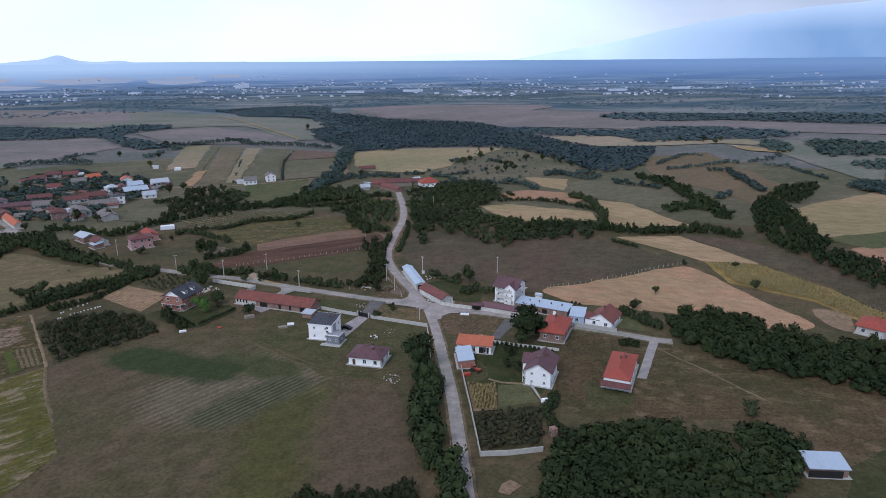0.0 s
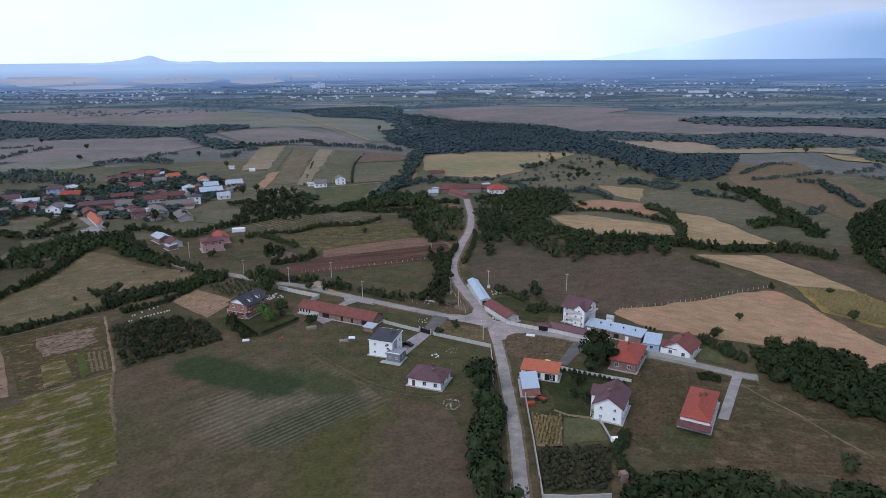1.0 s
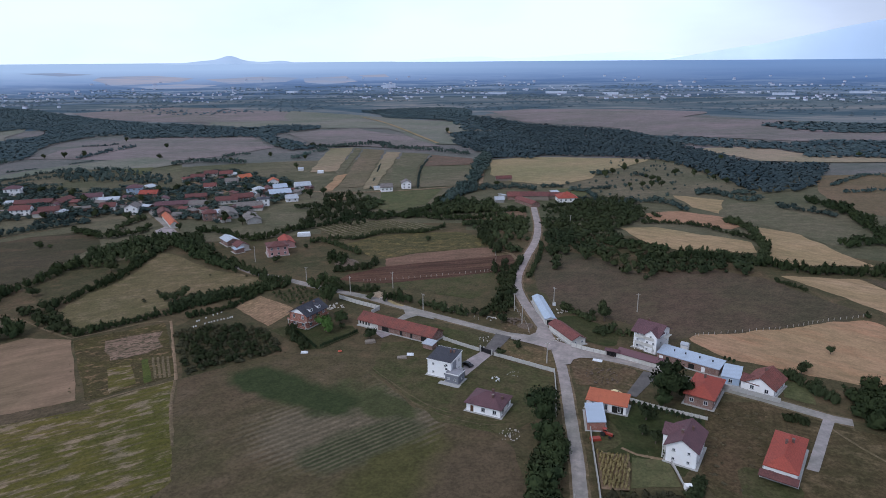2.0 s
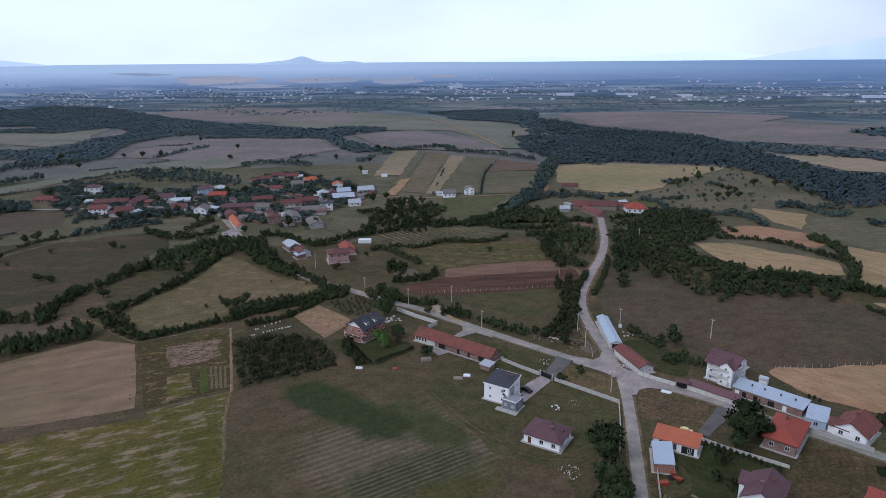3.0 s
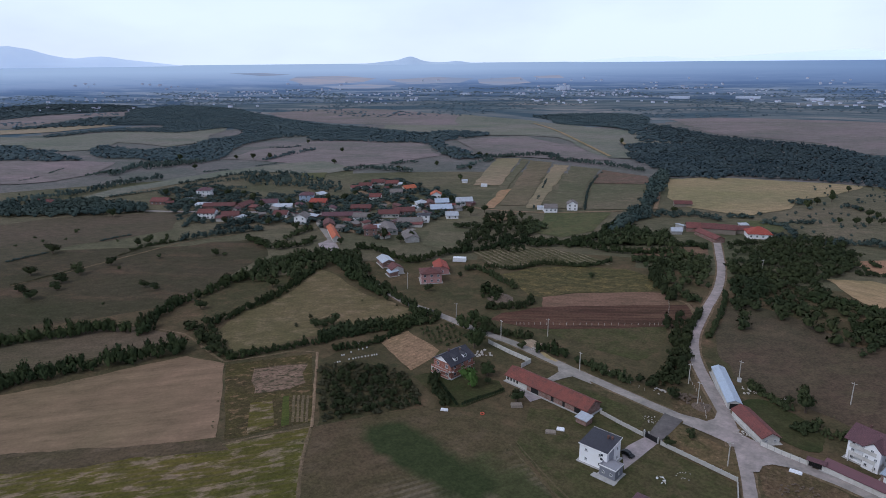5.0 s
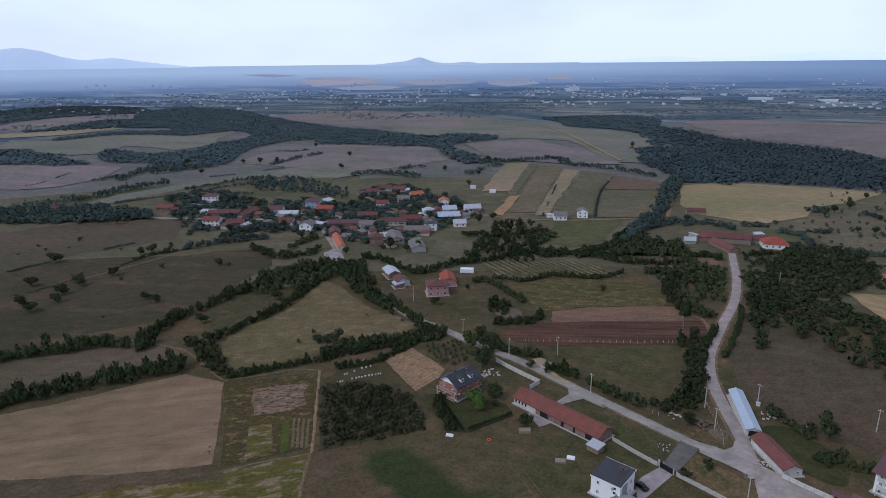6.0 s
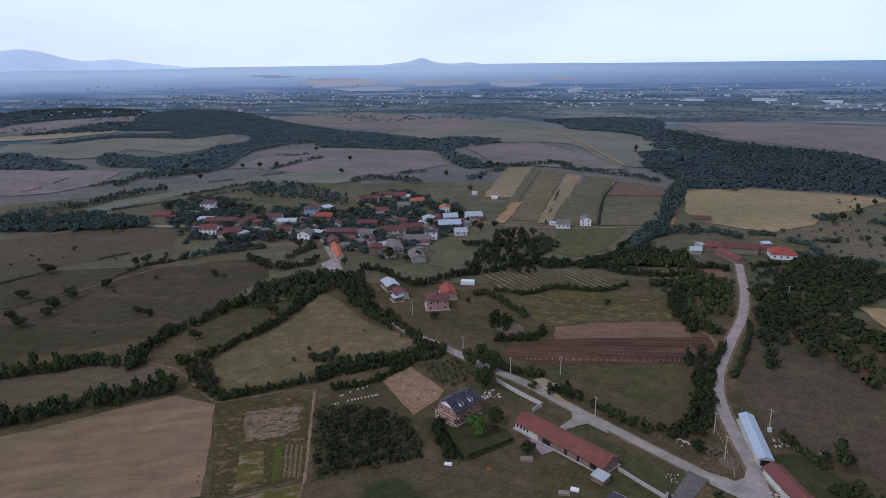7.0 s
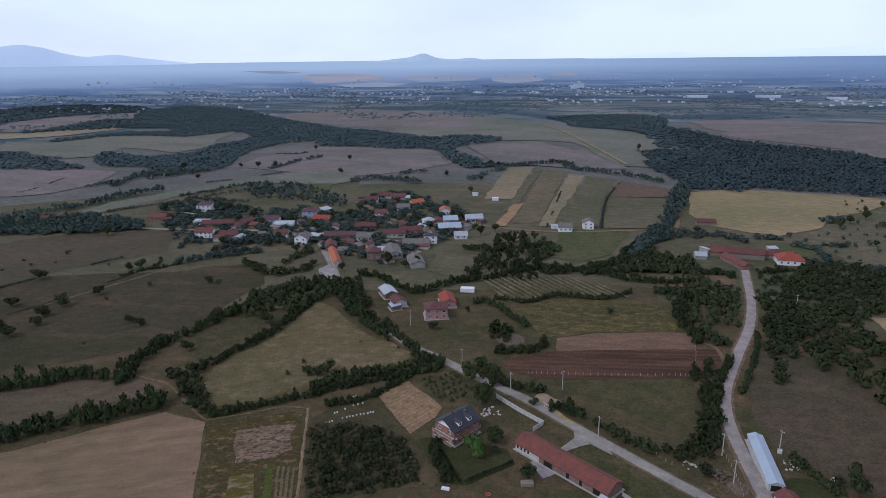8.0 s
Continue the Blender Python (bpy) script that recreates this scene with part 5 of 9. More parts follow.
field("field_narrow_west", "dark tan narrow field", [(-293.5, 181.3), (-287.1, 194.5), (-281.4, 204.7), (-264.0, 223.1), (-256.7, 226.3), (-238.6, 228.3), (-227.6, 225.0), (-231.6, 212.6), (-237.9, 209.9), (-245.2, 198.6), (-251.5, 187.5), (-256.3, 178.2), (-265.7, 168.2)], NARROW_SOIL, 0.06, 1.5)
field("field_slope_west", "large brown-olive pasture", [(-300.0, 196.0), (-345.0, 170.0), (-450.0, 205.0), (-428.0, 282.8), (-347.2, 333.8), (-317.8, 369.0), (-281.8, 340.9), (-266.3, 254.5), (-293.7, 216.3)], land("brown_olive_pasture", (0.066, 0.053, 0.033), (0.050, 0.047, 0.024), (0.098, 0.066, 0.043), 0.012, 20, 2.0), 0.06, 3)
field("field_upper_west", "dim olive pasture", [(-534.3, 289.4), (-511.4, 349.6), (-432.4, 401.3), (-390.7, 356.4), (-417.8, 299.8), (-424.7, 237.5)], land("dim_pasture", (0.093, 0.072, 0.051), (0.076, 0.066, 0.040), None, 0.012, 20, 2.0), 0.08, 2)
# foreground
field("field_mown", "big mown meadow with brown and green bands", [(-132.8, 195.7), (-113.3, 216.3), (-96.3, 226.3), (-71.2, 214.4), (-48.2, 193.3), (-26.8, 188.0), (-15.1, 177.3), (-8.4, 152.3), (-5.5, 122.5), (-9.2, 92.0), (-45.7, 81.3), (-79.5, 81.7), (-96.4, 127.7)], MEADOW_MOWN, 0.05, 1)
field("yard_white_house", "worn grass yard", [(-72.6, 237.9), (-48.6, 246.7), (-33.0, 235.7), (-6.7, 224.9), (-4.8, 202.2), (-17.6, 183.8), (-39.7, 187.3), (-69.4, 215.4)], WORN, 0.06, 1)
field("yard_brick_house", "mown grass yard with a cypress hedge", [(-120.9, 240.0), (-114.1, 248.5), (-90.0, 251.4), (-84.8, 245.3), (-93.6, 228.3), (-98.1, 226.3)], LUSH, 0.07, 0.6)
field("verge_triangle", "rough grass and rubble triangle", [(-27.6, 253.3), (-21.1, 246.5), (-10.3, 242.5), (-6.4, 239.0), (-5.7, 227.2), (-28.6, 235.9), (-32.0, 240.0)], DRY_ROUGH, 0.07, 0.8)
field("verge_north", "grass verge between road and barn", [(-80.8, 260.9), (-68.4, 261.3), (-39.1, 253.2), (-35.3, 248.5), (-37.4, 239.5), (-49.5, 246.3)], WORN, 0.07, 0.8)
field("plot_rubble", "rubble-strewn building plot", [(-0.7, 236.5), (3.4, 240.6), (21.1, 233.1), (17.6, 216.5), (6.2, 218.8), (1.0, 219.9)], RUBBLE_LAND, 0.07, 1, True)
field("yard_orange", "green garden yard", [(5.8, 205.2), (19.1, 209.6), (40.3, 203.6), (37.0, 187.6), (29.7, 173.1), (16.3, 176.8), (7.8, 180.5)], LUSH, 0.07, 1)
field("plot_maize", "small plot of drying maize", [(7.1, 180.5), (16.1, 180.4), (15.3, 164.2), (8.4, 164.3)], DIRT, 0.1, 0.4)
field("plot_vegetables", "bright green vegetable beds", [(16.6, 179.6), (26.4, 180.2), (28.3, 169.1), (15.8, 166.0)], GREEN_CROP, 0.1, 0.6)
field("plot_overgrown", "dark overgrown plot behind a wall", [(8.4, 163.7), (28.9, 167.7), (25.8, 145.2), (9.5, 144.1)], SCRUB_SOIL, 0.1, 0.6)
field("plot_bramble", "brown scrubby plot", [(41.1, 214.0), (58.0, 218.7), (55.9, 195.4), (45.2, 166.2), (34.0, 173.0)], land("brown_scrub_soil", (0.094, 0.062, 0.037), (0.064, 0.050, 0.025), (0.116, 0.077, 0.046), 0.08, speck=0.5), 0.09, 1)
field("plot_sand", "worn patch of orange sandy soil by the road", [(10.5, 126.2), (12.4, 129.9), (16.0, 132.4), (18.5, 130.6), (16.9, 128.1), (14.0, 125.9)], DIRT, 0.09, 3, True)
field("garden_road_barn", "lush garden behind the low road building", [(-8.3, 271.7), (-1.5, 279.4), (6.8, 274.2), (16.2, 265.2), (15.1, 252.7), (6.0, 253.6), (-1.0, 261.3)], LUSH, 0.1, 1.5, True, "garden")
field("yard_far_house", "grey dirt yard beside the red-roofed house", [(149.4, 240.2), (156.5, 238.8), (159.6, 232.8), (151.8, 217.6), (147.0, 220.8), (145.7, 229.6)], DIRT, 0.14, 1.2, True, "yard")
field("yard_blue_shed", "bright grass by a shed", [(99.2, 135.6), (113.3, 142.6), (118.5, 135.3), (108.0, 121.0), (91.6, 123.1)], LUSH, 0.08, 1)
field("gravel_turn", "dirt apron beside the road bend", [(-28.9, 262.3), (-22.6, 275.5), (-16.0, 257.4), (-25.4, 251.0)], RUBBLE_LAND, 0.08, 1)

ribbon("plough_headland", "worn pale headland track beside the ploughed field", [(-62.3, 412.0), (-54.1, 394.8), (-48.4, 378.5), (-44.3, 370.7), (-37.5, 366.1), (-32.0, 352.6)], 1.8, VERGE, 0.2, 0.7, "track")
# roads
R_SOUTH = [(4.6, 111.7), (5.0, 125.9), (3.8, 149.4), (2.3, 173.5), (-0.5, 200.8), (-3.3, 225.3), (-6.5, 243.9)]
R_NORTH = [(-7.6, 244.0), (-12.3, 262.7), (-19.0, 281.0), (-25.9, 301.8), (-29.5, 325.4), (-28.3, 359.9), (-25.8, 395.7), (-27.1, 431.7), (-31.8, 470.4), (-35.3, 496.9)]
R_WEST = [(-12.0, 252.0), (-20.5, 254.2), (-25.7, 254.6), (-34.4, 257.9), (-43.9, 261.9), (-54.1, 266.3), (-64.9, 270.8), (-76.9, 276.1), (-87.6, 281.0), (-98.9, 285.8), (-110.5, 289.0), (-125.9, 294.1), (-143.4, 300.7), (-159.4, 305.3), (-170.7, 310.8), (-183.6, 318.0), (-199.7, 326.5), (-220.6, 340.2), (-241.6, 358.3), (-257.7, 375.0), (-276.4, 393.4), (-306.5, 421.6), (-323.5, 444.4), (-342.8, 455.1)]
R_EAST = [(-7.6, 242.7), (3.5, 242.5), (19.3, 238.4), (32.1, 232.3), (46.5, 226.3), (63.9, 218.5), (77.4, 211.7), (82.1, 210.6)]
ribbon("verge_south", "dusty verge along the road", R_SOUTH, 5.2, VERGE, 0.10, 0.6, "verge")
ribbon("verge_west", "dusty verge along the road", R_WEST, 5.8, VERGE, 0.10, 0.8, "verge")
ribbon("verge_north_road", "dusty verge along the road", R_NORTH, 6.4, VERGE, 0.10, 0.6, "verge")
ribbon("verge_east", "dusty verge along the road", R_EAST, 6.2, VERGE, 0.10, 0.6, "verge")
ribbon("road_south", "narrow worn grey asphalt road", R_SOUTH, 3.7, ROAD, 0.24)
ribbon("road_west", "narrow worn grey asphalt road to the village", R_WEST, 4.3, ROAD, 0.25)
ribbon("road_north", "narrow winding grey asphalt road", R_NORTH, 4.4, ROAD, 0.26)
ribbon("road_east", "narrow grey asphalt lane along walls", R_EAST, 4.2, ROAD, 0.23)
field("junction", "worn asphalt crossroads with wide corners", [(-24.0, 254.9), (-18.2, 254.6), (-15.3, 258.5), (-15.0, 262.9), (-11.2, 264.6), (-9.6, 257.4), (-7.0, 252.2), (-0.6, 248.8), (6.8, 246.4), (13.1, 243.5), (11.6, 239.6), (7.0, 239.4), (2.3, 238.9), (-0.2, 236.8), (-1.0, 233.1), (-5.0, 231.3), (-5.8, 237.5), (-7.1, 242.8), (-9.4, 244.7), (-15.2, 247.3), (-24.4, 250.6)], ROAD, 0.28, 0.0, False, "road")
ribbon("village_street", "pale village street", [(-342.8, 455.1), (-344.1, 446.3), (-375.6, 429.5), (-431.3, 405.9), (-477.4, 389.1), (-529.7, 360.8)], 4.5, ROAD, 0.3)
ribbon("village_lane", "pale village lane", [(-333.9, 451.2), (-313.1, 449.3), (-278.1, 444.0), (-263.0, 451.3), (-231.0, 433.6)], 4, ROAD, 0.3)
ribbon("village_lane_east", "pale lane to the white houses", [(-282.8, 522.6), (-241.4, 520.0), (-201.2, 518.4), (-158.9, 528.8), (-110.0, 557.9)], 2.6, DIRT, 0.3)
ribbon("farm_track", "pale farm track over the plateau", [(-438.5, 1271.5), (-360.0, 1151.4), (-261.4, 974.9), (-188.8, 851.3)], 5, PALE_STUBBLE, 1.3, 0.5, "track")
ribbon("farm_track_wood", "pale track along the wood", [(-210.6, 1015.3), (-172.7, 922.9), (-141.3, 863.1), (-123.9, 850.1)], 5, PALE_STUBBLE, 1.3, 0.5, "track")
ribbon("stream_gap", "pale path down to the hamlet", [(-116.8, 742.3), (-97.2, 646.6), (-87.5, 572.6)], 3.5, DIRT, 0.6, 0.5, "track")
ribbon("field_path", "pale dirt path between the plots", [(-167.3, 241.2), (-157.9, 228.6), (-144.2, 209.8), (-133.1, 194.5)], 1.1, DIRT, 0.16, 0.5, "path")
ribbon("field_path_top", "pale dirt path along the hedge", [(-195.7, 217.1), (-190.4, 222.4), (-183.4, 229.6), (-176.7, 237.6), (-168.3, 241.0)], 1.1, VERGE, 0.17, 0.5, "path")
ribbon("field_path_low", "faint dirt path along the crops", [(-133.1, 194.5), (-144.1, 183.7), (-152.1, 173.9)], 0.8, VERGE, 0.15, 0.5, "path")
ribbon("field_path_south", "pale path along the meadow edge", [(-133.6, 194.3), (-123.1, 177.0), (-110.4, 159.2)], 1.1, VERGE, 0.15, 0.6, "path")
ribbon("grass_track", "faint pale wheel track across the grass", [(-71.2, 214.4), (-55.7, 201.1), (-42.3, 192.3), (-26.8, 188.0), (-16.0, 190.6)], 0.8, FAINT_TRACK, 0.12, 0.5, "track")
ribbon("grass_track_twin", "faint pale wheel track across the grass", [(-69.7, 216.4), (-54.6, 203.3), (-41.8, 194.4), (-27.1, 190.4), (-17.1, 192.6)], 0.7, FAINT_TRACK, 0.12, 0.5, "track")
ribbon("hollow_track", "dirt track through the hedges", [(-196.3, 217.6), (-209.2, 221.8), (-229.5, 229.2), (-239.9, 229.3), (-256.9, 227.3), (-270.1, 224.6)], 1.2, VERGE, 0.14, 0.5, "track")
field("drive_asphalt", "dark asphalt driveway apron", [(-30.5, 256.3), (-24.5, 253.0), (-28.7, 237.0), (-33.4, 238.6)], DARK_ROAD, 0.2, 0.1, False, "driveway")
field("drive_concrete", "pale concrete driveway", [(-33.7, 237.7), (-29.8, 235.0), (-36.2, 217.0), (-38.8, 225.9), (-37.8, 229.9)], CONCRETE_LAND, 0.14, 0.1, False, "driveway")
field("drive_east", "dark asphalt driveway", [(23.9, 232.5), (29.4, 231.8), (20.2, 213.4), (17.0, 214.5)], DARK_ROAD, 0.2, 0.1, False, "driveway")
field("drive_strip", "straight pale concrete strip", [(61.3, 183.3), (64.1, 182.5), (77.1, 210.3), (74.2, 211.3)], CONCRETE_LAND, 0.14, 0.1, False, "driveway")
field("barn_apron", "pale concrete apron before the barn", [(-80.7, 248.1), (-75.7, 252.9), (-69.8, 248.3), (-74.0, 241.8)], CONCRETE_LAND, 0.14, 0.4, False, "paving")
field("road_spur", "asphalt apron flaring towards the barn yard", [(-74.5, 274.1), (-72.0, 268.0), (-66.1, 266.8), (-57.8, 263.9), (-62.5, 269.9)], ROAD, 0.22, 0.0, False, "road")
field("road_spur_end", "end of the asphalt apron by the barn yard", [(-72.0, 268.0), (-74.4, 260.1), (-72.2, 258.8), (-68.8, 263.8), (-66.1, 266.8)], ROAD, 0.23, 0.1, False, "road")
field("village_square", "pale paved yard by the village road", [(-270.6, 374.6), (-270.3, 386.1), (-256.3, 376.1), (-249.3, 358.8), (-260.1, 363.7)], CONCRETE_LAND, 0.3, 0.5, False, "paving")

ribbon("meadow_footpath", "narrow pale footpath across the meadow", [(74.5, 206.5), (79.8, 196.5), (85.5, 188.0), (89.9, 178.5), (96.3, 167.3)], 0.9, VERGE, 0.13, 0.4, "path")
ribbon("garden_path", "narrow concrete garden path", [(25.3, 183.3), (27.6, 176.5), (28.8, 170.8)], 0.6, CONCRETE_LAND, 0.16, 0.1, "path")
ribbon("garden_path_low", "worn earth path beside the maize", [(14.2, 183.7), (18.0, 181.3), (25.3, 180.4)], 1.0, DIRT, 0.17, 0.3, "path")
field("lawn_red_house", "green lawn round the red-roofed house", [(44.5, 179.0), (49.4, 181.2), (57.8, 174.5), (54.9, 169.1), (44.3, 165.1), (41.8, 169.5)], WORN, 0.1, 3, True)
field("garden_gable_house", "green vegetable garden beside the white house", [(68.7, 235.2), (75.9, 234.0), (75.1, 219.4), (66.4, 222.9)], GREEN_CROP, 0.12, 0.8)
field("yard_dirt", "worn brown yard beside the maize", [(5.4, 194.6), (11.5, 197.2), (14.4, 186.2), (7.7, 180.6), (5.3, 183.3)], WORN, 0.12, 1.0, True, "yard")

# ---- woods and hedges ----
FOREST = "broad dark green forest beyond the fields"
grove([(-200.8, 1279.0), (-92.2, 1153.4), (54.1, 1069.4), (100.9, 979.0), (156.1, 816.0), (183.5, 750.3), (243.2, 750.9), (227.8, 692.0), (185.4, 600.7), (141.8, 574.6), (128.6, 610.1), (87.7, 757.9), (35.5, 780.1), (-20.4, 775.7), (-68.5, 768.2), (-103.0, 732.6), (-112.0, 775.0), (-126.0, 786.2), (-174.7, 881.6), (-131.1, 923.8), (-102.9, 963.6), (-102.1, 1025.6), (-176.1, 1111.3)], 5.6, 6, HAZY_LEAVES, FOREST)
grove([(-466.6, 1508.0), (-416.2, 1559.6), (-331.1, 1577.5), (-250.9, 1468.7), (-217.0, 1126.1), (-242.8, 1209.1), (-306.4, 1272.2), (-397.0, 1288.1)], 5.6, 6, HAZY_LEAVES, FOREST)
grove([(-194.1, 972.5), (-171.0, 1009.8), (-99.9, 1028.5), (-48.5, 768.1), (-87.6, 745.7), (-103.3, 727.1), (-103.5, 754.1), (-120.0, 801.5), (-153.2, 870.4), (-182.9, 924.9)], 5.6, 6, HAZY_LEAVES, FOREST)
grove([(58.7, 988.6), (128.2, 992.4), (252.9, 909.4), (281.6, 925.9), (373.9, 914.5), (426.3, 857.9), (445.9, 803.7), (394.8, 792.2), (360.9, 793.9), (292.5, 796.9), (246.3, 806.1), (238.8, 856.8), (170.2, 891.7), (98.1, 951.7)], 8, 6, HAZY_LEAVES, "belt of distant dark forest")
grove([(375.9, 759.5), (394.3, 763.0), (390.3, 716.9), (368.4, 672.6), (360.5, 682.8), (355.5, 709.9)], 6, 6, HAZY_LEAVES, "clump of far dark trees")
grove([(413.5, 736.7), (457.9, 746.5), (487.5, 704.4), (504.3, 666.2), (475.3, 625.9), (445.4, 640.7), (386.9, 644.9), (406.1, 694.6)], 7, 6, HAZY_LEAVES, "belt of distant dark forest")
grove([(384.4, 603.4), (419.3, 616.1), (444.1, 597.3), (421.7, 565.5), (384.3, 577.8)], 6, 5, HAZY_LEAVES, "belt of distant dark trees")
grove([(319.7, 497.2), (343.6, 513.7), (366.6, 487.8), (343.7, 455.7), (321.0, 471.5)], 5, 5, DARK_LEAVES, "belt of dark trees between fields")
grove([(363.6, 1135.7), (509.5, 1252.1), (632.5, 1175.7), (775.1, 1132.7), (824.7, 1090.6), (749.4, 988.3), (694.7, 1012.4), (601.9, 1032.8), (483.4, 1070.9), (364.6, 1051.7)], 11, 7, HAZY_LEAVES, "distant woodland edge")
hedge([(171.1, 546.6), (180.9, 519.7), (183.1, 482.4), (181.5, 449.8), (181.7, 425.7), (181.3, 392.3)], 13, 6.5, 0.0, DARK_LEAVES)
hedge([(149.9, 414.8), (165.5, 424.9), (178.9, 418.7)], 11, 6.5, 0.0, DARK_LEAVES)
hedge([(140.7, 518.7), (157.8, 508.8), (172.8, 495.4)], 9, 5, 0.0, DARK_LEAVES)
hedge([(198.3, 456.6), (208.6, 462.6)], 12, 6, 0.0, DARK_LEAVES)
hedge([(92.3, 565.4), (103.5, 564.2), (114.0, 560.6)], 9, 4.5, 0.0)
hedge([(119.6, 566.3), (135.7, 568.4)], 9, 4.5, 0.0)
grove([(217.7, 434.3), (258.7, 482.5), (290.8, 493.3), (263.7, 447.9), (233.9, 429.9), (225.5, 404.2), (220.6, 374.0), (206.5, 336.1), (205.3, 319.6), (205.8, 301.6), (217.3, 285.9), (191.4, 248.7), (186.5, 279.2), (183.8, 302.2), (179.7, 322.5), (180.6, 347.8), (190.4, 379.4)], 4.6, 6, DARK_LEAVES, "winding belt of dark trees")
hedge([(243.9, 583.5), (257.8, 569.9), (250.4, 528.9), (244.6, 479.7)], 9, 5.5, 0.05, DARK_LEAVES)
hedge([(210.8, 620.5), (238.1, 659.4), (262.9, 687.2), (275.2, 676.6)], 7, 4.5, 0.1, DARK_LEAVES)
hedge([(208.0, 588.1), (253.8, 610.9), (284.2, 630.9), (291.7, 622.7)], 8, 5, 0.1, DARK_LEAVES)
hedge([(302.8, 628.8), (336.6, 646.3), (351.3, 666.4)], 9, 5.5, 0.05, DARK_LEAVES)
hedge([(309.4, 613.5), (318.2, 598.7), (329.0, 604.3)], 8, 5, 0.05, DARK_LEAVES)
hedge([(324.9, 591.3), (323.4, 569.2), (324.3, 531.4)], 5, 3.5, 0.3)
hedge([(90.7, 558.2), (101.2, 575.8), (109.1, 563.2), (124.0, 539.5), (138.5, 555.8)], 8, 4.5, 0.1)
hedge([(28.5, 513.0), (54.9, 524.3), (68.0, 516.1), (74.1, 494.1)], 9, 5.5, 0.0, DARK_LEAVES)
# west woods
grove([(-1502.2, 1174.6), (-1582.1, 1392.6), (-1325.9, 1340.2), (-1068.8, 1191.9), (-876.2, 1115.5), (-722.8, 1057.8), (-579.2, 983.8), (-556.9, 898.4), (-625.1, 920.5), (-706.8, 907.8), (-736.2, 859.4), (-720.0, 780.4), (-676.7, 704.4), (-632.1, 642.1), (-628.0, 611.6), (-668.5, 588.1), (-699.0, 581.9), (-729.8, 595.9), (-774.7, 577.3), (-851.1, 615.6), (-893.9, 663.7), (-804.0, 652.1), (-778.9, 678.1), (-777.2, 720.6), (-819.5, 802.0), (-818.5, 845.4), (-860.5, 917.4), (-946.2, 960.9), (-961.7, 862.9), (-1058.3, 833.1), (-1103.0, 797.9), (-1107.3, 716.5), (-1138.1, 737.2), (-1127.2, 814.5), (-1096.5, 861.8), (-1044.9, 895.1), (-1095.1, 929.7), (-1178.2, 936.0)], 6.2, 6, HAZY_LEAVES, "broad dark forest around far fields")
grove([(-1309.2, 765.7), (-1331.4, 855.3), (-1392.6, 996.2), (-1315.9, 1025.8), (-1115.7, 939.6), (-1150.8, 915.0), (-1214.1, 874.0), (-1270.6, 818.1)], 9, 6, HAZY_LEAVES, "belt of distant dark forest")
grove([(-1054.1, 600.4), (-1014.2, 619.0), (-952.3, 587.9), (-893.4, 592.1), (-839.8, 563.0), (-776.6, 552.2), (-794.2, 527.9), (-847.7, 511.5), (-922.6, 491.4), (-1096.5, 575.1)], 8, 6, HAZY_LEAVES)
grove([(-1842.5, 964.0), (-1778.7, 1068.2), (-1671.3, 1062.7), (-1673.8, 1205.1), (-1596.3, 1217.5), (-1610.2, 1113.6), (-1601.5, 1020.2), (-1556.7, 915.1), (-1525.0, 805.5)], 12, 6, HAZY_LEAVES, "distant belt of woodland")
grove([(-716.6, 1048.9), (-626.8, 1023.8), (-531.1, 974.7), (-484.5, 1023.5), (-412.9, 996.8), (-412.7, 953.9), (-423.9, 919.1), (-432.5, 864.6), (-348.1, 785.4), (-326.5, 766.1), (-344.0, 738.0), (-379.2, 762.9), (-427.4, 822.6), (-470.6, 852.3), (-519.1, 840.2), (-578.4, 854.8), (-634.6, 845.9), (-696.0, 894.5)], 7, 6, HAZY_LEAVES, "dark wood across the slope")
hedge([(-384.4, 772.9), (-326.2, 762.2), (-290.1, 797.0), (-257.0, 824.3), (-240.6, 794.7), (-205.2, 786.4), (-166.5, 781.1), (-131.8, 760.0)], 15, 7, 0.0, DARK_LEAVES)
hedge([(-316.8, 682.9), (-312.0, 730.6), (-307.5, 755.5)], 11, 6, 0.05, DARK_LEAVES)
hedge([(-426.0, 621.5), (-413.5, 643.5), (-385.7, 645.4), (-354.1, 646.3)], 13, 7.5, 0.0, DARK_LEAVES)
hedge([(-401.6, 679.8), (-392.6, 698.1), (-380.0, 703.5)], 11, 6, 0.0, DARK_LEAVES)
hedge([(-568.0, 650.6), (-570.1, 685.1), (-571.1, 753.2)], 11, 6, 0.05, DARK_LEAVES)
hedge([(-664.4, 756.1), (-626.9, 760.8), (-618.4, 780.7)], 7, 4, 0.2)
hedge([(-572.0, 556.4), (-555.3, 585.2), (-537.0, 637.9)], 5, 3, 0.3)
hedge([(-644.4, 496.5), (-673.5, 552.7), (-660.2, 580.8), (-625.1, 610.3)], 16, 8, 0.0, DARK_LEAVES)
hedge([(-649.0, 541.4), (-644.1, 567.7), (-632.6, 594.0)], 18, 9, 0.0, DARK_LEAVES)
hedge([(-666.7, 480.8), (-663.0, 489.8), (-670.3, 514.8)], 8, 5, 0.1, DARK_LEAVES)
hedge([(-702.7, 414.7), (-701.7, 447.3), (-731.8, 495.8), (-756.2, 538.5)], 3, 2.5, 0.4)
hedge([(-584.3, 409.3), (-585.2, 434.3), (-588.7, 457.1), (-589.6, 489.0), (-580.8, 509.0)], 15, 8, 0.0, DARK_LEAVES)
hedge([(-595.4, 357.6), (-594.3, 385.0), (-588.6, 412.0)], 15, 8, 0.0, DARK_LEAVES)
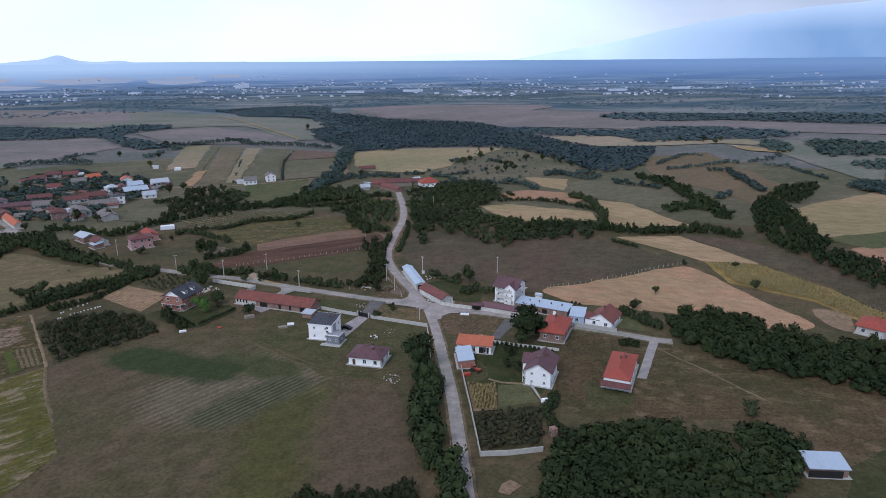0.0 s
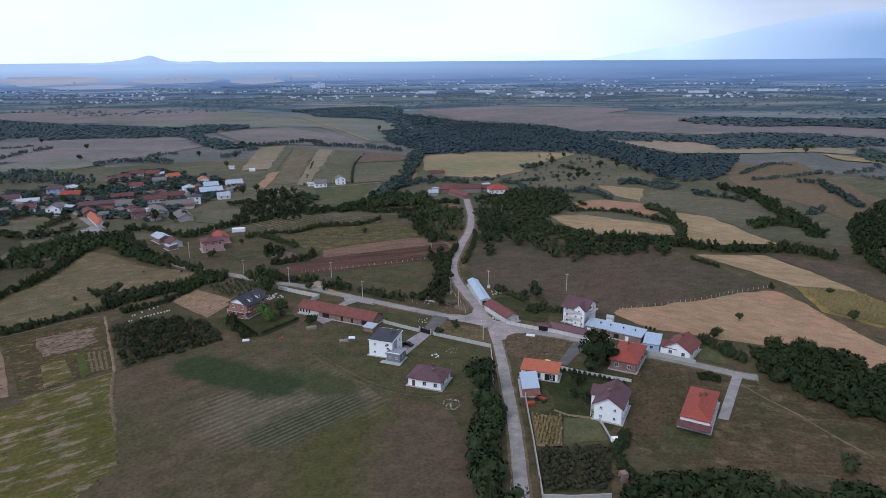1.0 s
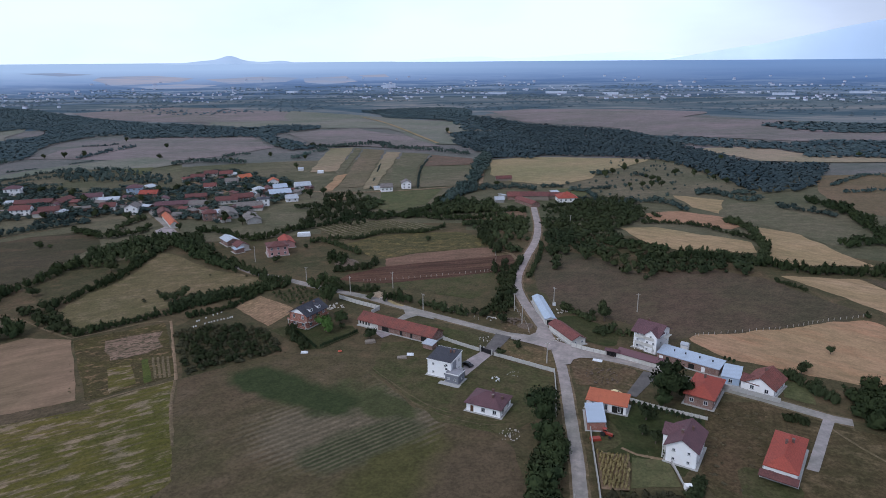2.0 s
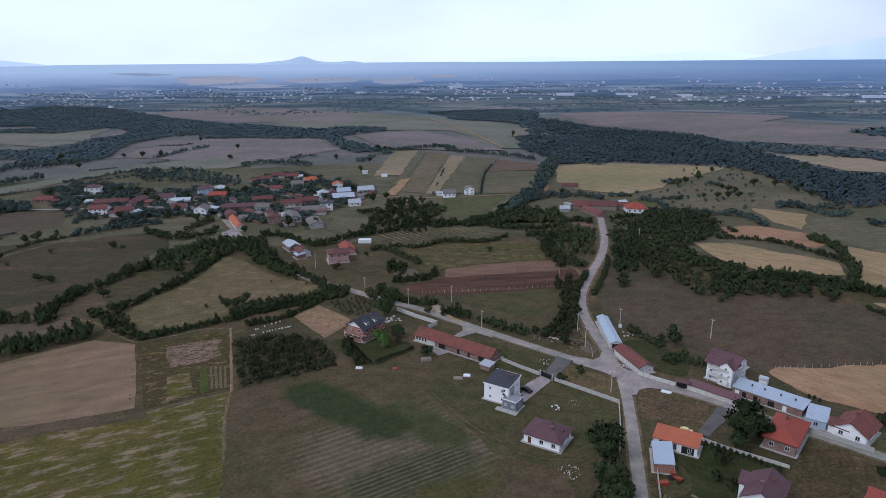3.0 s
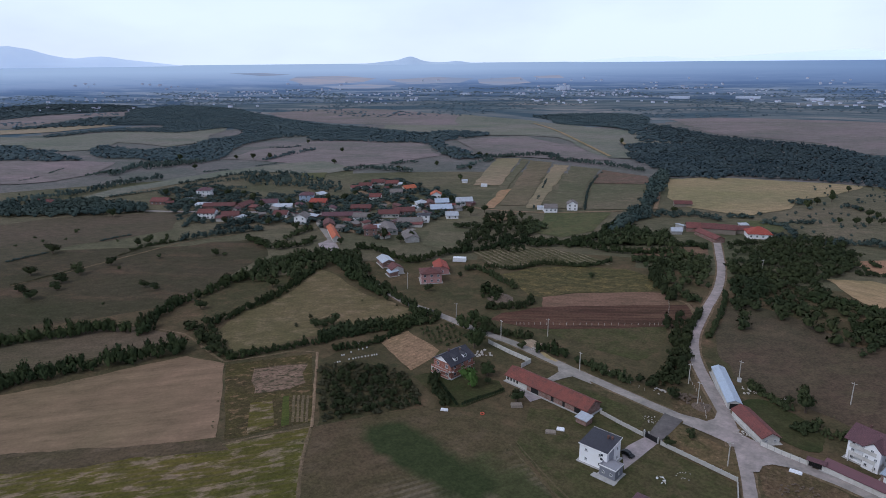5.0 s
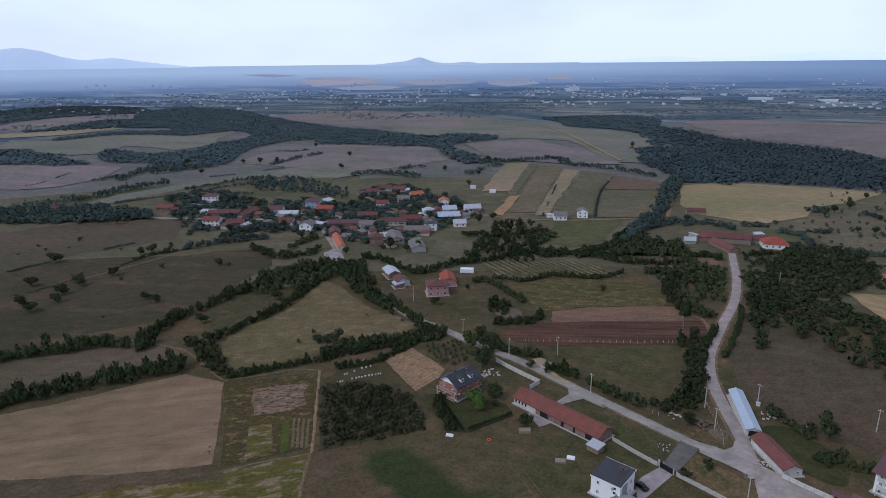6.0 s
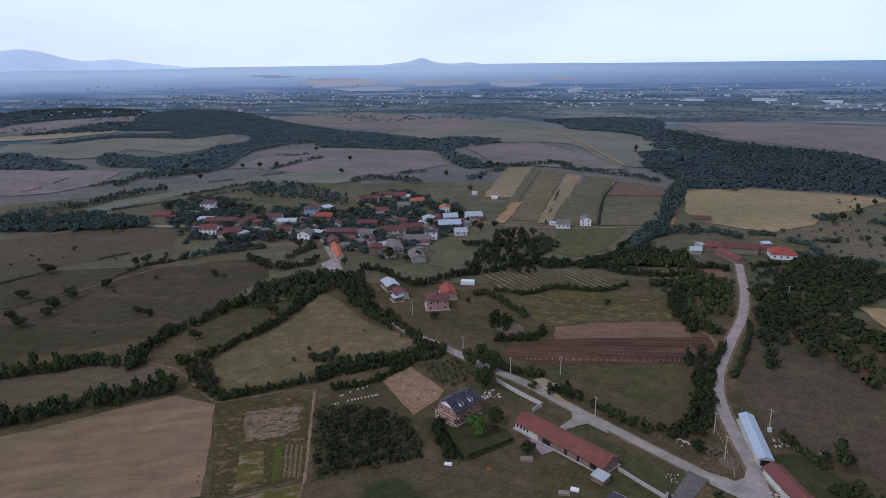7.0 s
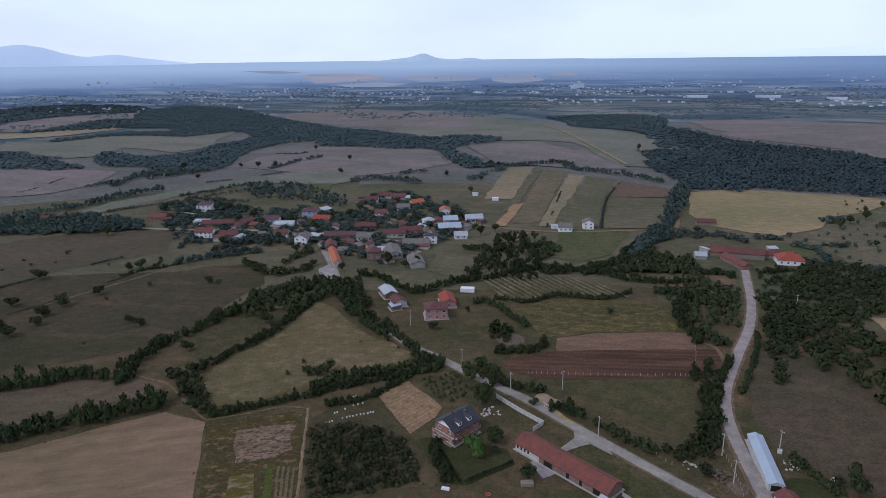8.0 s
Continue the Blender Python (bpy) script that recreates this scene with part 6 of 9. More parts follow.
grove([(-603.4, 344.6), (-569.2, 370.9), (-546.1, 395.6), (-513.5, 404.4), (-476.3, 404.5), (-455.0, 388.4), (-492.4, 365.5), (-564.6, 325.1)], 5, 6.5, DARK_LEAVES, "dark wood on the slope")
hedge([(-543.6, 419.8), (-536.4, 442.8), (-523.5, 464.1)], 6, 4, 0.1, DARK_LEAVES)
hedge([(-540.3, 494.8), (-528.5, 520.8), (-523.7, 554.2), (-513.5, 568.4)], 8, 5, 0.0, DARK_LEAVES)
grove([(-513.7, 560.7), (-490.8, 586.9), (-444.5, 577.3), (-380.3, 550.4), (-361.1, 518.1), (-422.3, 526.1), (-464.6, 518.4)], 5, 6, DARK_LEAVES, "dark wood behind the village", fill=0.7)
hedge([(-527.5, 492.1), (-481.8, 498.9), (-458.0, 504.1)], 6, 4, 0.1)
hedge([(-459.7, 468.0), (-446.6, 478.8), (-427.9, 468.3)], 6, 5, 0.1)
# hedges round the western pastures
hedge([(-264.9, 142.9), (-259.2, 154.6), (-254.7, 163.9), (-246.2, 180.1), (-234.2, 195.8), (-219.1, 217.8)], 10, 8.5, 0, DARK_LEAVES)
hedge([(-312.5, 164.7), (-302.6, 176.8), (-295.0, 186.2), (-280.9, 202.3), (-265.6, 218.8), (-247.8, 223.3)], 9, 7.5, 0, DARK_LEAVES)
grove([(-260.3, 228.0), (-259.0, 235.8), (-248.7, 232.2), (-246.1, 226.2), (-252.3, 224.1)], 3.4, 5.5, LEAVES, "clump of bushes where hedges meet")
hedge([(-258.0, 234.9), (-262.9, 248.8), (-263.7, 257.2), (-265.0, 274.9), (-264.6, 292.8), (-259.9, 308.2), (-256.2, 325.9), (-254.5, 343.0), (-254.4, 358.2)], 8, 6.5, 0, DARK_LEAVES)
hedge([(-228.9, 241.6), (-228.5, 258.6), (-227.3, 282.1), (-232.0, 307.5), (-238.2, 333.0), (-245.5, 354.9)], 6, 4.5, 0, DARK_LEAVES)
grove([(-237.7, 235.0), (-229.9, 241.2), (-212.2, 232.0), (-197.0, 224.3), (-195.4, 218.0), (-204.9, 221.2), (-222.3, 226.8)], 3.6, 4.2, LEAVES, "tangle of bushes along a dirt track")
hedge([(-194.5, 218.6), (-190.0, 227.6), (-183.1, 235.2), (-175.2, 245.5), (-171.5, 251.3)], 5, 4, 0, DARK_LEAVES)
hedge([(-170.7, 250.3), (-166.0, 258.7), (-150.9, 277.0), (-137.5, 294.1)], 4, 3.2, 0, DARK_LEAVES)
hedge([(-173.5, 253.8), (-172.7, 263.7), (-163.5, 270.6)], 8, 4.5, 0.05)
hedge([(-158.7, 366.9), (-149.1, 369.7), (-134.9, 359.7), (-120.9, 349.4)], 5, 4, 0.05, LEAVES)
grove([(-129.8, 325.3), (-135.9, 340.2), (-132.6, 346.8), (-126.9, 344.7), (-122.7, 331.1)], 3.2, 4.5, DARK_LEAVES, "clump of dark bushes in pasture")
hedge([(-124.0, 317.4), (-115.6, 320.2), (-108.5, 326.6), (-106.9, 336.1)], 6, 4.5, 0, LEAVES)
grove([(-499.6, 1435.7), (-343.3, 1310.5), (-227.9, 1181.2), (-183.0, 1038.8), (-97.9, 1101.8), (-154.5, 1254.3), (-264.6, 1376.1), (-409.7, 1518.6)], 11, 6, HAZY_LEAVES, "distant woodland edge", fill=0.9)
grove([(275.9, 1141.8), (375.1, 1030.1), (620.7, 1153.8), (726.8, 969.7), (825.0, 1104.6), (680.6, 1267.7), (460.4, 1267.6)], 12, 6, HAZY_LEAVES, "distant belt of woodland")
grove([(-1924.3, 949.0), (-2023.9, 1277.1), (-1712.1, 1339.8), (-1537.5, 1189.7), (-1713.9, 1028.8), (-1736.7, 860.4)], 12, 6, HAZY_LEAVES, "distant belt of woodland")
grove([(-13.0, 462.9), (7.9, 520.4), (40.0, 513.6), (40.1, 460.5), (24.1, 431.8), (24.2, 400.9), (46.9, 377.3), (73.1, 370.7), (91.6, 363.2), (88.6, 347.8), (46.5, 346.8), (31.0, 333.2), (11.9, 358.1), (-6.2, 366.7), (-18.2, 372.6)], 4.9, 5.0, LEAVES, "thick wood along the winding road", fill=0.8)
grove([(-72.4, 430.8), (-55.2, 454.1), (-37.3, 455.5), (-30.6, 420.6), (-30.7, 377.9), (-33.1, 364.7), (-45.2, 376.2), (-53.4, 394.9), (-63.2, 408.7)], 4.4, 4.5, LEAVES, "overgrown wood beside the road", fill=0.62)
grove([(-42.6, 332.6), (-38.3, 347.7), (-33.3, 339.1), (-29.4, 308.3), (-26.9, 292.8), (-28.3, 276.2), (-36.6, 269.6), (-46.0, 269.6), (-39.9, 278.2), (-34.5, 285.7), (-36.4, 304.7)], 3.6, 4.5, LEAVES, "thick bushes inside the road bend")
hedge([(-115.4, 294.0), (-107.0, 292.7), (-99.1, 292.0), (-92.0, 292.7)], 5, 4.5, 0)
hedge([(-85.5, 283.9), (-78.5, 282.3), (-73.5, 283.4)], 8, 6, 0, DARK_LEAVES)
hedge([(-69.3, 281.0), (-60.6, 276.5), (-52.6, 273.0), (-45.3, 271.7)], 5, 4, 0)
grove([(-128.5, 295.2), (-125.3, 304.9), (-118.8, 304.1), (-113.5, 294.5), (-117.5, 288.1), (-123.6, 288.7)], 3.6, 5.5, DARK_LEAVES, "dark trees beside the village road")
hedge([(-182.8, 319.0), (-165.8, 307.7), (-153.6, 300.3), (-138.3, 296.7)], 5, 4.5, 0.05, LEAVES)
hedge([(-246.2, 360.4), (-228.5, 343.4), (-208.2, 327.6), (-191.9, 317.1), (-177.8, 311.3)], 9, 6, 0, DARK_LEAVES)
hedge([(-240.0, 363.4), (-220.3, 347.4), (-205.2, 334.0)], 8, 5.5, 0, LEAVES)
grove([(-197.7, 468.4), (-188.8, 499.4), (-168.9, 499.7), (-139.3, 423.4), (-148.3, 409.1), (-164.0, 411.3), (-182.6, 402.2), (-183.5, 428.6)], 4.2, 6, LEAVES, "thick trees below the village", fill=0.6)
grove([(-167.1, 500.6), (-148.6, 483.6), (-151.3, 451.4), (-165.3, 483.9)], 4.2, 4, LEAVES, "rows of orchard trees on the slope")
grove([(-108.5, 465.1), (-101.5, 498.3), (-78.5, 494.1), (-60.2, 488.5), (-56.9, 463.7), (-79.9, 462.7), (-96.9, 446.7)], 4.6, 6, LEAVES)
grove([(-112.7, 759.5), (-104.0, 756.8), (-94.6, 642.8), (-89.2, 556.4), (-101.7, 482.8), (-104.5, 530.6), (-99.8, 592.6), (-112.2, 690.8)], 5, 7, LEAVES, "line of trees along the stream")
hedge([(-362.1, 341.4), (-356.7, 349.9), (-351.6, 360.0), (-342.8, 372.1), (-331.1, 387.5)], 9, 5.5, 0.0, DARK_LEAVES)
hedge([(-362.2, 372.5), (-355.7, 396.1), (-347.5, 411.0)], 9, 5, 0.05)
hedge([(-319.9, 364.9), (-300.3, 354.6), (-286.3, 354.8), (-279.8, 363.3), (-278.1, 379.4)], 9, 5.5, 0.0, DARK_LEAVES)
hedge([(-296.8, 373.2), (-299.7, 386.8), (-298.4, 403.3)], 8, 5, 0.05)
hedge([(-378.9, 345.3), (-367.6, 331.5), (-369.5, 320.8)], 3, 2.5, 0.2)
hedge([(-369.8, 309.9), (-370.7, 318.9), (-368.9, 323.8)], 4, 2.5, 0.2)
hedge([(-367.1, 327.5), (-360.8, 334.8)], 5, 3, 0.1)
hedge([(-411.2, 381.0), (-406.0, 391.0), (-388.9, 368.2)], 5, 4, 0.1)
grove([(-274.6, 311.0), (-269.6, 337.7), (-258.4, 355.1), (-244.7, 359.4), (-231.8, 332.1), (-236.9, 309.9), (-255.1, 291.6)], 3.9, 5.5, LEAVES, "thick bushes below the village", fill=0.7)
grove([(-241.4, 355.0), (-232.4, 365.4), (-206.8, 334.4), (-174.4, 306.7), (-160.1, 298.9), (-170.7, 301.0), (-199.7, 319.2), (-216.5, 329.6)], 3.9, 5.5, LEAVES, "bushes along the village road")
grove([(82.8, 226.0), (94.5, 234.5), (108.7, 231.2), (123.5, 209.3), (136.5, 204.2), (150.5, 199.2), (159.7, 178.4), (146.5, 161.5), (129.9, 168.3), (121.7, 179.2), (101.9, 185.3), (88.0, 200.5)], 4.3, 5.6, DARK_LEAVES, "dense dark wood between meadow and fields", squat=0.76)
grove([(23.3, 131.8), (31.6, 147.5), (46.4, 152.7), (65.1, 149.6), (75.3, 145.4), (84.3, 152.1), (94.2, 145.1), (92.8, 140.1), (77.5, 126.7), (63.2, 120.9), (43.2, 102.6), (18.7, 101.4), (17.5, 117.8)], 4.0, 4.6, DARK_LEAVES, "dense dark grove in a hollow", squat=0.8)

grove([(-29.6, 470.4), (-21.1, 484.7), (-8.5, 493.4), (24.5, 494.1), (49.4, 494.9), (52.9, 469.8), (22.2, 434.9), (5.2, 416.3), (-4.8, 373.0), (-11.1, 338.2), (-18.2, 380.7), (-24.3, 438.4)], 4.9, 4.6, LEAVES, "thick wood below the hamlet", fill=0.6)
hedge([(32.0, 363.1), (60.4, 375.7), (93.1, 369.0), (120.6, 360.0), (151.4, 362.8), (168.6, 349.4)], 9, 6.5, material=DARK_LEAVES)
hedge([(58.3, 384.4), (78.3, 379.3), (93.8, 371.7), (104.5, 409.1), (104.3, 450.7), (95.0, 465.4)], 7, 6)
hedge([(39.6, 453.6), (72.1, 452.1), (95.6, 428.4), (104.6, 417.5)], 5, 4)
hedge([(94.9, 343.4), (103.2, 333.8), (111.9, 322.6), (120.1, 300.4)], 3, 2.6, 0.35)
hedge([(-175.8, 253.2), (-163.7, 268.0), (-155.3, 281.5), (-142.1, 288.2)], 7, 5, 0.1)
hedge([(-155.8, 299.2), (-146.9, 294.1), (-138.0, 288.3)], 4, 3, 0.1)
hedge([(-241.8, 378.5), (-222.8, 375.2), (-193.7, 366.4), (-183.3, 388.6), (-168.4, 404.4), (-144.0, 436.7), (-109.8, 443.1), (-91.8, 439.5), (-69.9, 444.3), (-38.6, 471.7)], 6, 5, 0.1, DARK_LEAVES)
hedge([(-155.7, 376.6), (-133.5, 380.3), (-122.7, 396.0), (-98.8, 402.6), (-87.1, 419.0)], 4, 3.5, 0.25)
hedge([(-140.8, 427.9), (-121.8, 447.6), (-106.4, 471.6), (-106.0, 502.0)], 8, 6, 0.1, DARK_LEAVES)
hedge([(-207.9, 452.8), (-190.2, 461.4), (-160.9, 483.7)], 8, 5, 0.1)
hedge([(-44.1, 367.5), (-56.7, 392.2), (-58.2, 420.8), (-45.3, 446.1)], 8, 6, 0.15)
hedge([(-30.5, 355.8), (-32.0, 331.5), (-31.0, 304.8), (-28.8, 282.7)], 4, 4, 0.1)
hedge([(-23.8, 326.9), (-21.1, 362.4), (-21.9, 390.4)], 3, 3.5, 0.1)
hedge([(-4.3, 184.5), (-6.7, 163.6), (-2.5, 143.8), (0.3, 132.0), (1.5, 119.9)], 11, 7.5, 0, DARK_LEAVES, "dense row of dark trees along the road", 0.9, 3.6)
hedge([(-7.0, 173.5), (-7.8, 157.6), (-4.6, 141.4)], 6, 6, 0, LEAVES, radius=3.0)
hedge([(-7.5, 125.8), (-24.2, 123.7), (-33.7, 120.3), (-39.6, 110.0)], 7, 5, 0, LEAVES)
hedge([(39.9, 191.6), (34.5, 176.3), (30.5, 163.0), (30.1, 151.2)], 4.5, 2.8, 0.42)
hedge([(-6.8, 289.3), (-1.6, 283.1), (4.1, 277.4), (6.8, 274.2)], 4, 3, 0.15)
hedge([(6.8, 262.5), (11.1, 261.6), (15.0, 268.6)], 6, 4, 0.05)
hedge([(16.1, 264.0), (20.2, 263.1), (24.6, 267.8)], 4, 3, 0.2)
hedge([(50.1, 213.3), (59.3, 209.1), (68.7, 207.0)], 4, 3.5, 0.1)
hedge([(70.8, 237.0), (77.3, 228.7), (81.4, 221.4)], 5, 4.5, 0.25)
hedge([(-112.2, 244.9), (-110.9, 237.6), (-99.2, 226.2)], 4.5, 4, 0.0)
hedge([(-169.8, 273.3), (-155.9, 275.8), (-146.1, 295.7), (-149.6, 261.0), (-162.2, 245.5)], 4, 3.5, 0.1, DARK_LEAVES)

grove([(-48.3, 583.6), (-6.7, 588.6), (11.9, 616.5), (41.5, 679.1), (63.1, 711.0), (90.5, 705.6), (67.5, 536.8), (25.6, 526.7), (7.6, 573.0), (-31.1, 556.0)], 6, 3.2, DARK_LEAVES, "round shrubs dotted over dry grass", "shrubs", "bushes", 1.0, 0.07, 0.3)
grove([(24.5, 738.9), (147.5, 769.2), (141.2, 593.8), (108.0, 557.3), (49.1, 566.2), (9.2, 600.0)], 6.5, 3.2, DARK_LEAVES, "round shrubs dotted over dry grass", "shrubs", "bushes", 1.0, 0.09, 0.3)
grove([(-459.4, 280.3), (-442.9, 338.5), (-403.4, 366.8), (-317.4, 348.4), (-276.5, 273.3), (-304.2, 228.1), (-333.3, 213.4)], 8, 2.6, LEAVES, "small bushes scattered over pasture", "shrubs", "bushes", 1.0, 0.035, 0.22)
grove([(-218.7, 244.8), (-217.7, 271.6), (-224.2, 312.5), (-191.7, 307.4), (-161.0, 300.2), (-156.1, 282.6), (-180.1, 258.3)], 6, 1.6, DRY_LEAVES, "low weeds and shrubs in pasture", "shrubs", "bushes", 1.0, 0.06, 0.2)
hedge([(-418.8, 259.0), (-416.7, 277.6), (-413.5, 301.0), (-408.8, 325.7), (-402.2, 347.1)], 1.5, 1.6, 0.35)
hedge([(-371.1, 233.7), (-367.6, 252.3), (-367.3, 278.3), (-367.9, 312.4), (-359.8, 344.8)], 1.2, 1.2, 0.42, DRY_LEAVES)
hedge([(-516.2, 478.9), (-506.2, 519.1), (-485.9, 553.3), (-422.6, 540.0), (-380.7, 538.5)], 8, 5, 0.1, DARK_LEAVES)
hedge([(-226.6, 738.0), (-203.3, 640.2), (-177.7, 536.9)], 2, 2, 0.4)
hedge([(-169.6, 730.5), (-160.4, 646.2), (-138.5, 549.5)], 2, 2, 0.4)
hedge([(-99.6, 458.4), (-79.8, 462.9), (-57.8, 471.1), (-38.9, 475.2)], 6, 4.5, 0.0)
hedge([(-75.7, 424.6), (-58.0, 428.0), (-42.5, 420.5), (-35.7, 439.0)], 9, 5, 0.05)
hedge([(-73.3, 551.5), (-62.4, 562.8), (-48.0, 561.3), (-37.5, 554.3)], 9, 5, 0.0, DARK_LEAVES)
hedge([(-108.4, 491.3), (-98.9, 521.5), (-86.8, 545.1), (-75.3, 565.3)], 11, 5, 0.0, DARK_LEAVES)
hedge([(-121.6, 439.9), (-99.9, 456.2), (-73.4, 468.9), (-44.4, 473.8)], 9, 4.5, 0.0, DARK_LEAVES)
hedge([(-27.0, 487.9), (-14.1, 497.0), (2.2, 501.8), (15.0, 499.2)], 7, 4, 0.0)
hedge([(-9.3, 559.9), (5.4, 552.1), (10.6, 530.6)], 8, 4, 0.05)
hedge([(11.6, 643.4), (20.2, 658.0), (26.3, 653.2)], 12, 4, 0.0)
hedge([(-30.5, 565.4), (-23.4, 576.9), (-17.3, 571.6)], 10, 4, 0.0)
hedge([(48.0, 646.7), (53.7, 644.8), (60.8, 639.0)], 10, 4, 0.0)
hedge([(9.1, 568.5), (23.6, 571.6)], 8, 4, 0.05)
hedge([(15.7, 400.5), (27.6, 395.9), (38.9, 391.6), (49.8, 389.1)], 11, 5, 0.0, DARK_LEAVES)
hedge([(-12.9, 531.6), (0.3, 523.5), (15.9, 520.1), (45.7, 529.4)], 7, 4, 0.05)
ribbon("pasture_path", "faint pale path across the pasture", [(-370.6, 233.2), (-365.1, 266.5), (-361.2, 299.4), (-355.3, 340.8), (-338.5, 369.1)], 1.6, VERGE, 0.2, 0.6, "path")
WEED_LEAVES = leafage("dry_weeds", (0.12, 0.095, 0.058), (0.10, 0.09, 0.05), (0.16, 0.13, 0.08))
grove([(-154.3, 227.8), (-147.6, 234.4), (-136.8, 240.0), (-127.2, 239.8), (-112.1, 227.9), (-107.8, 223.1), (-114.4, 216.5), (-126.2, 206.5), (-131.7, 199.3)], 2.7, 3.0, LEAVES, "overgrown orchard of small dark trees", "orchard", "orchard", 0.95, 0.72, 0.6)
SCRUB_LEAVES = leafage("grey_green_scrub", (0.048, 0.050, 0.028), (0.060, 0.058, 0.034), (0.085, 0.080, 0.050))
grove([(-158.6, 231.6), (-150.7, 238.6), (-138.9, 243.0), (-123.7, 239.7), (-106.8, 224.2), (-113.8, 215.6), (-125.4, 205.4), (-131.3, 198.1)], 1.9, 1.5, SCRUB_LEAVES, "dry undergrowth between orchard trees", "undergrowth", "bushes", 0.9, 0.85, 0.6)
rows_of("garden_trees", "rows of small garden trees", [(-141.4, 278.8), (-133.3, 294.3), (-114.4, 278.5), (-123.2, 266.1)], 70, 4.0, 2.6, 1.0, 2.0, LEAVES, MID_BUSH, "orchard")
rows_of("maize", "rows of drying maize plants", [(7.4, 179.8), (15.9, 179.7), (15.2, 164.8), (8.8, 164.9)], 80, 1.0, 0.6, 0.5, 1.6, MAIZE, WOOD_TOP, "maize")
rows_of("maize_field", "strip of tall yellowing maize", [(133.5, 300.8), (153.3, 296.5), (165.9, 265.3), (176.6, 215.0), (166.4, 212.2), (155.0, 250.2), (132.2, 273.8)], -45, 1.5, 1.0, 0.6, 2.0, MAIZE, WOOD_TOP, "maize")
rows_of("vineyard_rows", "rows of vines", [(-170.1, 404.6), (-158.5, 414.9), (-127.6, 428.0), (-106.5, 425.2), (-88.0, 415.0), (-101.1, 405.5), (-118.2, 399.0), (-133.2, 386.6), (-142.9, 377.9), (-151.8, 386.1)], -35.3, 3.69, 1.2, 0.55, 1.0, VINE, WOOD_TOP, "vines")
rows_of("overgrown_bushes", "leafless brown bushes behind a wall", [(9.0, 162.1), (27.8, 165.8), (25.4, 146.4), (10.0, 145.1)], 30, 2.0, 1.9, 1.35, 2.2, SCRUB_LEAVES, MID_BUSH, "bushes", 0.9)
rows_of("weeds", "dry weeds and brambles", [(41.7, 211.5), (56.6, 216.1), (54.9, 195.4), (44.7, 167.8), (34.9, 173.6)], 30, 3.5, 3.0, 1.0, 0.6, WEED_LEAVES, FAR_BUSH, "bushes", 0.45)

# grass tufts and weeds along the borders of plots
TUFT = [crown(90 + k, 1, 22, 0.4) for k in range(4)]
TUFT_LEAVES = leafage("border_grass", (0.120, 0.105, 0.055), (0.095, 0.090, 0.045), (0.17, 0.14, 0.085))
tufts = []
for ring in BORDERS:
    for a, b in zip(ring, ring[1:] + ring[:1]):
        for _ in range(int((b - a).length / 1.6 + random.random())):
            p = a.lerp(b, random.random())
            if noise.noise((p.x * 0.08, p.y * 0.08, 2.0)) > -0.15 and math.hypot(p.x, p.y - 120) < 260:
                tufts.append((p.x + random.gauss(0, 1.3), p.y + random.gauss(0, 1.3), random.uniform(0.2, 0.6), random.uniform(0.12, 0.35)))
stuff("grass_tufts", "tufts of rough grass and weeds along field borders", tufts, TUFT, TUFT_LEAVES, "grass")
for pts, label in (([(23.3, 131.8), (31.6, 147.5), (46.4, 152.7), (65.1, 149.6), (75.3, 145.4), (84.3, 152.1), (94.2, 145.1), (92.8, 140.1), (77.5, 126.7), (63.2, 120.9), (43.2, 102.6), (18.7, 101.4), (17.5, 117.8)], "low bushes under the dense grove"), ([(88.0, 222.0), (94.5, 230.5), (108.7, 227.2), (123.5, 206.3), (136.5, 200.2), (150.5, 195.2), (155.7, 178.4), (146.5, 165.5), (129.9, 171.3), (121.7, 182.2), (101.9, 188.3), (92.0, 200.5)], "low bushes under the dark wood")):
    grove(pts, 3.1, 3.4, DARK_LEAVES, label, "understorey", "bushes", 0.8, 0.9, 0.8, FAR_BUSH)
# trees that stand alone
for kind, scale, spot in (
        ("dark", 1.35, [(-8.2, 190.4)]), ("dark", 0.75, [(-2.8, 177.1)]), ("dark", 1.5, [(30.8, 215.2)]), ("dark", 0.9, [(35.3, 216.6)]), ("dark", 0.7, [(28.2, 209.4)]),
        ("fresh", 1.0, [(-98.0, 243.6)]), ("dark", 0.72, [(-95.8, 253.6)]), ("dark", 1.0, [(-110.2, 273.5)]), ("dark", 0.6, [(-111.9, 288.5)]),
        ("broad", 0.9, [(10.8, 285.1)]), ("broad", 0.7, [(76.5, 240.7)]), ("broad", 0.7, [(78.6, 243.8)]), ("broad", 0.55, [(91.9, 260.0)]),
        ("broad", 1.25, [(11.7, 276.4)]), ("small", 1.1, [(-3.6, 284.2)]), ("small", 1.0, [(6.3, 278.4)]), ("small", 1.2, [(-30.0, 266.8)]), ("broad", 0.8, [(135.9, 262.4)]), ("broad", 0.6, [(141.3, 294.2)]),
        ("small", 1.3, [(-78.6, 239.6)]), ("small", 0.9, [(20.4, 191.9)]), ("broad", 0.7, [(23.7, 187.8)]), ("small", 1.2, [(22.2, 200.4)]),
        ("small", 1.1, [(29.3, 182.0)]), ("broad", 0.6, [(32.1, 183.1)]), ("small", 1.2, [(87.3, 160.8)])):
    plant(kind, *spot[0], scale)
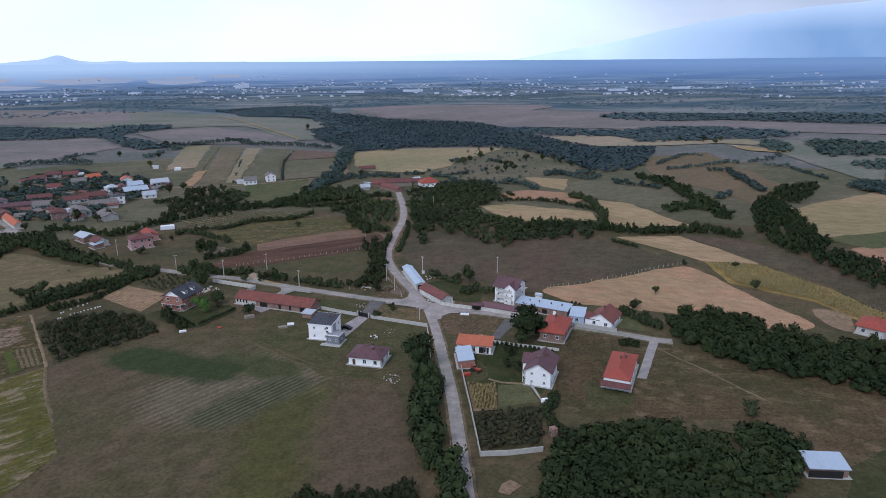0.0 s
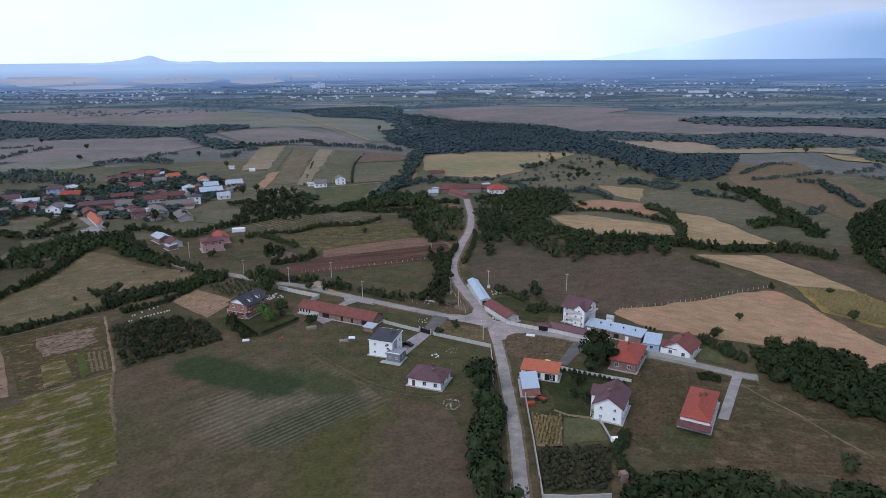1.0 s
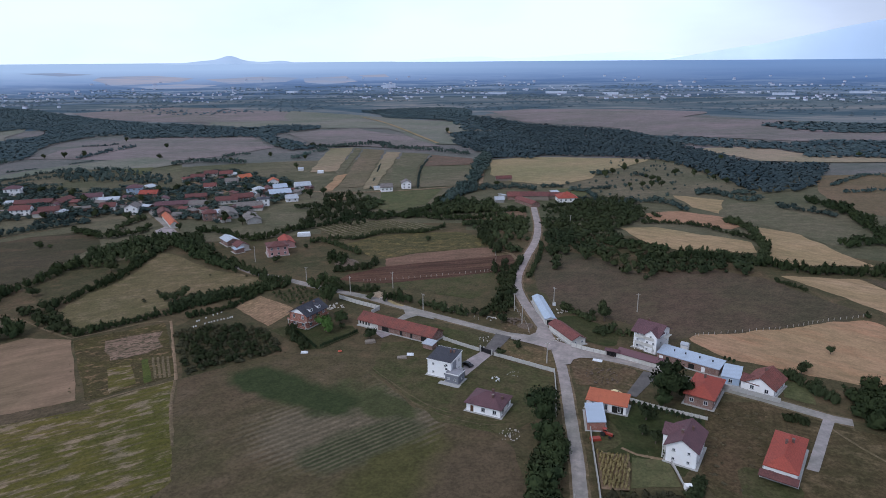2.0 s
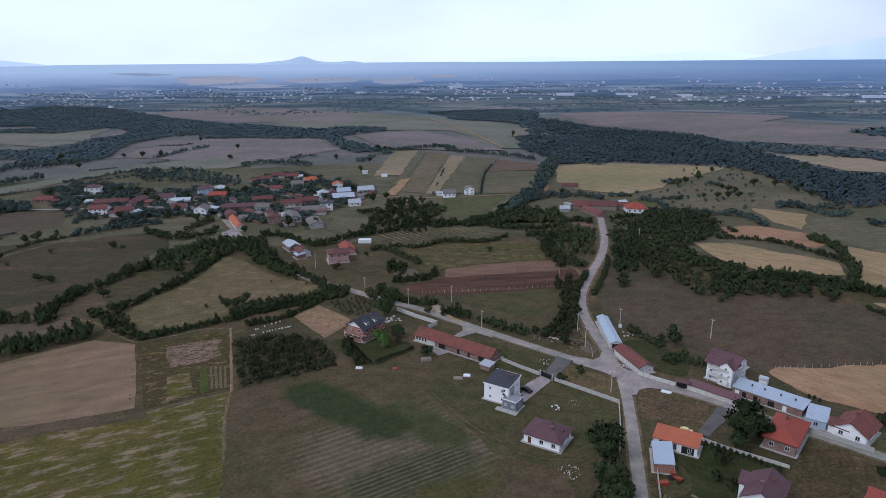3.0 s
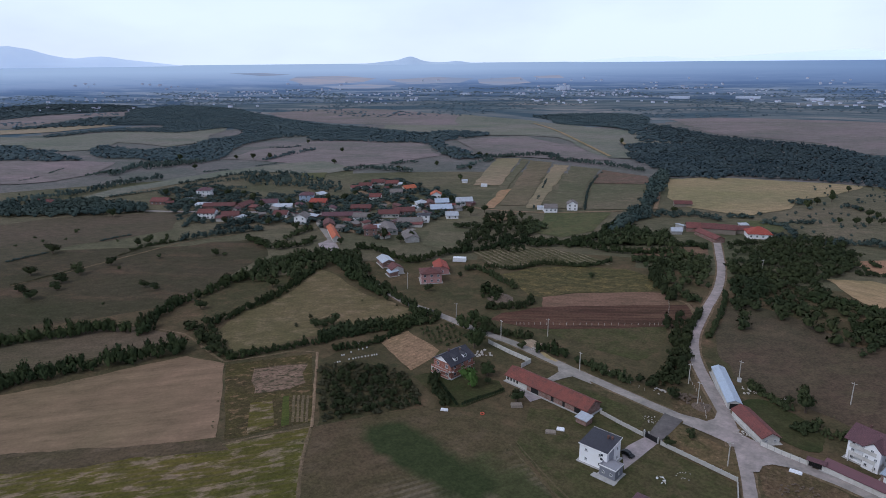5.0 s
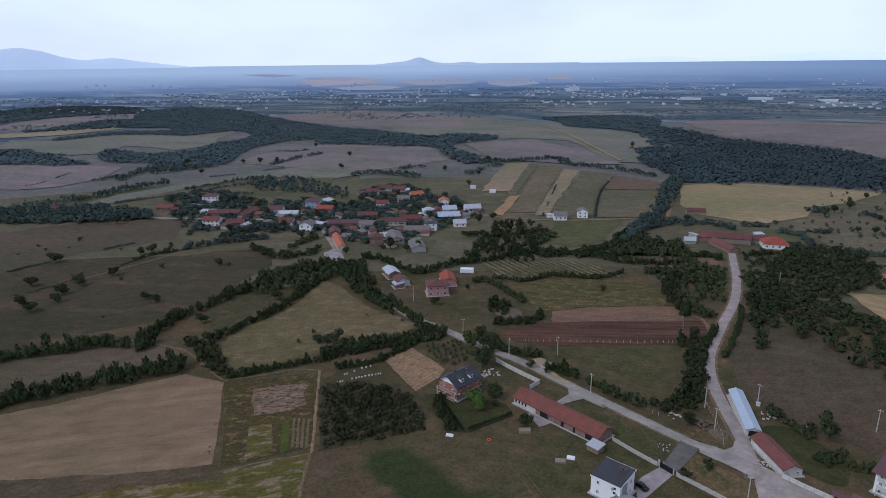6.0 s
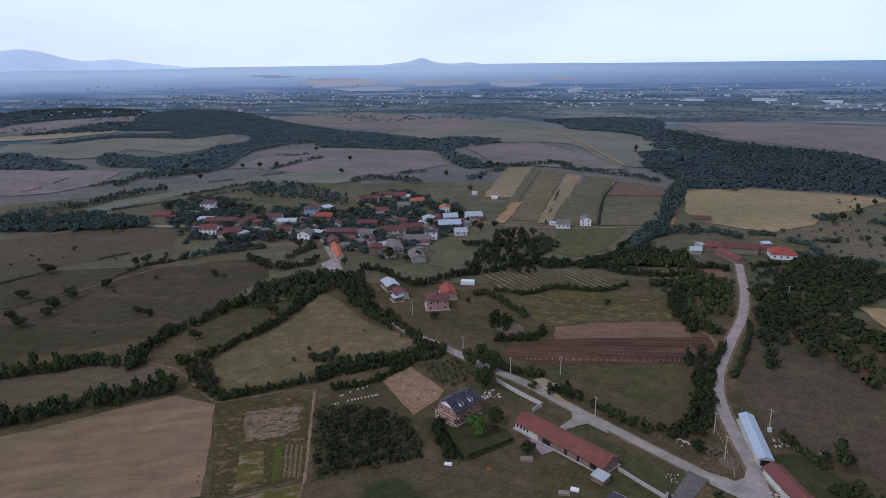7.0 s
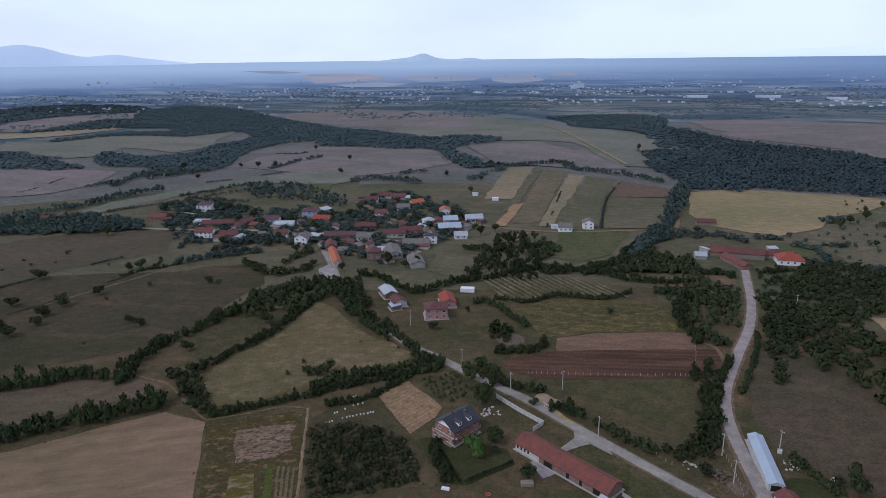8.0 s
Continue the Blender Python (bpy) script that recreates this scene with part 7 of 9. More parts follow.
for spot in [(-350.5, 249.5), (-379.1, 249.5), (-341.2, 240.9), (-339.0, 225.6), (-354.4, 230.1), (-355.1, 263.4), (-293.5, 264.7), (-302.2, 264.7), (-377.2, 319.2), (-375.2, 326.9), (-353.5, 282.8), (-411.8, 283.3), (-371.5, 390.4), (-240.0, 295.8), (-312.9, 325.5), (-249.9, 255.4), (-181.4, 263.6), (-178.7, 268.0), (-184.7, 262.0)]:
    plant("small", *spot, random.uniform(1.1, 1.9))
for spot in [(-629.8, 812.2), (-467.2, 657.9), (-348.3, 691.6), (-287.1, 626.4), (-321.3, 770.9), (-328.6, 767.4), (-302.9, 683.8), (-375.3, 651.4), (-664.0, 605.4), (-596.5, 567.1), (-469.8, 368.7), (-206.4, 996.0), (-516.1, 741.1), (-570.2, 662.5), (-591.0, 655.0), (-611.7, 647.1)]:
    plant("broad", *spot, random.uniform(0.9, 1.4))
for spot in [(20.8, 627.8), (28.3, 647.0), (41.8, 700.9), (56.2, 727.1), (57.6, 633.7), (61.3, 614.8), (66.0, 607.4), (85.3, 653.1), (40.0, 582.1), (50.4, 581.5), (58.4, 584.3), (66.9, 590.3), (102.6, 652.5), (116.2, 631.5), (123.7, 612.2), (116.3, 665.3), (147.5, 769.2), (295.0, 803.1), (319.2, 784.2), (324.0, 762.2), (341.0, 787.0), (-72.2, 566.7), (39.9, 667.8)]:
    plant("broad", *spot, random.uniform(0.7, 1.2))
for spot in [(-276.2, 444.9), (-236.0, 401.8), (-222.8, 401.4), (-219.3, 409.9), (-359.9, 563.9), (-341.4, 519.1), (-337.4, 497.0), (-324.2, 552.7), (-261.0, 537.6), (-248.0, 527.8), (-225.1, 507.0), (-213.7, 493.1), (-236.9, 482.0), (-367.7, 460.3), (-382.2, 442.8), (-434.4, 476.9), (-410.9, 463.1), (-501.4, 447.0), (-468.3, 425.7), (-444.0, 425.4), (-448.6, 470.5), (-477.1, 484.1), (-339.0, 414.7), (-307.3, 396.6), (-335.7, 399.1), (-255.3, 378.8), (-232.5, 365.1), (-338.3, 453.1), (-350.6, 490.8), (-281.9, 511.7), (-207.5, 505.6), (-318.8, 568.7)]:
    plant("broad", *spot, random.uniform(0.7, 1.3), "green garden tree between village houses")
for spot in [(-93.1, 247.5), (-184.2, 321.0), (-161.1, 326.3), (-156.4, 354.7), (-123.3, 329.0), (-89.4, 384.4), (-20.8, 243.2), (-26.7, 235.0), (-92.1, 282.0)]:
    plant("small", *spot, random.uniform(0.6, 1.2))

# ---- houses round the crossroads ----
h1 = house("white_house", "white two-storey house with a dark grey sloping roof", -44.0, 219.1, -14, 8.9, 8.8, 6.0, "shed", 0.9, WHITE, TILE_DARK, 2, 2, 2, ((1.5, 2.0), (2.6, 2.4)), 0.25, "small")
annex = house("garage_annex", "grey rendered annex with a flat roof", -39.2, 213.2, -16, 5.0, 4.6, 3.0, "flat", 0.35, DARK_GREY, FLAT_ROOF, 2, 1, 1, (), 0.1, "small", category="annex")
house("bungalow", "white bungalow with a plum-brown hipped roof", -25.4, 198.0, -14, 11.2, 9.0, 2.9, "hip", 2.7, WHITE, TILE_PURPLE, 3, 2, 1, ((2.0, -1.6), (4.4, 0.3), (1.0, 1.2)), 0.6, "white", door=0)
barn = house("long_barn", "long low old brick barn with a weathered red tile roof", -69.3, 250.3, -19.8, 36.0, 8.0, 2.7, "gable", 2.1, OLD_BRICK, TILE_BARN, 0, 0, 1, (), 0.5, category="barn")
h4 = house("brick_house", "unfinished red brick house with a dark slate roof and balconies", -109.3, 251.8, 72, 12.0, 9.5, 5.8, "gable", 2.7, RAW_BRICK, TILE_DARK, 3, 2, 2, ((2.5, -1.2), (-1.0, 1.5)), 0.8, "white")
shed1 = house("long_shed", "long narrow white shed with a pale blue sheet roof", -13.7, 281.0, -74, 27.0, 4.4, 2.5, "gable", 0.9, OLD_WHITE, METAL_BLUE, 0, 0, 1, (), 0.3, category="shed")
house("road_barn", "low white building with a brown-red tiled roof", -3.2, 257.8, -57, 17.5, 5.8, 2.4, "gable", 1.5, OLD_WHITE, TILE_DUSK, 0, 2, 1, (), 0.4, "small")
h7 = house("tall_white_house", "tall white house with balconies and a plum roof", 28.3, 255.0, -30, 9.4, 10.0, 7.0, "gable", 2.6, WHITE, TILE_PURPLE, 3, 2, 3, ((-2.2, 2.0),), 0.9, "small")
row1 = house("long_annex", "long outbuilding with a pale blue sheet roof", 40.5, 241.4, -28, 21.5, 6.4, 2.7, "shed", 0.8, OLD_BRICK, METAL_BLUE, 0, 0, 1, (), 0.3, category="outbuilding")
house("blue_annex", "small outbuilding with a pale blue sheet roof", 52.6, 232.8, -17, 5.4, 9.0, 2.6, "shed", 0.5, BLUE, METAL_BLUE, 1, 0, 1, (), 0.3, category="outbuilding")
house("red_roof_house", "brick house with a red tiled roof behind a big tree", 41.5, 218.5, 68, 15.5, 8.4, 3.6, "hip", 2.4, OLD_BRICK, TILE_RED, 3, 2, 1, ((2.0, 0.6),), 0.6)
h9 = house("gable_house", "white house with a red-brown gable roof", 62.0, 228.6, 58, 11.0, 9.0, 3.0, "gable", 2.7, WHITE, TILE_BARN, 2, 2, 1, ((1.0, 0.5),), 0.6)
h10 = house("orange_roof_house", "white house with a new orange tile roof and open porch", 11.0, 205.8, -12, 12.0, 6.0, 2.9, "shed", 0.9, WHITE, TILE_ORANGE, 3, 1, 1, (), 0.4, "tall")
house("blue_roof_shed", "brick shed with a pale blue sheet roof", 7.0, 196.6, -86, 10.8, 5.0, 2.6, "shed", 0.5, RAW_BRICK, METAL_BLUE, 0, 0, 1, (), 0.25, category="shed")
h12 = house("plum_roof_house", "white two-storey house with a plum gable roof", 31.0, 184.0, 70, 11.5, 7.8, 5.4, "gable", 2.5, WHITE, TILE_PURPLE, 3, 2, 2, ((1.5, -1.2), (-2.0, 0.8)), 0.7, "small")
h13 = house("red_barn_house", "long low white house with a bright red tile roof", 56.6, 185.2, 67, 19.2, 7.8, 3.5, "hip", 2.1, WHITE, TILE_RED, 4, 2, 1, ((1.0, 0.4), (3.0, -1.0)), 0.3)
shed2 = house("blue_sheet_barn", "open brick shed with a pale blue sheet roof", 92.8, 135.0, -5, 9.0, 5.4, 2.4, "shed", 0.8, OLD_BRICK, METAL_BLUE, 0, 0, 1, (), 0.4, category="shed")
house("far_red_house", "house with a red hipped roof at the wood's edge", 158.5, 217.5, 45, 11.0, 8.5, 3.2, "hip", 2.5, OLD_WHITE, TILE_RED, 3, 2, 1, (), 0.7)
house("pink_house", "two-storey pink house with a brown-red hipped roof", -168.0, 342.0, 35, 11.0, 10.0, 5.6, "hip", 1.9, PINK, TILE_OLD, 3, 3, 2, ((0.5, 0.5),), 0.6)
house("red_outbuilding", "outbuilding with a bright red roof", -171.0, 360.0, 125, 14.0, 7.5, 3.0, "gable", 2.0, PINK, TILE_RED, 2, 1, 1, (), 0.5, category="outbuilding")
house("sheet_roof_barn", "old brick barn with a grey sheet roof", -206.0, 356.0, -40, 12.0, 7.0, 3.2, "gable", 1.5, OLD_BRICK, METAL_GREY, 1, 1, 1, (), 0.5, category="barn")
house("small_farmhouse", "small farmhouse with a faded brown roof", -193.0, 346.0, -40, 8.0, 7.0, 3.0, "gable", 2.0, OLD_WHITE, TILE_OLD, 2, 1, 1, (), 0.5)
house("lean_to", "lean-to with a pale sheet roof", -192.1, 341.1, -40, 6.0, 5.0, 2.2, "shed", 0.7, OLD_BRICK, METAL_BLUE, 0, 0, 1, (), 0.3, category="shed")

# details of those houses
balcony(h7, -3.6, 3.6, -6.4, -5.0, 2.6)
balcony(h7, -3.6, 3.6, -6.4, -5.0, 5.2, False)
for z in (0.45, 3.0):
    b = part("balcony", box_bm(-7.5, -6.05, -4.7, 4.7, z - 0.2, z), OLD_WHITE, h4, "white concrete balcony slab")
    part("parapet", box_bm(-7.5, -7.4, -4.7, 4.7, z + 0.005, z + 0.8), RAW_BRICK, b)
for y in (-4.5, 0.0, 4.5):
    part("post", box_bm(-7.38, -7.15, y - 0.12, y + 0.12, 1.26, 2.79), OLD_WHITE, h4)
b = part("balcony", box_bm(-5.8, 5.8, -5.9, -4.8, 2.8, 3.0), OLD_WHITE, h4, "white concrete balcony slab")
part("parapet", box_bm(-5.8, 5.8, -5.9, -5.8, 3.005, 3.8), RAW_BRICK, b)
bm = bmesh.new()
prism(bm, [(-4.2, 5.9), (0, 8.3), (4.2, 5.9)], -6.06, -6.0)
part("gable_panel", bm, WHITE, h4, "white rendered gable")
for x in (-2.6, 2.2):
    d = part("dormer", box_bm(x - 0.8, x + 0.8, -4.2, -1.9, 6.3, 7.6), WHITE, h4)
    bm = bmesh.new()
    prism(bm, [(x - 1.05, 7.55), (x, 8.35), (x + 1.05, 7.55), (x, 8.18)], 1.2, 4.5)
    for v in bm.verts:
        v.co = Vector((v.co.y, -v.co.x, v.co.z))
    part("dormer_roof", bm, TILE_DARK, d)
    part("dormer_window", box_bm(x - 0.45, x + 0.45, -4.25, -4.19, 6.6, 7.3), GLASS, d)
balcony(h12, -4.5, -1.5, 3.9, 5.2, 2.7)
for k in range(4):
    x = -17 + k * 1.5
    part("shutter", box_bm(x - 0.35, x + 0.35, -4.1, -3.96, 1.0, 2.3), DARK, barn)
part("white_wall", box_bm(-18.03, -8.0, -4.05, -3.8, -0.2, 2.55), OLD_WHITE, barn, "whitewashed end wall")
# Near-black panels on the closed wall, in place of shaded openings.
for x0, x1 in ((-6.0, -2.5), (3.0, 4.2), (8.0, 9.0), (13.0, 15.5)):
    part("opening", box_bm(x0, x1, -4.03, -3.9, 0.0, 2.1), DARK, barn, "dark open doorway")
part("porch_post", box_bm(-2.4, -2.2, -4.3, -4.08, 0, 2.3), WOOD, barn)
# Likewise dark panels for the unlit insides of sheds and porch.
part("doorway", box_bm(13.42, 13.53, -1.5, 1.5, -0.1, 2.2), DARK, shed1, "dark open end of the shed")
part("porch_opening", box_bm(1.8, 5.2, -3.05, -2.9, 0.2, 2.4), DARK, h10, "dark open porch")
part("opening", box_bm(-4.9, 3.0, -3.25, -3.1, 0, 2.0), DARK, shed2, "dark open front")
bm = bmesh.new()
prism(bm, [(-2.4, 2.2), (-2.4, 2.35), (0.2, 2.95), (0.2, 2.8)], -4.6, 4.6)
for v in bm.verts:
    v.co = Vector((v.co.y - 10.7, v.co.x, v.co.z))
bmesh.ops.recalc_face_normals(bm, faces=bm.faces[:])
part("porch_roof", bm, TILE_OLD, h13, "faded brown lean-to porch roof")
part("garage_door", box_bm(10.003, 10.06, -1.6, 0.8, 0.0, 2.1), DARK, h13)
part("bay", box_bm(4.46, 4.75, -3.0, -0.6, 0.0, 5.8), GREY, h1, "grey stair bay")
for z in (1.6, 3.2, 4.6):
    part("stair_window", box_bm(2.4, 3.2, -4.45, -4.38, z, z + 0.7), GLASS, h1)
part("terrace", box_bm(-4.2, 3.4, -4.4, -2.33, -0.2, 0.2), CONCRETE, annex)

def cross_gable(hs, x0, x1, y0, y1, h, rise, wall_mat, tile, over=0.4):
    """A wing with its ridge across the house, from y0 out to y1."""
    m, half = (x0 + x1) / 2, (x1 - x0) / 2
    sgn = 1 if y1 > y0 else -1
    bm = bmesh.new()
    prism(bm, [(m - half, -0.3), (m - half, h), (m, h + rise), (m + half, h), (m + half, -0.3)], 0, abs(y1 - y0))
    for v in bm.verts:
        v.co = Vector((v.co.y, y0 + sgn * v.co.x, v.co.z))
    bmesh.ops.recalc_face_normals(bm, faces=bm.faces[:])
    wing = part("wing", bm, wall_mat, hs)
    bm = bmesh.new()
    w, lo = half + over, h - rise * over / half
    prism(bm, [(m - w, lo), (m - w, lo + 0.18), (m, h + rise + 0.18), (m + w, lo + 0.18), (m + w, lo), (m, h + rise)], 0, abs(y1 - y0) + over)
    for v in bm.verts:
        v.co = Vector((v.co.y, y0 + sgn * v.co.x, v.co.z))
    bmesh.ops.recalc_face_normals(bm, faces=bm.faces[:])
    part("wing_roof", bm, tile, wing)
    return wing


cross_gable(h12, -0.5, 4.5, 0.0, 6.0, 5.2, 2.0, WHITE, TILE_PURPLE)
cross_gable(h7, 0.2, 4.7, 0.0, -6.2, 6.98, 2.0, WHITE, TILE_PURPLE)
cross_gable(h9, -5.2, -1.0, 0.0, 5.8, 2.9, 1.6, WHITE, TILE_OLD)
for x, z in ((1.2, 1.4), (3.6, 1.4), (1.2, 4.0), (3.6, 4.0), (2.4, 6.4)):
    window(h7, "small", x, -6.205, z, 0)
part("roof_terrace", box_bm(4.72, 6.2, -1.0, 4.0, 5.0, 5.2), OLD_WHITE, h7, "white upper terrace slab")
for x0, x1, y0, y1 in ((-4.75, 4.75, -4.72, -4.66), (-4.75, 4.75, 4.66, 4.72)):
    part("fascia", box_bm(x0, x1, y0, y1, 5.9 if y0 < 0 else 6.85, 6.2 if y0 < 0 else 7.15), WHITE, h1, "white roof edge")
bm = bmesh.new()
prism(bm, [(-4.66, 5.95), (-4.66, 6.25), (4.66, 7.2), (4.66, 6.9)], 4.71, 4.78)
part("fascia", bm, WHITE, h1, "white roof edge")
for x0, x1, y0, y1 in ((-2.62, 2.62, -2.42, -2.36), (2.61, 2.67, -2.35, 2.42)):
    part("parapet_trim", box_bm(x0, x1, y0, y1, 3.3, 3.62), WHITE, annex, "white roof edge")
for x in (-6.0, -2.0, 3.0, 7.5):
    part("roof_vent", box_bm(x - 0.2, x + 0.2, 0.3, 0.7, 3.2, 3.95), IRON, row1)
for x0, x1, mt in ((-10.0, -8.6, WHITE), (-7.6, -6.4, DARK), (-4.0, -2.8, DARK), (0.5, 2.5, DARK), (5.0, 6.2, WHITE)):
    part("bay_door", box_bm(x0, x1, -3.26, -3.15, 0.2, 2.0), mt, row1)

# ---- the village ----
VILLAGE = "houses of the village"


def village(x, y, rot, L, D, h, roof, wall, tile, storeys=1, label="", rise=2.4):
    n = max(2, int(L / 3.2))
    return house("village_house", label or "village house with a weathered tile roof among trees", x, y, rot, L, D, h, roof, rise, wall, tile, n, 2, storeys,
                 ((L * 0.2, 0.4),), 0.5, "white", simple=True, group=VILLAGE)


def village_barn(x, y, rot, L, D, h, roof, wall, tile, label, rise=2.0):
    return house("village_barn", label, x, y, rot, L, D, h, roof, rise, wall, tile, 0, 0, 1, (), 0.4, simple=True, category="barn", group=VILLAGE)


village(-477.4, 421.7, 20, 15, 10, 3.0, "gable", OLD_BRICK, TILE_DUSK, 1, "low brick house with a red roof")
village(-467.7, 462.1, 30, 12, 11, 6.0, "hip", WHITE, TILE_PURPLE, 2, "large white villa with a brown hipped roof")
village_barn(-412.8, 426.7, 28, 26, 9, 3.4, "gable", OLD_BRICK, TILE_OLD, "long brick barn with a red-brown roof")
village_barn(-397.3, 438.0, 100, 18, 9, 3.2, "gable", OLD_BRICK, TILE_OLD, "brick barn with a red-brown roof")
village(-397.9, 399.7, 25, 13, 9, 4.5, "gable", WHITE, TILE_DUSK, 2, "white house with a red roof")
village(-378.9, 404.8, 35, 13, 9, 3.4, "gable", OLD_BRICK, TILE_OLD, 1, "brick house with a dark red roof")
village_barn(-432.0, 426.5, 25, 12, 6, 2.6, "shed", WHITE, METAL_GREY, "low white shed with a sheet roof", 0.6)
village(-382.8, 453.3, 30, 14, 9, 3.6, "gable", WHITE, TILE_PURPLE, 1, "white house with a plum roof")
village_barn(-363.6, 447.4, 30, 15, 9, 3.0, "shed", OLD_WHITE, METAL_GREY, "shed with a bright sheet roof", 0.8)
village(-367.0, 483.2, 30, 12, 10, 5.8, "hip", BLUE, TILE_PURPLE, 2, "pale blue two-storey house")
village(-346.8, 474.5, 15, 14, 9, 3.2, "gable", OLD_BRICK, TILE_RED, 1, "house with a bright red roof")
village(-346.2, 425.9, 20, 11, 8, 3.0, "gable", WHITE, TILE_OLD)
village(-318.8, 417.4, 110, 11, 9, 5.4, "gable", WHITE, TILE_GREY, 2, "white two-storey gabled house with a grey roof")
village_barn(-300.0, 442.4, 28, 30, 8, 3.0, "gable", OLD_BRICK, TILE_PURPLE, "long open barn with a dark roof")
village(-283.7, 444.9, 25, 12, 8, 3.0, "gable", WHITE, TILE_GREY, 1, "low white house with a grey roof")
village_barn(-293.1, 416.3, 130, 14, 8, 3.0, "gable", OLD_BRICK, TILE_OLD, "barn with a dark red roof")
village_barn(-274.0, 396.0, 134, 34, 5, 2.8, "gable", OLD_WHITE, TILE_ORANGE, "long roadside building with a bright orange roof")
village(-253.0, 410.7, 35, 9, 9, 5.2, "hip", OLD_BRICK, TILE_OLD, 2, "brick house with a red-brown roof")
village_barn(-246.4, 423.0, 130, 22, 11, 3.2, "gable", CONCRETE, TILE_GREY, "grey barn with a grey roof")
village_barn(-221.3, 411.7, 130, 18, 9, 3.0, "gable", CONCRETE, TILE_GREY, "low grey shed in the village")
village(-242.4, 447.4, 30, 18, 10, 3.0, "gable", WHITE, TILE_GREY, 1, "long white house with a grey roof")
village(-237.7, 459.9, 25, 9, 8, 5.6, "hip", WHITE, TILE_DARK, 2, "white modern house with dark bands", 1.2)
village(-270.0, 462.4, 30, 16, 9, 3.2, "gable", OLD_WHITE, TILE_OLD)
village(-262.7, 473.4, 40, 16, 9, 3.6, "gable", OLD_BRICK, TILE_OLD, 1, "brick house with a red-brown roof")
village(-264.5, 504.8, 50, 9, 8, 3.6, "hip", WHITE, METAL_GREY, 1, "house with a pale sheet roof")
village(-241.4, 495.3, 35, 17, 13, 3.6, "gable", OLD_BRICK, METAL_BLUE, 1, "house under a large pale blue sheet roof")
village(-249.2, 512.0, 35, 11, 9, 4.6, "gable", OLD_WHITE, METAL_BLUE, 1, "house with a pale blue sheet roof")
village(-269.6, 540.6, 120, 10, 9, 4.0, "gable", WHITE, TILE_ORANGE, 1, "white gabled house with a bright red roof")
village(-258.3, 507.7, 120, 13, 8, 3.0, "gable", OLD_BRICK, TILE_OLD)
village(-235.7, 527.0, 35, 13, 11, 4.0, "gable", WHITE, METAL_GREY, 1, "white house with a grey sheet roof")
village(-314.7, 512.2, 25, 10, 7, 3.2, "gable", WHITE, TILE_DUSK, 1, "white house with a red roof")
village(-352.6, 553.2, 25, 12, 8, 3.0, "gable", WHITE, TILE_OLD)
village(-351.3, 573.5, 25, 12, 8, 3.0, "gable", OLD_WHITE, TILE_OLD)
village(-336.1, 574.7, 30, 12, 8, 3.0, "gable", OLD_WHITE, TILE_DUSK)
village(-308.7, 559.9, 60, 12, 8, 3.0, "gable", CREAM, TILE_ORANGE, 1, "cream house with a pale orange roof")
village(-309.6, 538.9, 30, 11, 8, 3.0, "gable", WHITE, TILE_GREY, 1, "white house with a faded roof")
village_barn(-301.6, 470.6, 30, 16, 8, 3.0, "gable", OLD_BRICK, TILE_OLD, "barn with a red-brown roof")
village_barn(-278.4, 618.5, 20, 5, 4, 2.0, "gable", WHITE, METAL_GREY, "tiny white shed in the fields", 1.0)
village(-223.4, 479.2, 35, 9, 7, 2.8, "gable", WHITE, METAL_GREY, 1, "small white house with a sheet roof")
village(-563.9, 374.4, 20, 16, 9, 3.0, "gable", OLD_BRICK, TILE_OLD, 1, "red roofed house hidden among trees")
village(-161.6, 531.4, 25, 10, 9, 4.0, "gable", WHITE, TILE_GREY, 1, "bright white house standing alone in fields")
village(-148.5, 547.5, 110, 9, 8, 5.0, "gable", WHITE, TILE_GREY, 2, "bright white tall house standing alone in fields")
village_barn(-171.5, 536.6, 25, 5, 5, 2.0, "gable", WHITE, METAL_GREY, "tiny white shed beside a house", 1.0)
village_barn(-47.5, 519.4, 12, 20, 10, 3.0, "gable", OLD_BRICK, TILE_DUSK, "red-roofed farm building in the hamlet", 2.6)
village_barn(-36.4, 518.9, 8, 22, 9, 3.6, "gable", WOOD, TILE_OLD, "open barn with a dark red roof in the hamlet", 2.4)
village_barn(-40.2, 500.0, 128, 24, 7, 2.6, "gable", OLD_BRICK, TILE_DUSK, "long low red-roofed building beside the road", 1.8)
village_barn(-24.1, 524.9, 15, 18, 8, 2.8, "gable", WOOD, TILE_OLD, "old barn with a brown roof", 2.0)
village(-11.3, 518.2, 15, 15, 13, 3.2, "hip", WHITE, TILE_RED, 1, "hamlet house with a bright red hipped roof", 4.0)
village_barn(-21.5, 541.3, 30, 6, 4, 2.2, "shed", CONCRETE, METAL_GREY, "small pale shed in the hamlet", 0.6)
village_barn(-60.4, 519.3, 140, 8, 4, 2.4, "shed", CONCRETE, METAL_GREY, "grey-roofed shed beside the lane", 0.6)
village_barn(-61.9, 503.6, 20, 7, 5, 2.4, "gable", CONCRETE, METAL_GREY, "grey-roofed shed among trees")
village_barn(-70.1, 597.1, 20, 14, 6, 2.6, "gable", WOOD, TILE_OLD, "small dark wooden field barn")


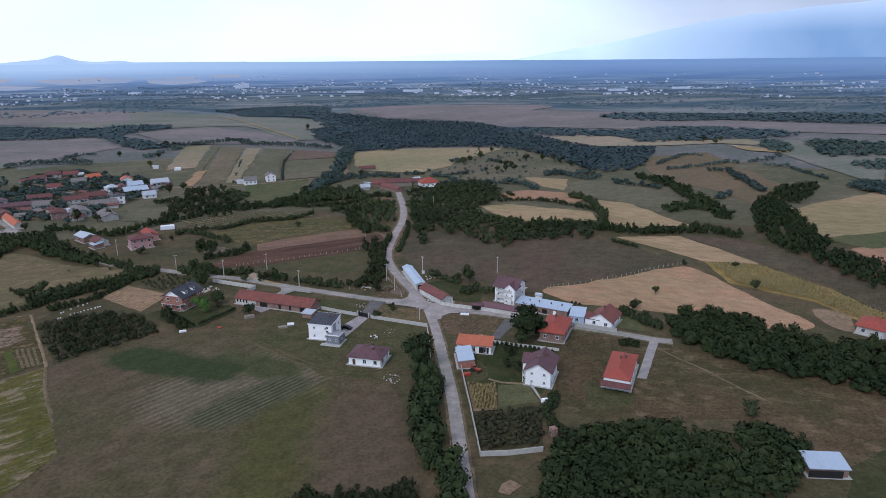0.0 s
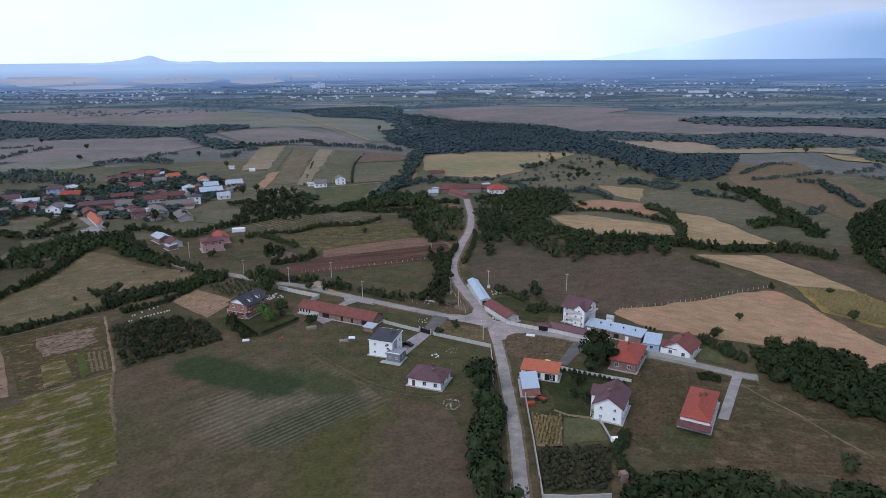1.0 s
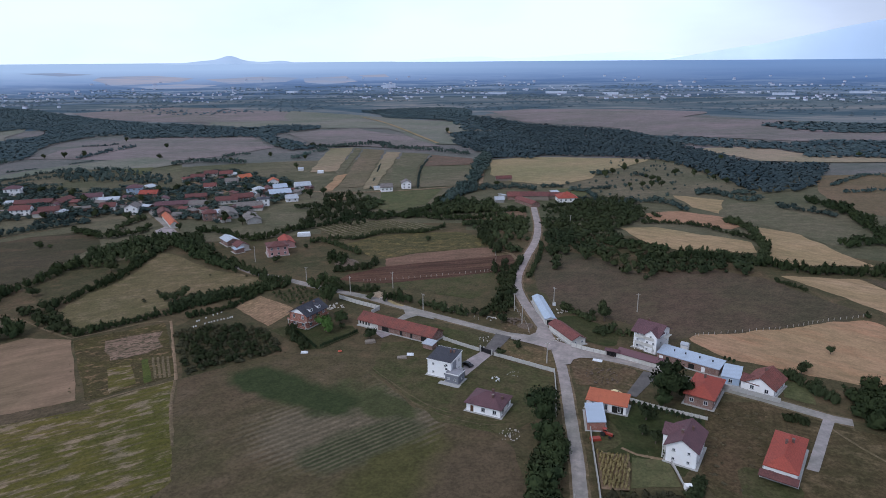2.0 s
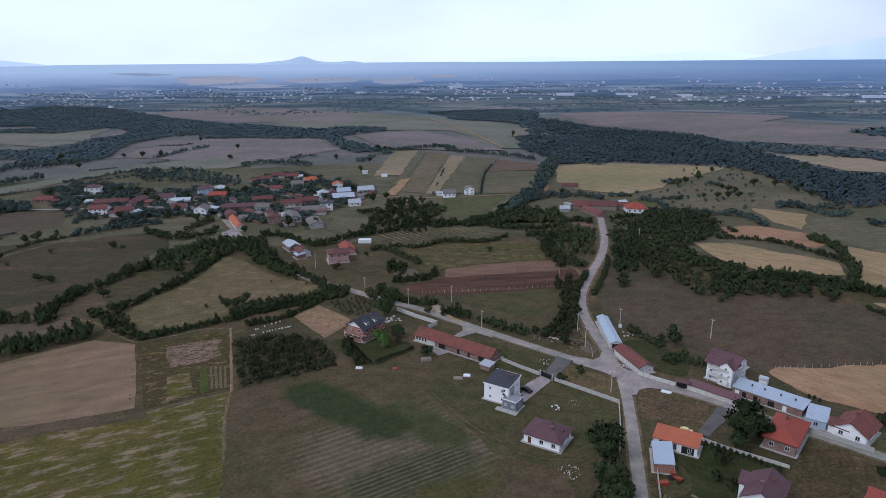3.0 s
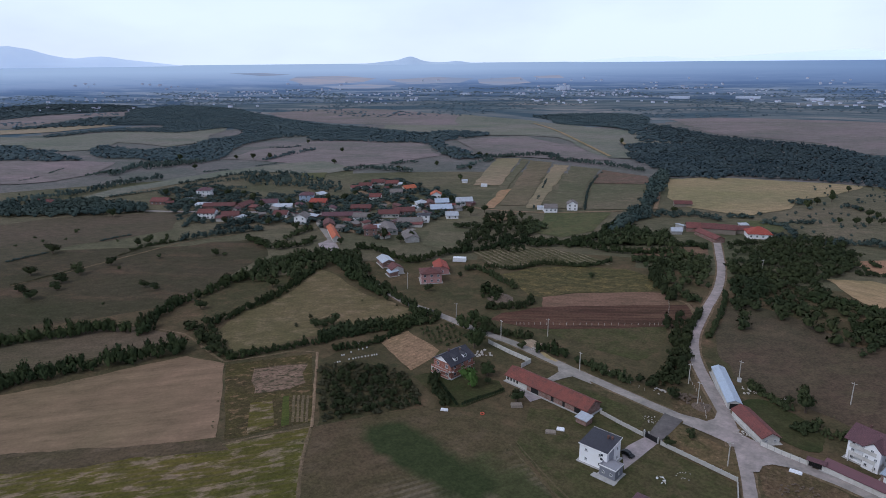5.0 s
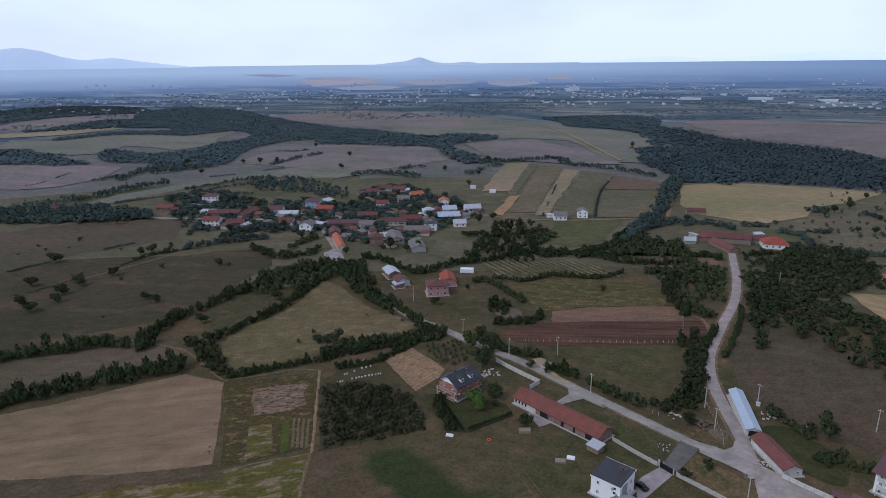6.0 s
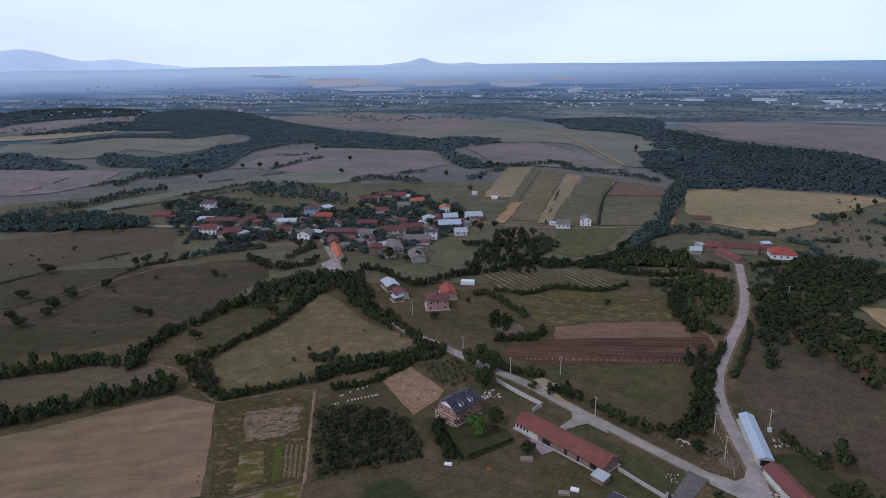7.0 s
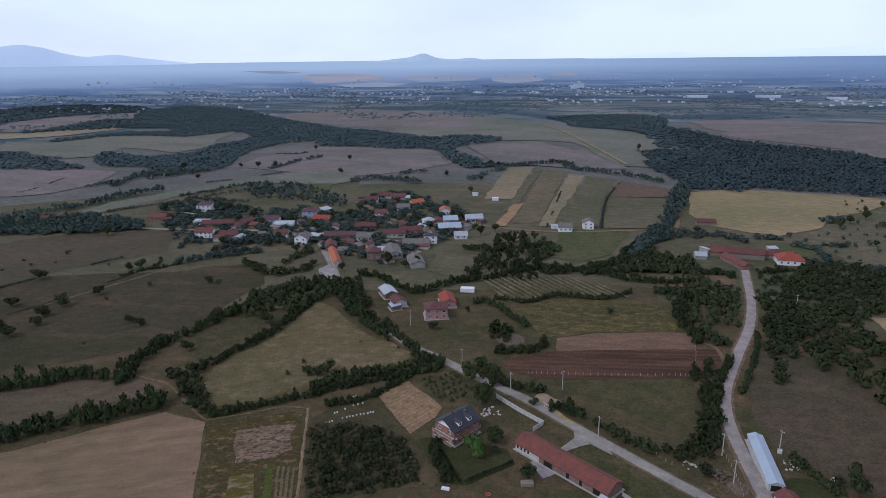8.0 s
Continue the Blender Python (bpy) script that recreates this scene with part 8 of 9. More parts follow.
# yards, sheds and gardens among the village houses
for spot in [(-485.8, 434.3), (-411.0, 419.2), (-385.3, 421.0), (-382.2, 442.8), (-352.3, 442.5), (-304.6, 431.2), (-282.1, 428.3), (-268.1, 415.6), (-262.0, 434.6), (-241.6, 428.4), (-254.3, 473.6), (-248.8, 485.8), (-301.1, 502.7), (-299.2, 526.6), (-341.1, 531.9), (-233.0, 493.4)]:
    x, y = spot
    k = [(x + random.uniform(6, 12) * math.cos(a), y + random.uniform(6, 12) * math.sin(a)) for a in (0.2, 1.3, 2.3, 3.3, 4.4, 5.4)]
    field("farmyard", "worn pale dirt farmyard between houses", k, DIRT, 0.16 + random.uniform(0, 0.05), 0.8, True, "yard")
for n, spot in enumerate([(-465.3, 420.3), (-461.2, 440.5), (-394.2, 426.9), (-384.4, 435.6), (-362.5, 437.6), (-336.4, 430.6), (-319.4, 433.2), (-321.9, 460.9), (-286.7, 431.2), (-274.9, 425.1), (-271.1, 430.2), (-253.9, 422.4), (-251.9, 442.8), (-235.0, 444.4), (-290.4, 486.1), (-280.1, 491.0), (-261.2, 489.8), (-244.6, 478.3), (-239.2, 510.5), (-231.1, 504.2), (-326.6, 551.6), (-325.1, 574.1), (-339.0, 540.6), (-357.9, 542.6), (-360.1, 419.3), (-379.6, 395.4), (-368.5, 404.3), (-229.0, 525.9), (-239.4, 407.1), (-278.8, 410.4), (-311.1, 476.3), (-366.1, 502.8), (-356.6, 461.2)]):
    tile = (TILE_OLD, METAL_GREY, TILE_PURPLE, TILE_DUSK, TILE_GREY)[n % 5]
    house("village_shed", "small outbuilding in a village yard", *spot, random.uniform(0, 180), random.uniform(5, 9), random.uniform(4, 6), random.uniform(2.2, 2.8), ("gable", "shed")[n % 2],
          random.uniform(0.7, 1.5), (OLD_BRICK, OLD_WHITE, CONCRETE)[n % 3], tile, simple=True, category="shed", group="village sheds")
grove([(-510.2, 448.1), (-498.5, 497.1), (-416.9, 479.7), (-395.2, 507.2), (-339.9, 500.5), (-369.8, 559.4), (-344.2, 600.3), (-277.5, 569.3), (-231.5, 520.4), (-229.1, 476.5), (-232.8, 432.7), (-239.3, 400.2), (-282.3, 408.7), (-311.4, 407.4), (-356.3, 397.7), (-405.1, 383.5)], 7.5, 4.2, DARK_LEAVES, "garden trees and bushes between village houses", "garden_bushes", "bushes", 0.95, 0.85, 0.42)


# ---- walls, gates, poles ----
def wall_run(label, pts, height, panel=2.5, post=True, material=None, thick=0.18, group="compound walls"):
    w = empty("compound_wall", *pts[0])
    tagged(w, label, "wall", group)
    for (x0, y0), (x1, y1) in zip(pts, pts[1:]):
        d = math.hypot(x1 - x0, y1 - y0)
        n = max(1, round(d / panel))
        a = math.degrees(math.atan2(y1 - y0, x1 - x0))
        step = d / n
        me = mesh_of("panel", box_bm(0.12, step - 0.12, -thick / 2, thick / 2, -0.3, height))
        me.materials.append(material or PALE_WALL)
        pm = mesh_of("post", box_bm(-0.115, 0.115, -thick / 2 - 0.05, thick / 2 + 0.05, -0.3, height + 0.15))
        pm.materials.append(CONCRETE)
        for k in range(n):
            m = pose(x0 - pts[0][0] + (x1 - x0) * k / n, y0 - pts[0][1] + (y1 - y0) * k / n, 0, 0, 0, a)
            shared("panel", me, w, m)
            shared("post", pm, w, m)
    return w


wall_run("pale concrete panel wall along the yard", [(-50.2, 245.1), (-42.4, 241.1), (-34.6, 237.6)], 1.4)
wall_run("pale concrete panel wall along the grass triangle", [(-28.8, 235.1), (-17.6, 230.5), (-6.4, 225.9), (-5.1, 210.9), (-4.5, 196.5)], 1.4)
wall_run("white wall beside the west road", [(-106.9, 280.6), (-94.9, 275.0), (-84.4, 270.9), (-86.3, 265.2)], 1.8, material=OLD_WHITE)
wall_run("white wall along the lane", [(-1.2, 248.2), (4.7, 245.5), (11.8, 242.9)], 1.7, material=OLD_WHITE)
wall_run("long pale wall along the garden", [(5.1, 199.8), (6.1, 184.3), (7.5, 166.8), (9.1, 142.2), (16.4, 142.5), (25.6, 144.1)], 1.5)
wall_run("grey concrete wall along the lane before the gabled house", [(47.0, 225.8), (55.3, 222.4), (64.3, 218.5)], 1.8, material=CONCRETE)
wall_run("white picket wall above the garden", [(16.8, 211.6), (24.0, 208.5), (40.3, 203.6)], 1.1, material=OLD_WHITE)
wall_run("low garden wall", [(25.9, 183.9), (27.6, 176.6), (29.2, 167.7)], 0.7)
house("wall_roof", "white lean-to wall with a plum sheet roof along the lane", 23.2, 240.0, -26, 16.5, 3.0, 2.0, "shed", 0.7, OLD_WHITE, PLUM_SHEET, 0, 0, 1, (), 0.3, category="outbuilding")


def gate(x, y, rot, w, label):
    g = tagged(empty("metal_gate", x, y, rot), label, "gate")
    part("frame", box_bm(-w / 2, w / 2, -0.05, 0.05, 0.1, 0.25), IRON, g)
    part("top_rail", box_bm(-w / 2, w / 2, -0.05, 0.05, 1.75, 1.9), IRON, g)
    n = int(w / 0.5)
    me = mesh_of("board", box_bm(-0.23, 0.23, -0.03, 0.03, 0.251, 1.749))
    me.materials.append(IRON)
    for k in range(n):
        shared("board", me, g, pose(-w / 2 + (k + 0.5) * w / n, 0, 0))
    for s in (-1, 1):
        part("gate_post", box_bm(s * (w / 2 + 0.2) - 0.19, s * (w / 2 + 0.2) + 0.19, -0.2, 0.2, -0.3, 2.2), CONCRETE, g)


gate(-31.9, 236.3, -26, 4.6, "black metal driveway gate between concrete posts")
gate(-33.7, 237.7, -26, 1.2, "small black metal garden gate")
gate(13.6, 242.8, -12, 4.0, "dark metal gate in a white wall")


def pole(x, y, h=8.5, rot=0.0, lamp=False, label="tall weathered concrete power pole"):
    p = tagged(empty("power_pole", x, y, rot), label, "pole", "power poles")
    bm = bmesh.new()
    tube(bm, 0, 0, -0.5, h, 0.2, 0.12)
    part("shaft", bm, POLE, p)
    part("crossarm", box_bm(-0.8, 0.8, 0.13, 0.23, h - 0.6, h - 0.48), POLE, p)
    for x1 in (-0.7, 0.0, 0.7):
        bm = bmesh.new()
        tube(bm, x1, 0.18, h - 0.479, h - 0.3, 0.05, 0.05, 6)
        part("insulator", bm, WHITE, p)


for spot in [(-65.0, 272.2), (-86.5, 298.5), (-26.2, 280.4), (-21.5, 265.7), (-9.4, 232.5), (-9.8, 290.5), (25.8, 289.5), (-103.8, 287.0), (-6.3, 432.5)]:
    pole(*spot, random.uniform(8.0, 9.0), random.uniform(-40, 40))
for spot in [(-130.9, 298.5), (-172.8, 325.1)]:
    pole(*spot, random.uniform(8.0, 9.0), random.uniform(-40, 40))


def cypress(x, y, h):
    c = tagged(empty("conifer", x, y), "small dark green columnar conifer in a hedge row", "conifer", "conifer hedge")
    return c


CYP_V, CYP_F, CYP_N = crown(300, 5, 200, 0.17)
CYP_ME = tri_mesh("crown", CYP_V * np.array([0.55, 0.55, 1.3]) + np.array([0, 0, 0.05]), CYP_F, CYPRESS, CYP_N)
CYP_TRUNK = bmesh.new()
tube(CYP_TRUNK, 0, 0, -0.2, 0.9, 0.06, 0.04, 6)
CYP_TRUNK = mesh_of("trunk", CYP_TRUNK)
CYP_TRUNK.materials.append(BARK)


def conifer_row(pts, gap, h=2.2):
    for (x0, y0), (x1, y1) in zip(pts, pts[1:]):
        d = math.hypot(x1 - x0, y1 - y0)
        n = int(d / gap)
        for k in range(n):
            c = cypress(x0 + (x1 - x0) * k / n, y0 + (y1 - y0) * k / n, h)
            s = h / 2.2 * random.uniform(0.85, 1.15)
            shared("crown", CYP_ME, c, Matrix.Diagonal((s, s, s, 1)))
            shared("trunk", CYP_TRUNK, c, Matrix())


conifer_row([(-108.7, 239.4), (-95.1, 226.8)], 1.1)
conifer_row([(-94.3, 228.9), (-84.8, 245.3)], 1.1)
conifer_row([(17.4, 208.7), (28.6, 204.7), (38.7, 200.0)], 1.5, 2.6)
conifer_row([(53.2, 247.5), (57.2, 244.3)], 1.5, 2.6)


def fence_posts(label, pts, gap=2.6, h=1.3):
    f = tagged(empty("post_fence", *pts[0], 0, 0), label, "fence", "post fences")
    me = mesh_of("post", box_bm(-0.06, 0.06, -0.06, 0.06, -0.2, h))
    me.materials.append(POLE)
    for p in spline(pts, gap):
        shared("post", me, f, pose(p.x - pts[0][0], p.y - pts[0][1], land_z(p.x, p.y), random.uniform(-5, 5), random.uniform(-5, 5), 0))


fence_posts("ragged fence of pale concrete posts", [(46.1, 267.7), (80.4, 281.5), (99.7, 292.8), (121.2, 303.0)])
fence_posts("line of pale posts beside the road", [(-54.3, 275.6), (-39.8, 267.7)], 3.0)
fence_posts("line of pale posts beside the road bend", [(-26.0, 283.1), (-19.7, 266.5), (-17.8, 257.7)], 2.0)
fence_posts("line of pale posts below the ploughed field", [(-103.3, 304.8), (-74.7, 317.6), (-44.0, 332.9)], 2.6)
fence_posts("line of posts across the ploughed field", [(-48.1, 376.7), (-44.4, 355.4), (-41.9, 332.4)], 3.0)
fence_posts("low fence posts along the road", [(0.7, 126.3), (1.4, 144.3), (1.8, 160.7)], 2.5)


# ---- loose things ----
def car(x, y, rot, paint=None, label="black parked car on the concrete driveway", size=1.0):
    c = tagged(empty("car", x, y, rot, 0.15), label, "car", "parked cars")
    bm = bmesh.new()
    prism(bm, [(-2.1, 0.3), (-2.15, 0.75), (-1.3, 0.92), (1.5, 0.95), (2.1, 0.85), (2.1, 0.3)], -0.85, 0.85)
    prism(bm, [(-1.2, 0.93), (-0.5, 1.42), (1.0, 1.45), (1.7, 0.96)], -0.72, 0.72)
    bmesh.ops.bevel(bm, geom=bm.edges[:], offset=0.06, segments=2, affect="EDGES")
    c.scale = (size, size, size)
    part("body", bm, paint or CAR_PAINT, c)
    part("windscreen", box_bm(-0.6, 0.6, -1.05, -0.55, 1.0, 1.2), GLASS, c)
    for s in (-1, 1):
        for yy in (-1.35, 1.35):
            bm = bmesh.new()
            tube(bm, 0, 0, -0.1, 0.1, 0.32, 0.32, 14)
            w = part("wheel", bm, TYRE, c)
            w.matrix_basis = pose(s * 0.8, yy, 0.32, 0, 90, 0)


CABINET_AT = [(-9.6, 290.5)]
SAND_AT = [(-90.3, 288.0), (-86.2, 287.9), (-20.4, 265.1), (-122.7, 333.2), (-86.3, 283.5), (-104.9, 269.4), (-6.6, 284.2), (4.1, 281.3), (-34.1, 249.1)] + [(-25.5, 216.8)]


def heap(name, label, x, y, r, n, material, size=0.6, category="rubble", high=0.6, piece="stone"):
    """A loose heap of uneven pieces, each one its own."""
    pile = tagged(empty(name, x, y), label, category)
    kinds = []
    for k in range(4):
        bm = bmesh.new()
        bmesh.ops.create_icosphere(bm, subdivisions=1, radius=1)
        for v in bm.verts:
            v.co *= 1 + 0.35 * noise.noise(v.co * 1.3 + Vector((7 * k, 0, 0)))
        me = mesh_of(piece, bm)
        me.materials.append(material)
        kinds.append(me)
    for k in range(n):
        a, q = random.uniform(0, math.tau), r * math.sqrt(random.random())
        s = size * random.uniform(0.4, 1.2)
        shared(piece, kinds[k % 4], pile, pose(q * math.cos(a), q * math.sin(a), 0.05 + s * 0.3 + high * max(0, 1 - q / r), 0, 0, random.uniform(0, 360)) @ Matrix.Diagonal((s, s * random.uniform(0.5, 1), s * random.uniform(0.35, 0.7), 1)))
    return pile


def slab_pile(name, label, x, y, rot, w, d, h, material, n=3, category="pile"):
    ob = tagged(empty(name, x, y, rot), label, category)
    for k in range(n):
        part("slab", box_bm(-w / 2 + 0.05 * k, w / 2 - 0.08 * k, -d / 2 + 0.06 * k, d / 2 - 0.04 * k, h / n * k + 0.002 * k + (0.0 if k else -0.2), h / n * (k + 1)), material, ob)




def cabinet(x, y, rot):
    c = tagged(empty("meter_cabinet", x, y, rot), "small white metal cabinet at the foot of a pole", "cabinet")
    part("body", box_bm(-0.6, 0.6, -0.45, 0.45, -0.1, 1.3), WHITE_SHEET, c)
    part("lid", box_bm(-0.68, 0.68, -0.52, 0.52, 1.301, 1.4), OLD_WHITE, c)


cabinet(*CABINET_AT[0], 20)
car(-36.8, 224.7, 60)
car(13.9, 214.5, 75, YELLOW_PAINT, "small pale yellow car parked behind the house", 0.85)
g = tagged(empty("gate_canopy", 13.6, 242.8, -12), "plum tiled canopy over the gate", "canopy")
bm = bmesh.new()
prism(bm, [(-1.3, 2.5), (0, 3.2), (1.3, 2.5), (0, 3.0)], -2.6, 2.6)
part("roof", bm, TILE_PURPLE, g)
for x in (-2.35, 2.35):
    part("post", box_bm(x - 0.12, x + 0.12, -0.5, -0.26, -0.2, 2.85), OLD_WHITE, g)
house("garden_hut", "tiny white garden hut behind the long outbuilding", 40.5, 254.5, -25, 2.6, 2.2, 2.0, "gable", 0.6, WHITE, METAL_GREY, base=False, over=0.2, category="hut")
heap("rubble_heap", "pale heap of rubble by the meadow", -17.3, 184.0, 3.4, 40, STONE, 0.28, high=0.1)
heap("rubble_heap", "brown heap of rubble and earth on a building plot", 9.7, 226.1, 6.5, 70, EARTH, 0.5, high=0.2)
heap("brush_heap", "brown heap of cut brush", -25.4, 268.5, 3.5, 40, BARK, 0.7, "brush heap", 0.9, "branch_bundle")
heap("stone_heap", "pale stones on the grass", -26.1, 216.9, 1.6, 9, STONE, 0.35, high=0.1)
heap("stone_heap", "grey stones on the grass", -20.3, 221.9, 2.4, 12, CONCRETE, 0.22, high=0.05)
heap("stone_heap", "pale stone blocks beside the verge", -35.0, 269.9, 2.2, 16, STONE, 0.6, high=0.3)
SAND = land("pale_heaped_sand", (0.33, 0.26, 0.19), (0.27, 0.21, 0.15), None, 0.3, speck=0.2)
YELLOW_SAND = land("spilt_yellow_sand", (0.40, 0.31, 0.17), (0.34, 0.26, 0.14), None, 0.3, speck=0.2)


def mound(name, label, x, y, r, h, material, category):
    """A loose heap with an uneven skirt."""
    bm = bmesh.new()
    rings = []
    for i in range(9):
        q = i / 8
        ring = []
        for k in range(28):
            a = k * math.tau / 28
            w = r * q * (1 + 0.28 * noise.noise((math.cos(a) * 1.4, math.sin(a) * 1.4, x)))
            px, py = w * math.cos(a), w * math.sin(a)
            ring.append(bm.verts.new((px, py, h * (1 - smooth(q)) * (1 + 0.5 * noise.noise((px * 0.8, py * 0.8, y))) - 0.06 * q)))
        rings.append(ring)
    for a, b in zip(rings, rings[1:]):
        for k in range(28):
            bm.faces.new((a[k], b[k], b[(k + 1) % 28], a[(k + 1) % 28]))
    bmesh.ops.remove_doubles(bm, verts=bm.verts[:], dist=0.001)
    bmesh.ops.recalc_face_normals(bm, faces=bm.faces[:])
    ob = part(name, bm, material, None)
    ob.matrix_world = pose(x, y, land_z(x, y) + 0.1)
    return tagged(ob, label, category)


mound("sand_heap", "pale heap of building sand beside the road", *SAND_AT[0], 4.2, 1.6, SAND, "heap")
mound("sand_heap", "low grey heap of gravel beside the sand", *SAND_AT[1], 2.6, 0.9, SAND, "heap")
mound("earth_heap", "low reddish heap of earth in the road bend", *SAND_AT[2], 3.6, 0.9, EARTH, "heap")
mound("earth_mound", "bare earth mound among bushes", *SAND_AT[3], 6.5, 2.2, EARTH, "mound")
field("spilt_sand", "strip of spilt yellow sand along the road", [(-83.7, 282.7), (-79.5, 279.8), (-75.1, 277.1), (-75.8, 275.8), (-80.4, 277.8), (-83.9, 280.6)], YELLOW_SAND, 0.3, 0.5, False, "sand")
heap("stone_heap", "white rubble beside the road", *SAND_AT[4], 2.2, 20, STONE, 0.5, high=0.3)
heap("slab_heap", "pale broken slabs beside the brick house", *SAND_AT[5], 4.0, 26, STONE, 0.7, high=0.2, piece="slab")
heap("stone_heap", "pale stones strewn behind the long shed", *SAND_AT[6], 3.0, 18, STONE, 0.5, high=0.1)
heap("stone_heap", "pale stones along the garden edge", *SAND_AT[7], 3.0, 14, STONE, 0.5, high=0.1)
heap("stone_heap", "white rubble along the driveway's edge", *SAND_AT[8], 2.6, 22, STONE, 0.28, high=0.05)
heap("litter_heap", "pale scraps lying on the yard grass", *SAND_AT[9], 1.8, 7, WHITE_SHEET, 0.35, high=0.05, piece="scrap")
heap("stone_heap", "white rubble beside the barn", -6.7, 252.4, 2.4, 22, STONE, 0.5, high=0.3)
slab_pile("plank_pile", "stack of grey planks on the grass", -61.6, 226.4, 20, 3.4, 2.0, 0.6, WOOD)
slab_pile("sheet_pile", "white plastic sheeting on the grass", -59.3, 229.5, 10, 2.6, 1.8, 0.5, WHITE_SHEET)
slab_pile("hay_rack", "weathered wooden rack on the grass", -77.4, 237.1, 30, 4.0, 2.4, 0.9, WOOD)
slab_pile("pallet_pile", "white boat-shaped trough on the grass", -98.7, 223.4, 15, 2.6, 1.2, 0.6, WHITE_SHEET)
house("lean_shed", "small brick lean-to with a tin roof beside the barn", -53.7, 237.2, -20, 4.2, 3.4, 1.9, "shed", 0.5, OLD_BRICK, METAL_GREY, base=False, category="shed", over=0.3)
slab_pile("white_slab", "white slab on the building plot", 8.4, 238.1, -10, 3.4, 1.6, 0.4, WHITE_SHEET)
slab_pile("skip", "small orange-brown hut at the garden's edge", 29.4, 151.7, 20, 2.0, 2.0, 2.2, OLD_BRICK)
slab_pile("white_hut", "small white hut by the garden path", 29.8, 168.4, 10, 2.0, 1.6, 1.4, WHITE)
slab_pile("greenhouse_tent", "small pale plastic greenhouse", -169.4, 381.5, 20, 8.0, 4.0, 2.2, WHITE_SHEET)
slab_pile("field_bale", "pale heap in the strip field", -252.7, 607.7, 20, 6.0, 4.0, 2.5, WHITE_SHEET)


def tractor(x, y, rot):
    t = tagged(empty("tractor", x, y, rot), "small red tractor parked in the yard", "tractor")
    part("bonnet", box_bm(-0.4, 0.4, -1.8, 0.2, 0.7, 1.35), RED_PAINT, t)
    part("cab", box_bm(-0.6, 0.6, 0.21, 1.4, 0.6, 1.1), RED_PAINT, t)
    part("roof", box_bm(-0.65, 0.65, 0.2, 1.45, 2.2, 2.3), RED_PAINT, t)
    for sx in (-0.55, 0.55):
        part("roof_post", box_bm(sx - 0.04, sx + 0.04, 1.3, 1.38, 1.101, 2.199), IRON, t)
    for sx in (-0.75, 0.75):
        for yy, r in ((-1.4, 0.42), (0.9, 0.75)):
            bm = bmesh.new()
            tube(bm, 0, 0, -0.16, 0.16, r, r, 16)
            part("wheel", bm, TYRE, t).matrix_basis = pose(sx, yy, r, 0, 90, 0)


tractor(10.3, 188.9, 60)
slab_pile("trailer", "flat red trailer in the yard", 7.1, 186.2, 20, 3.0, 1.6, 0.9, RED_PAINT, 2, "trailer")
bm = bmesh.new()
for k in range(14):
    a = k * math.tau / 14
    bmesh.ops.create_icosphere(bm, subdivisions=1, radius=0.22, matrix=Matrix.Translation((math.cos(a) * 0.6, math.sin(a) * 0.6, 0.2)))
ring = part("paddling_ring", bm, ORANGE_PAINT, None)
ring.matrix_world = pose(-86.0, 227.0, 0.05)
tagged(ring, "orange plastic ring lying on the grass", "toy")


# beehives in two lines beside the orchard
def hive(x, y, rot):
    h = tagged(empty("beehive", x, y, rot), "small white box beehive in the orchard grass", "beehive", "rows of beehives")
    part("box", box_bm(-0.24, 0.24, -0.24, 0.24, 0.0, 0.42), WHITE_SHEET, h)
    part("lid", box_bm(-0.28, 0.28, -0.28, 0.28, 0.421, 0.48), OLD_WHITE, h)


for pts, gap in (([(-155.0, 235.5), (-149.4, 243.3), (-142.9, 250.4)], 1.1), ([(-156.0, 242.7), (-152.7, 250.2), (-149.5, 256.1)], 1.6), ([(-157.2, 253.9), (-156.3, 256.9)], 1.4)):
    for p in spline(pts, gap):
        if random.random() < 0.8:
            hive(p.x + random.uniform(-0.2, 0.2), p.y + random.uniform(-0.2, 0.2), 40)


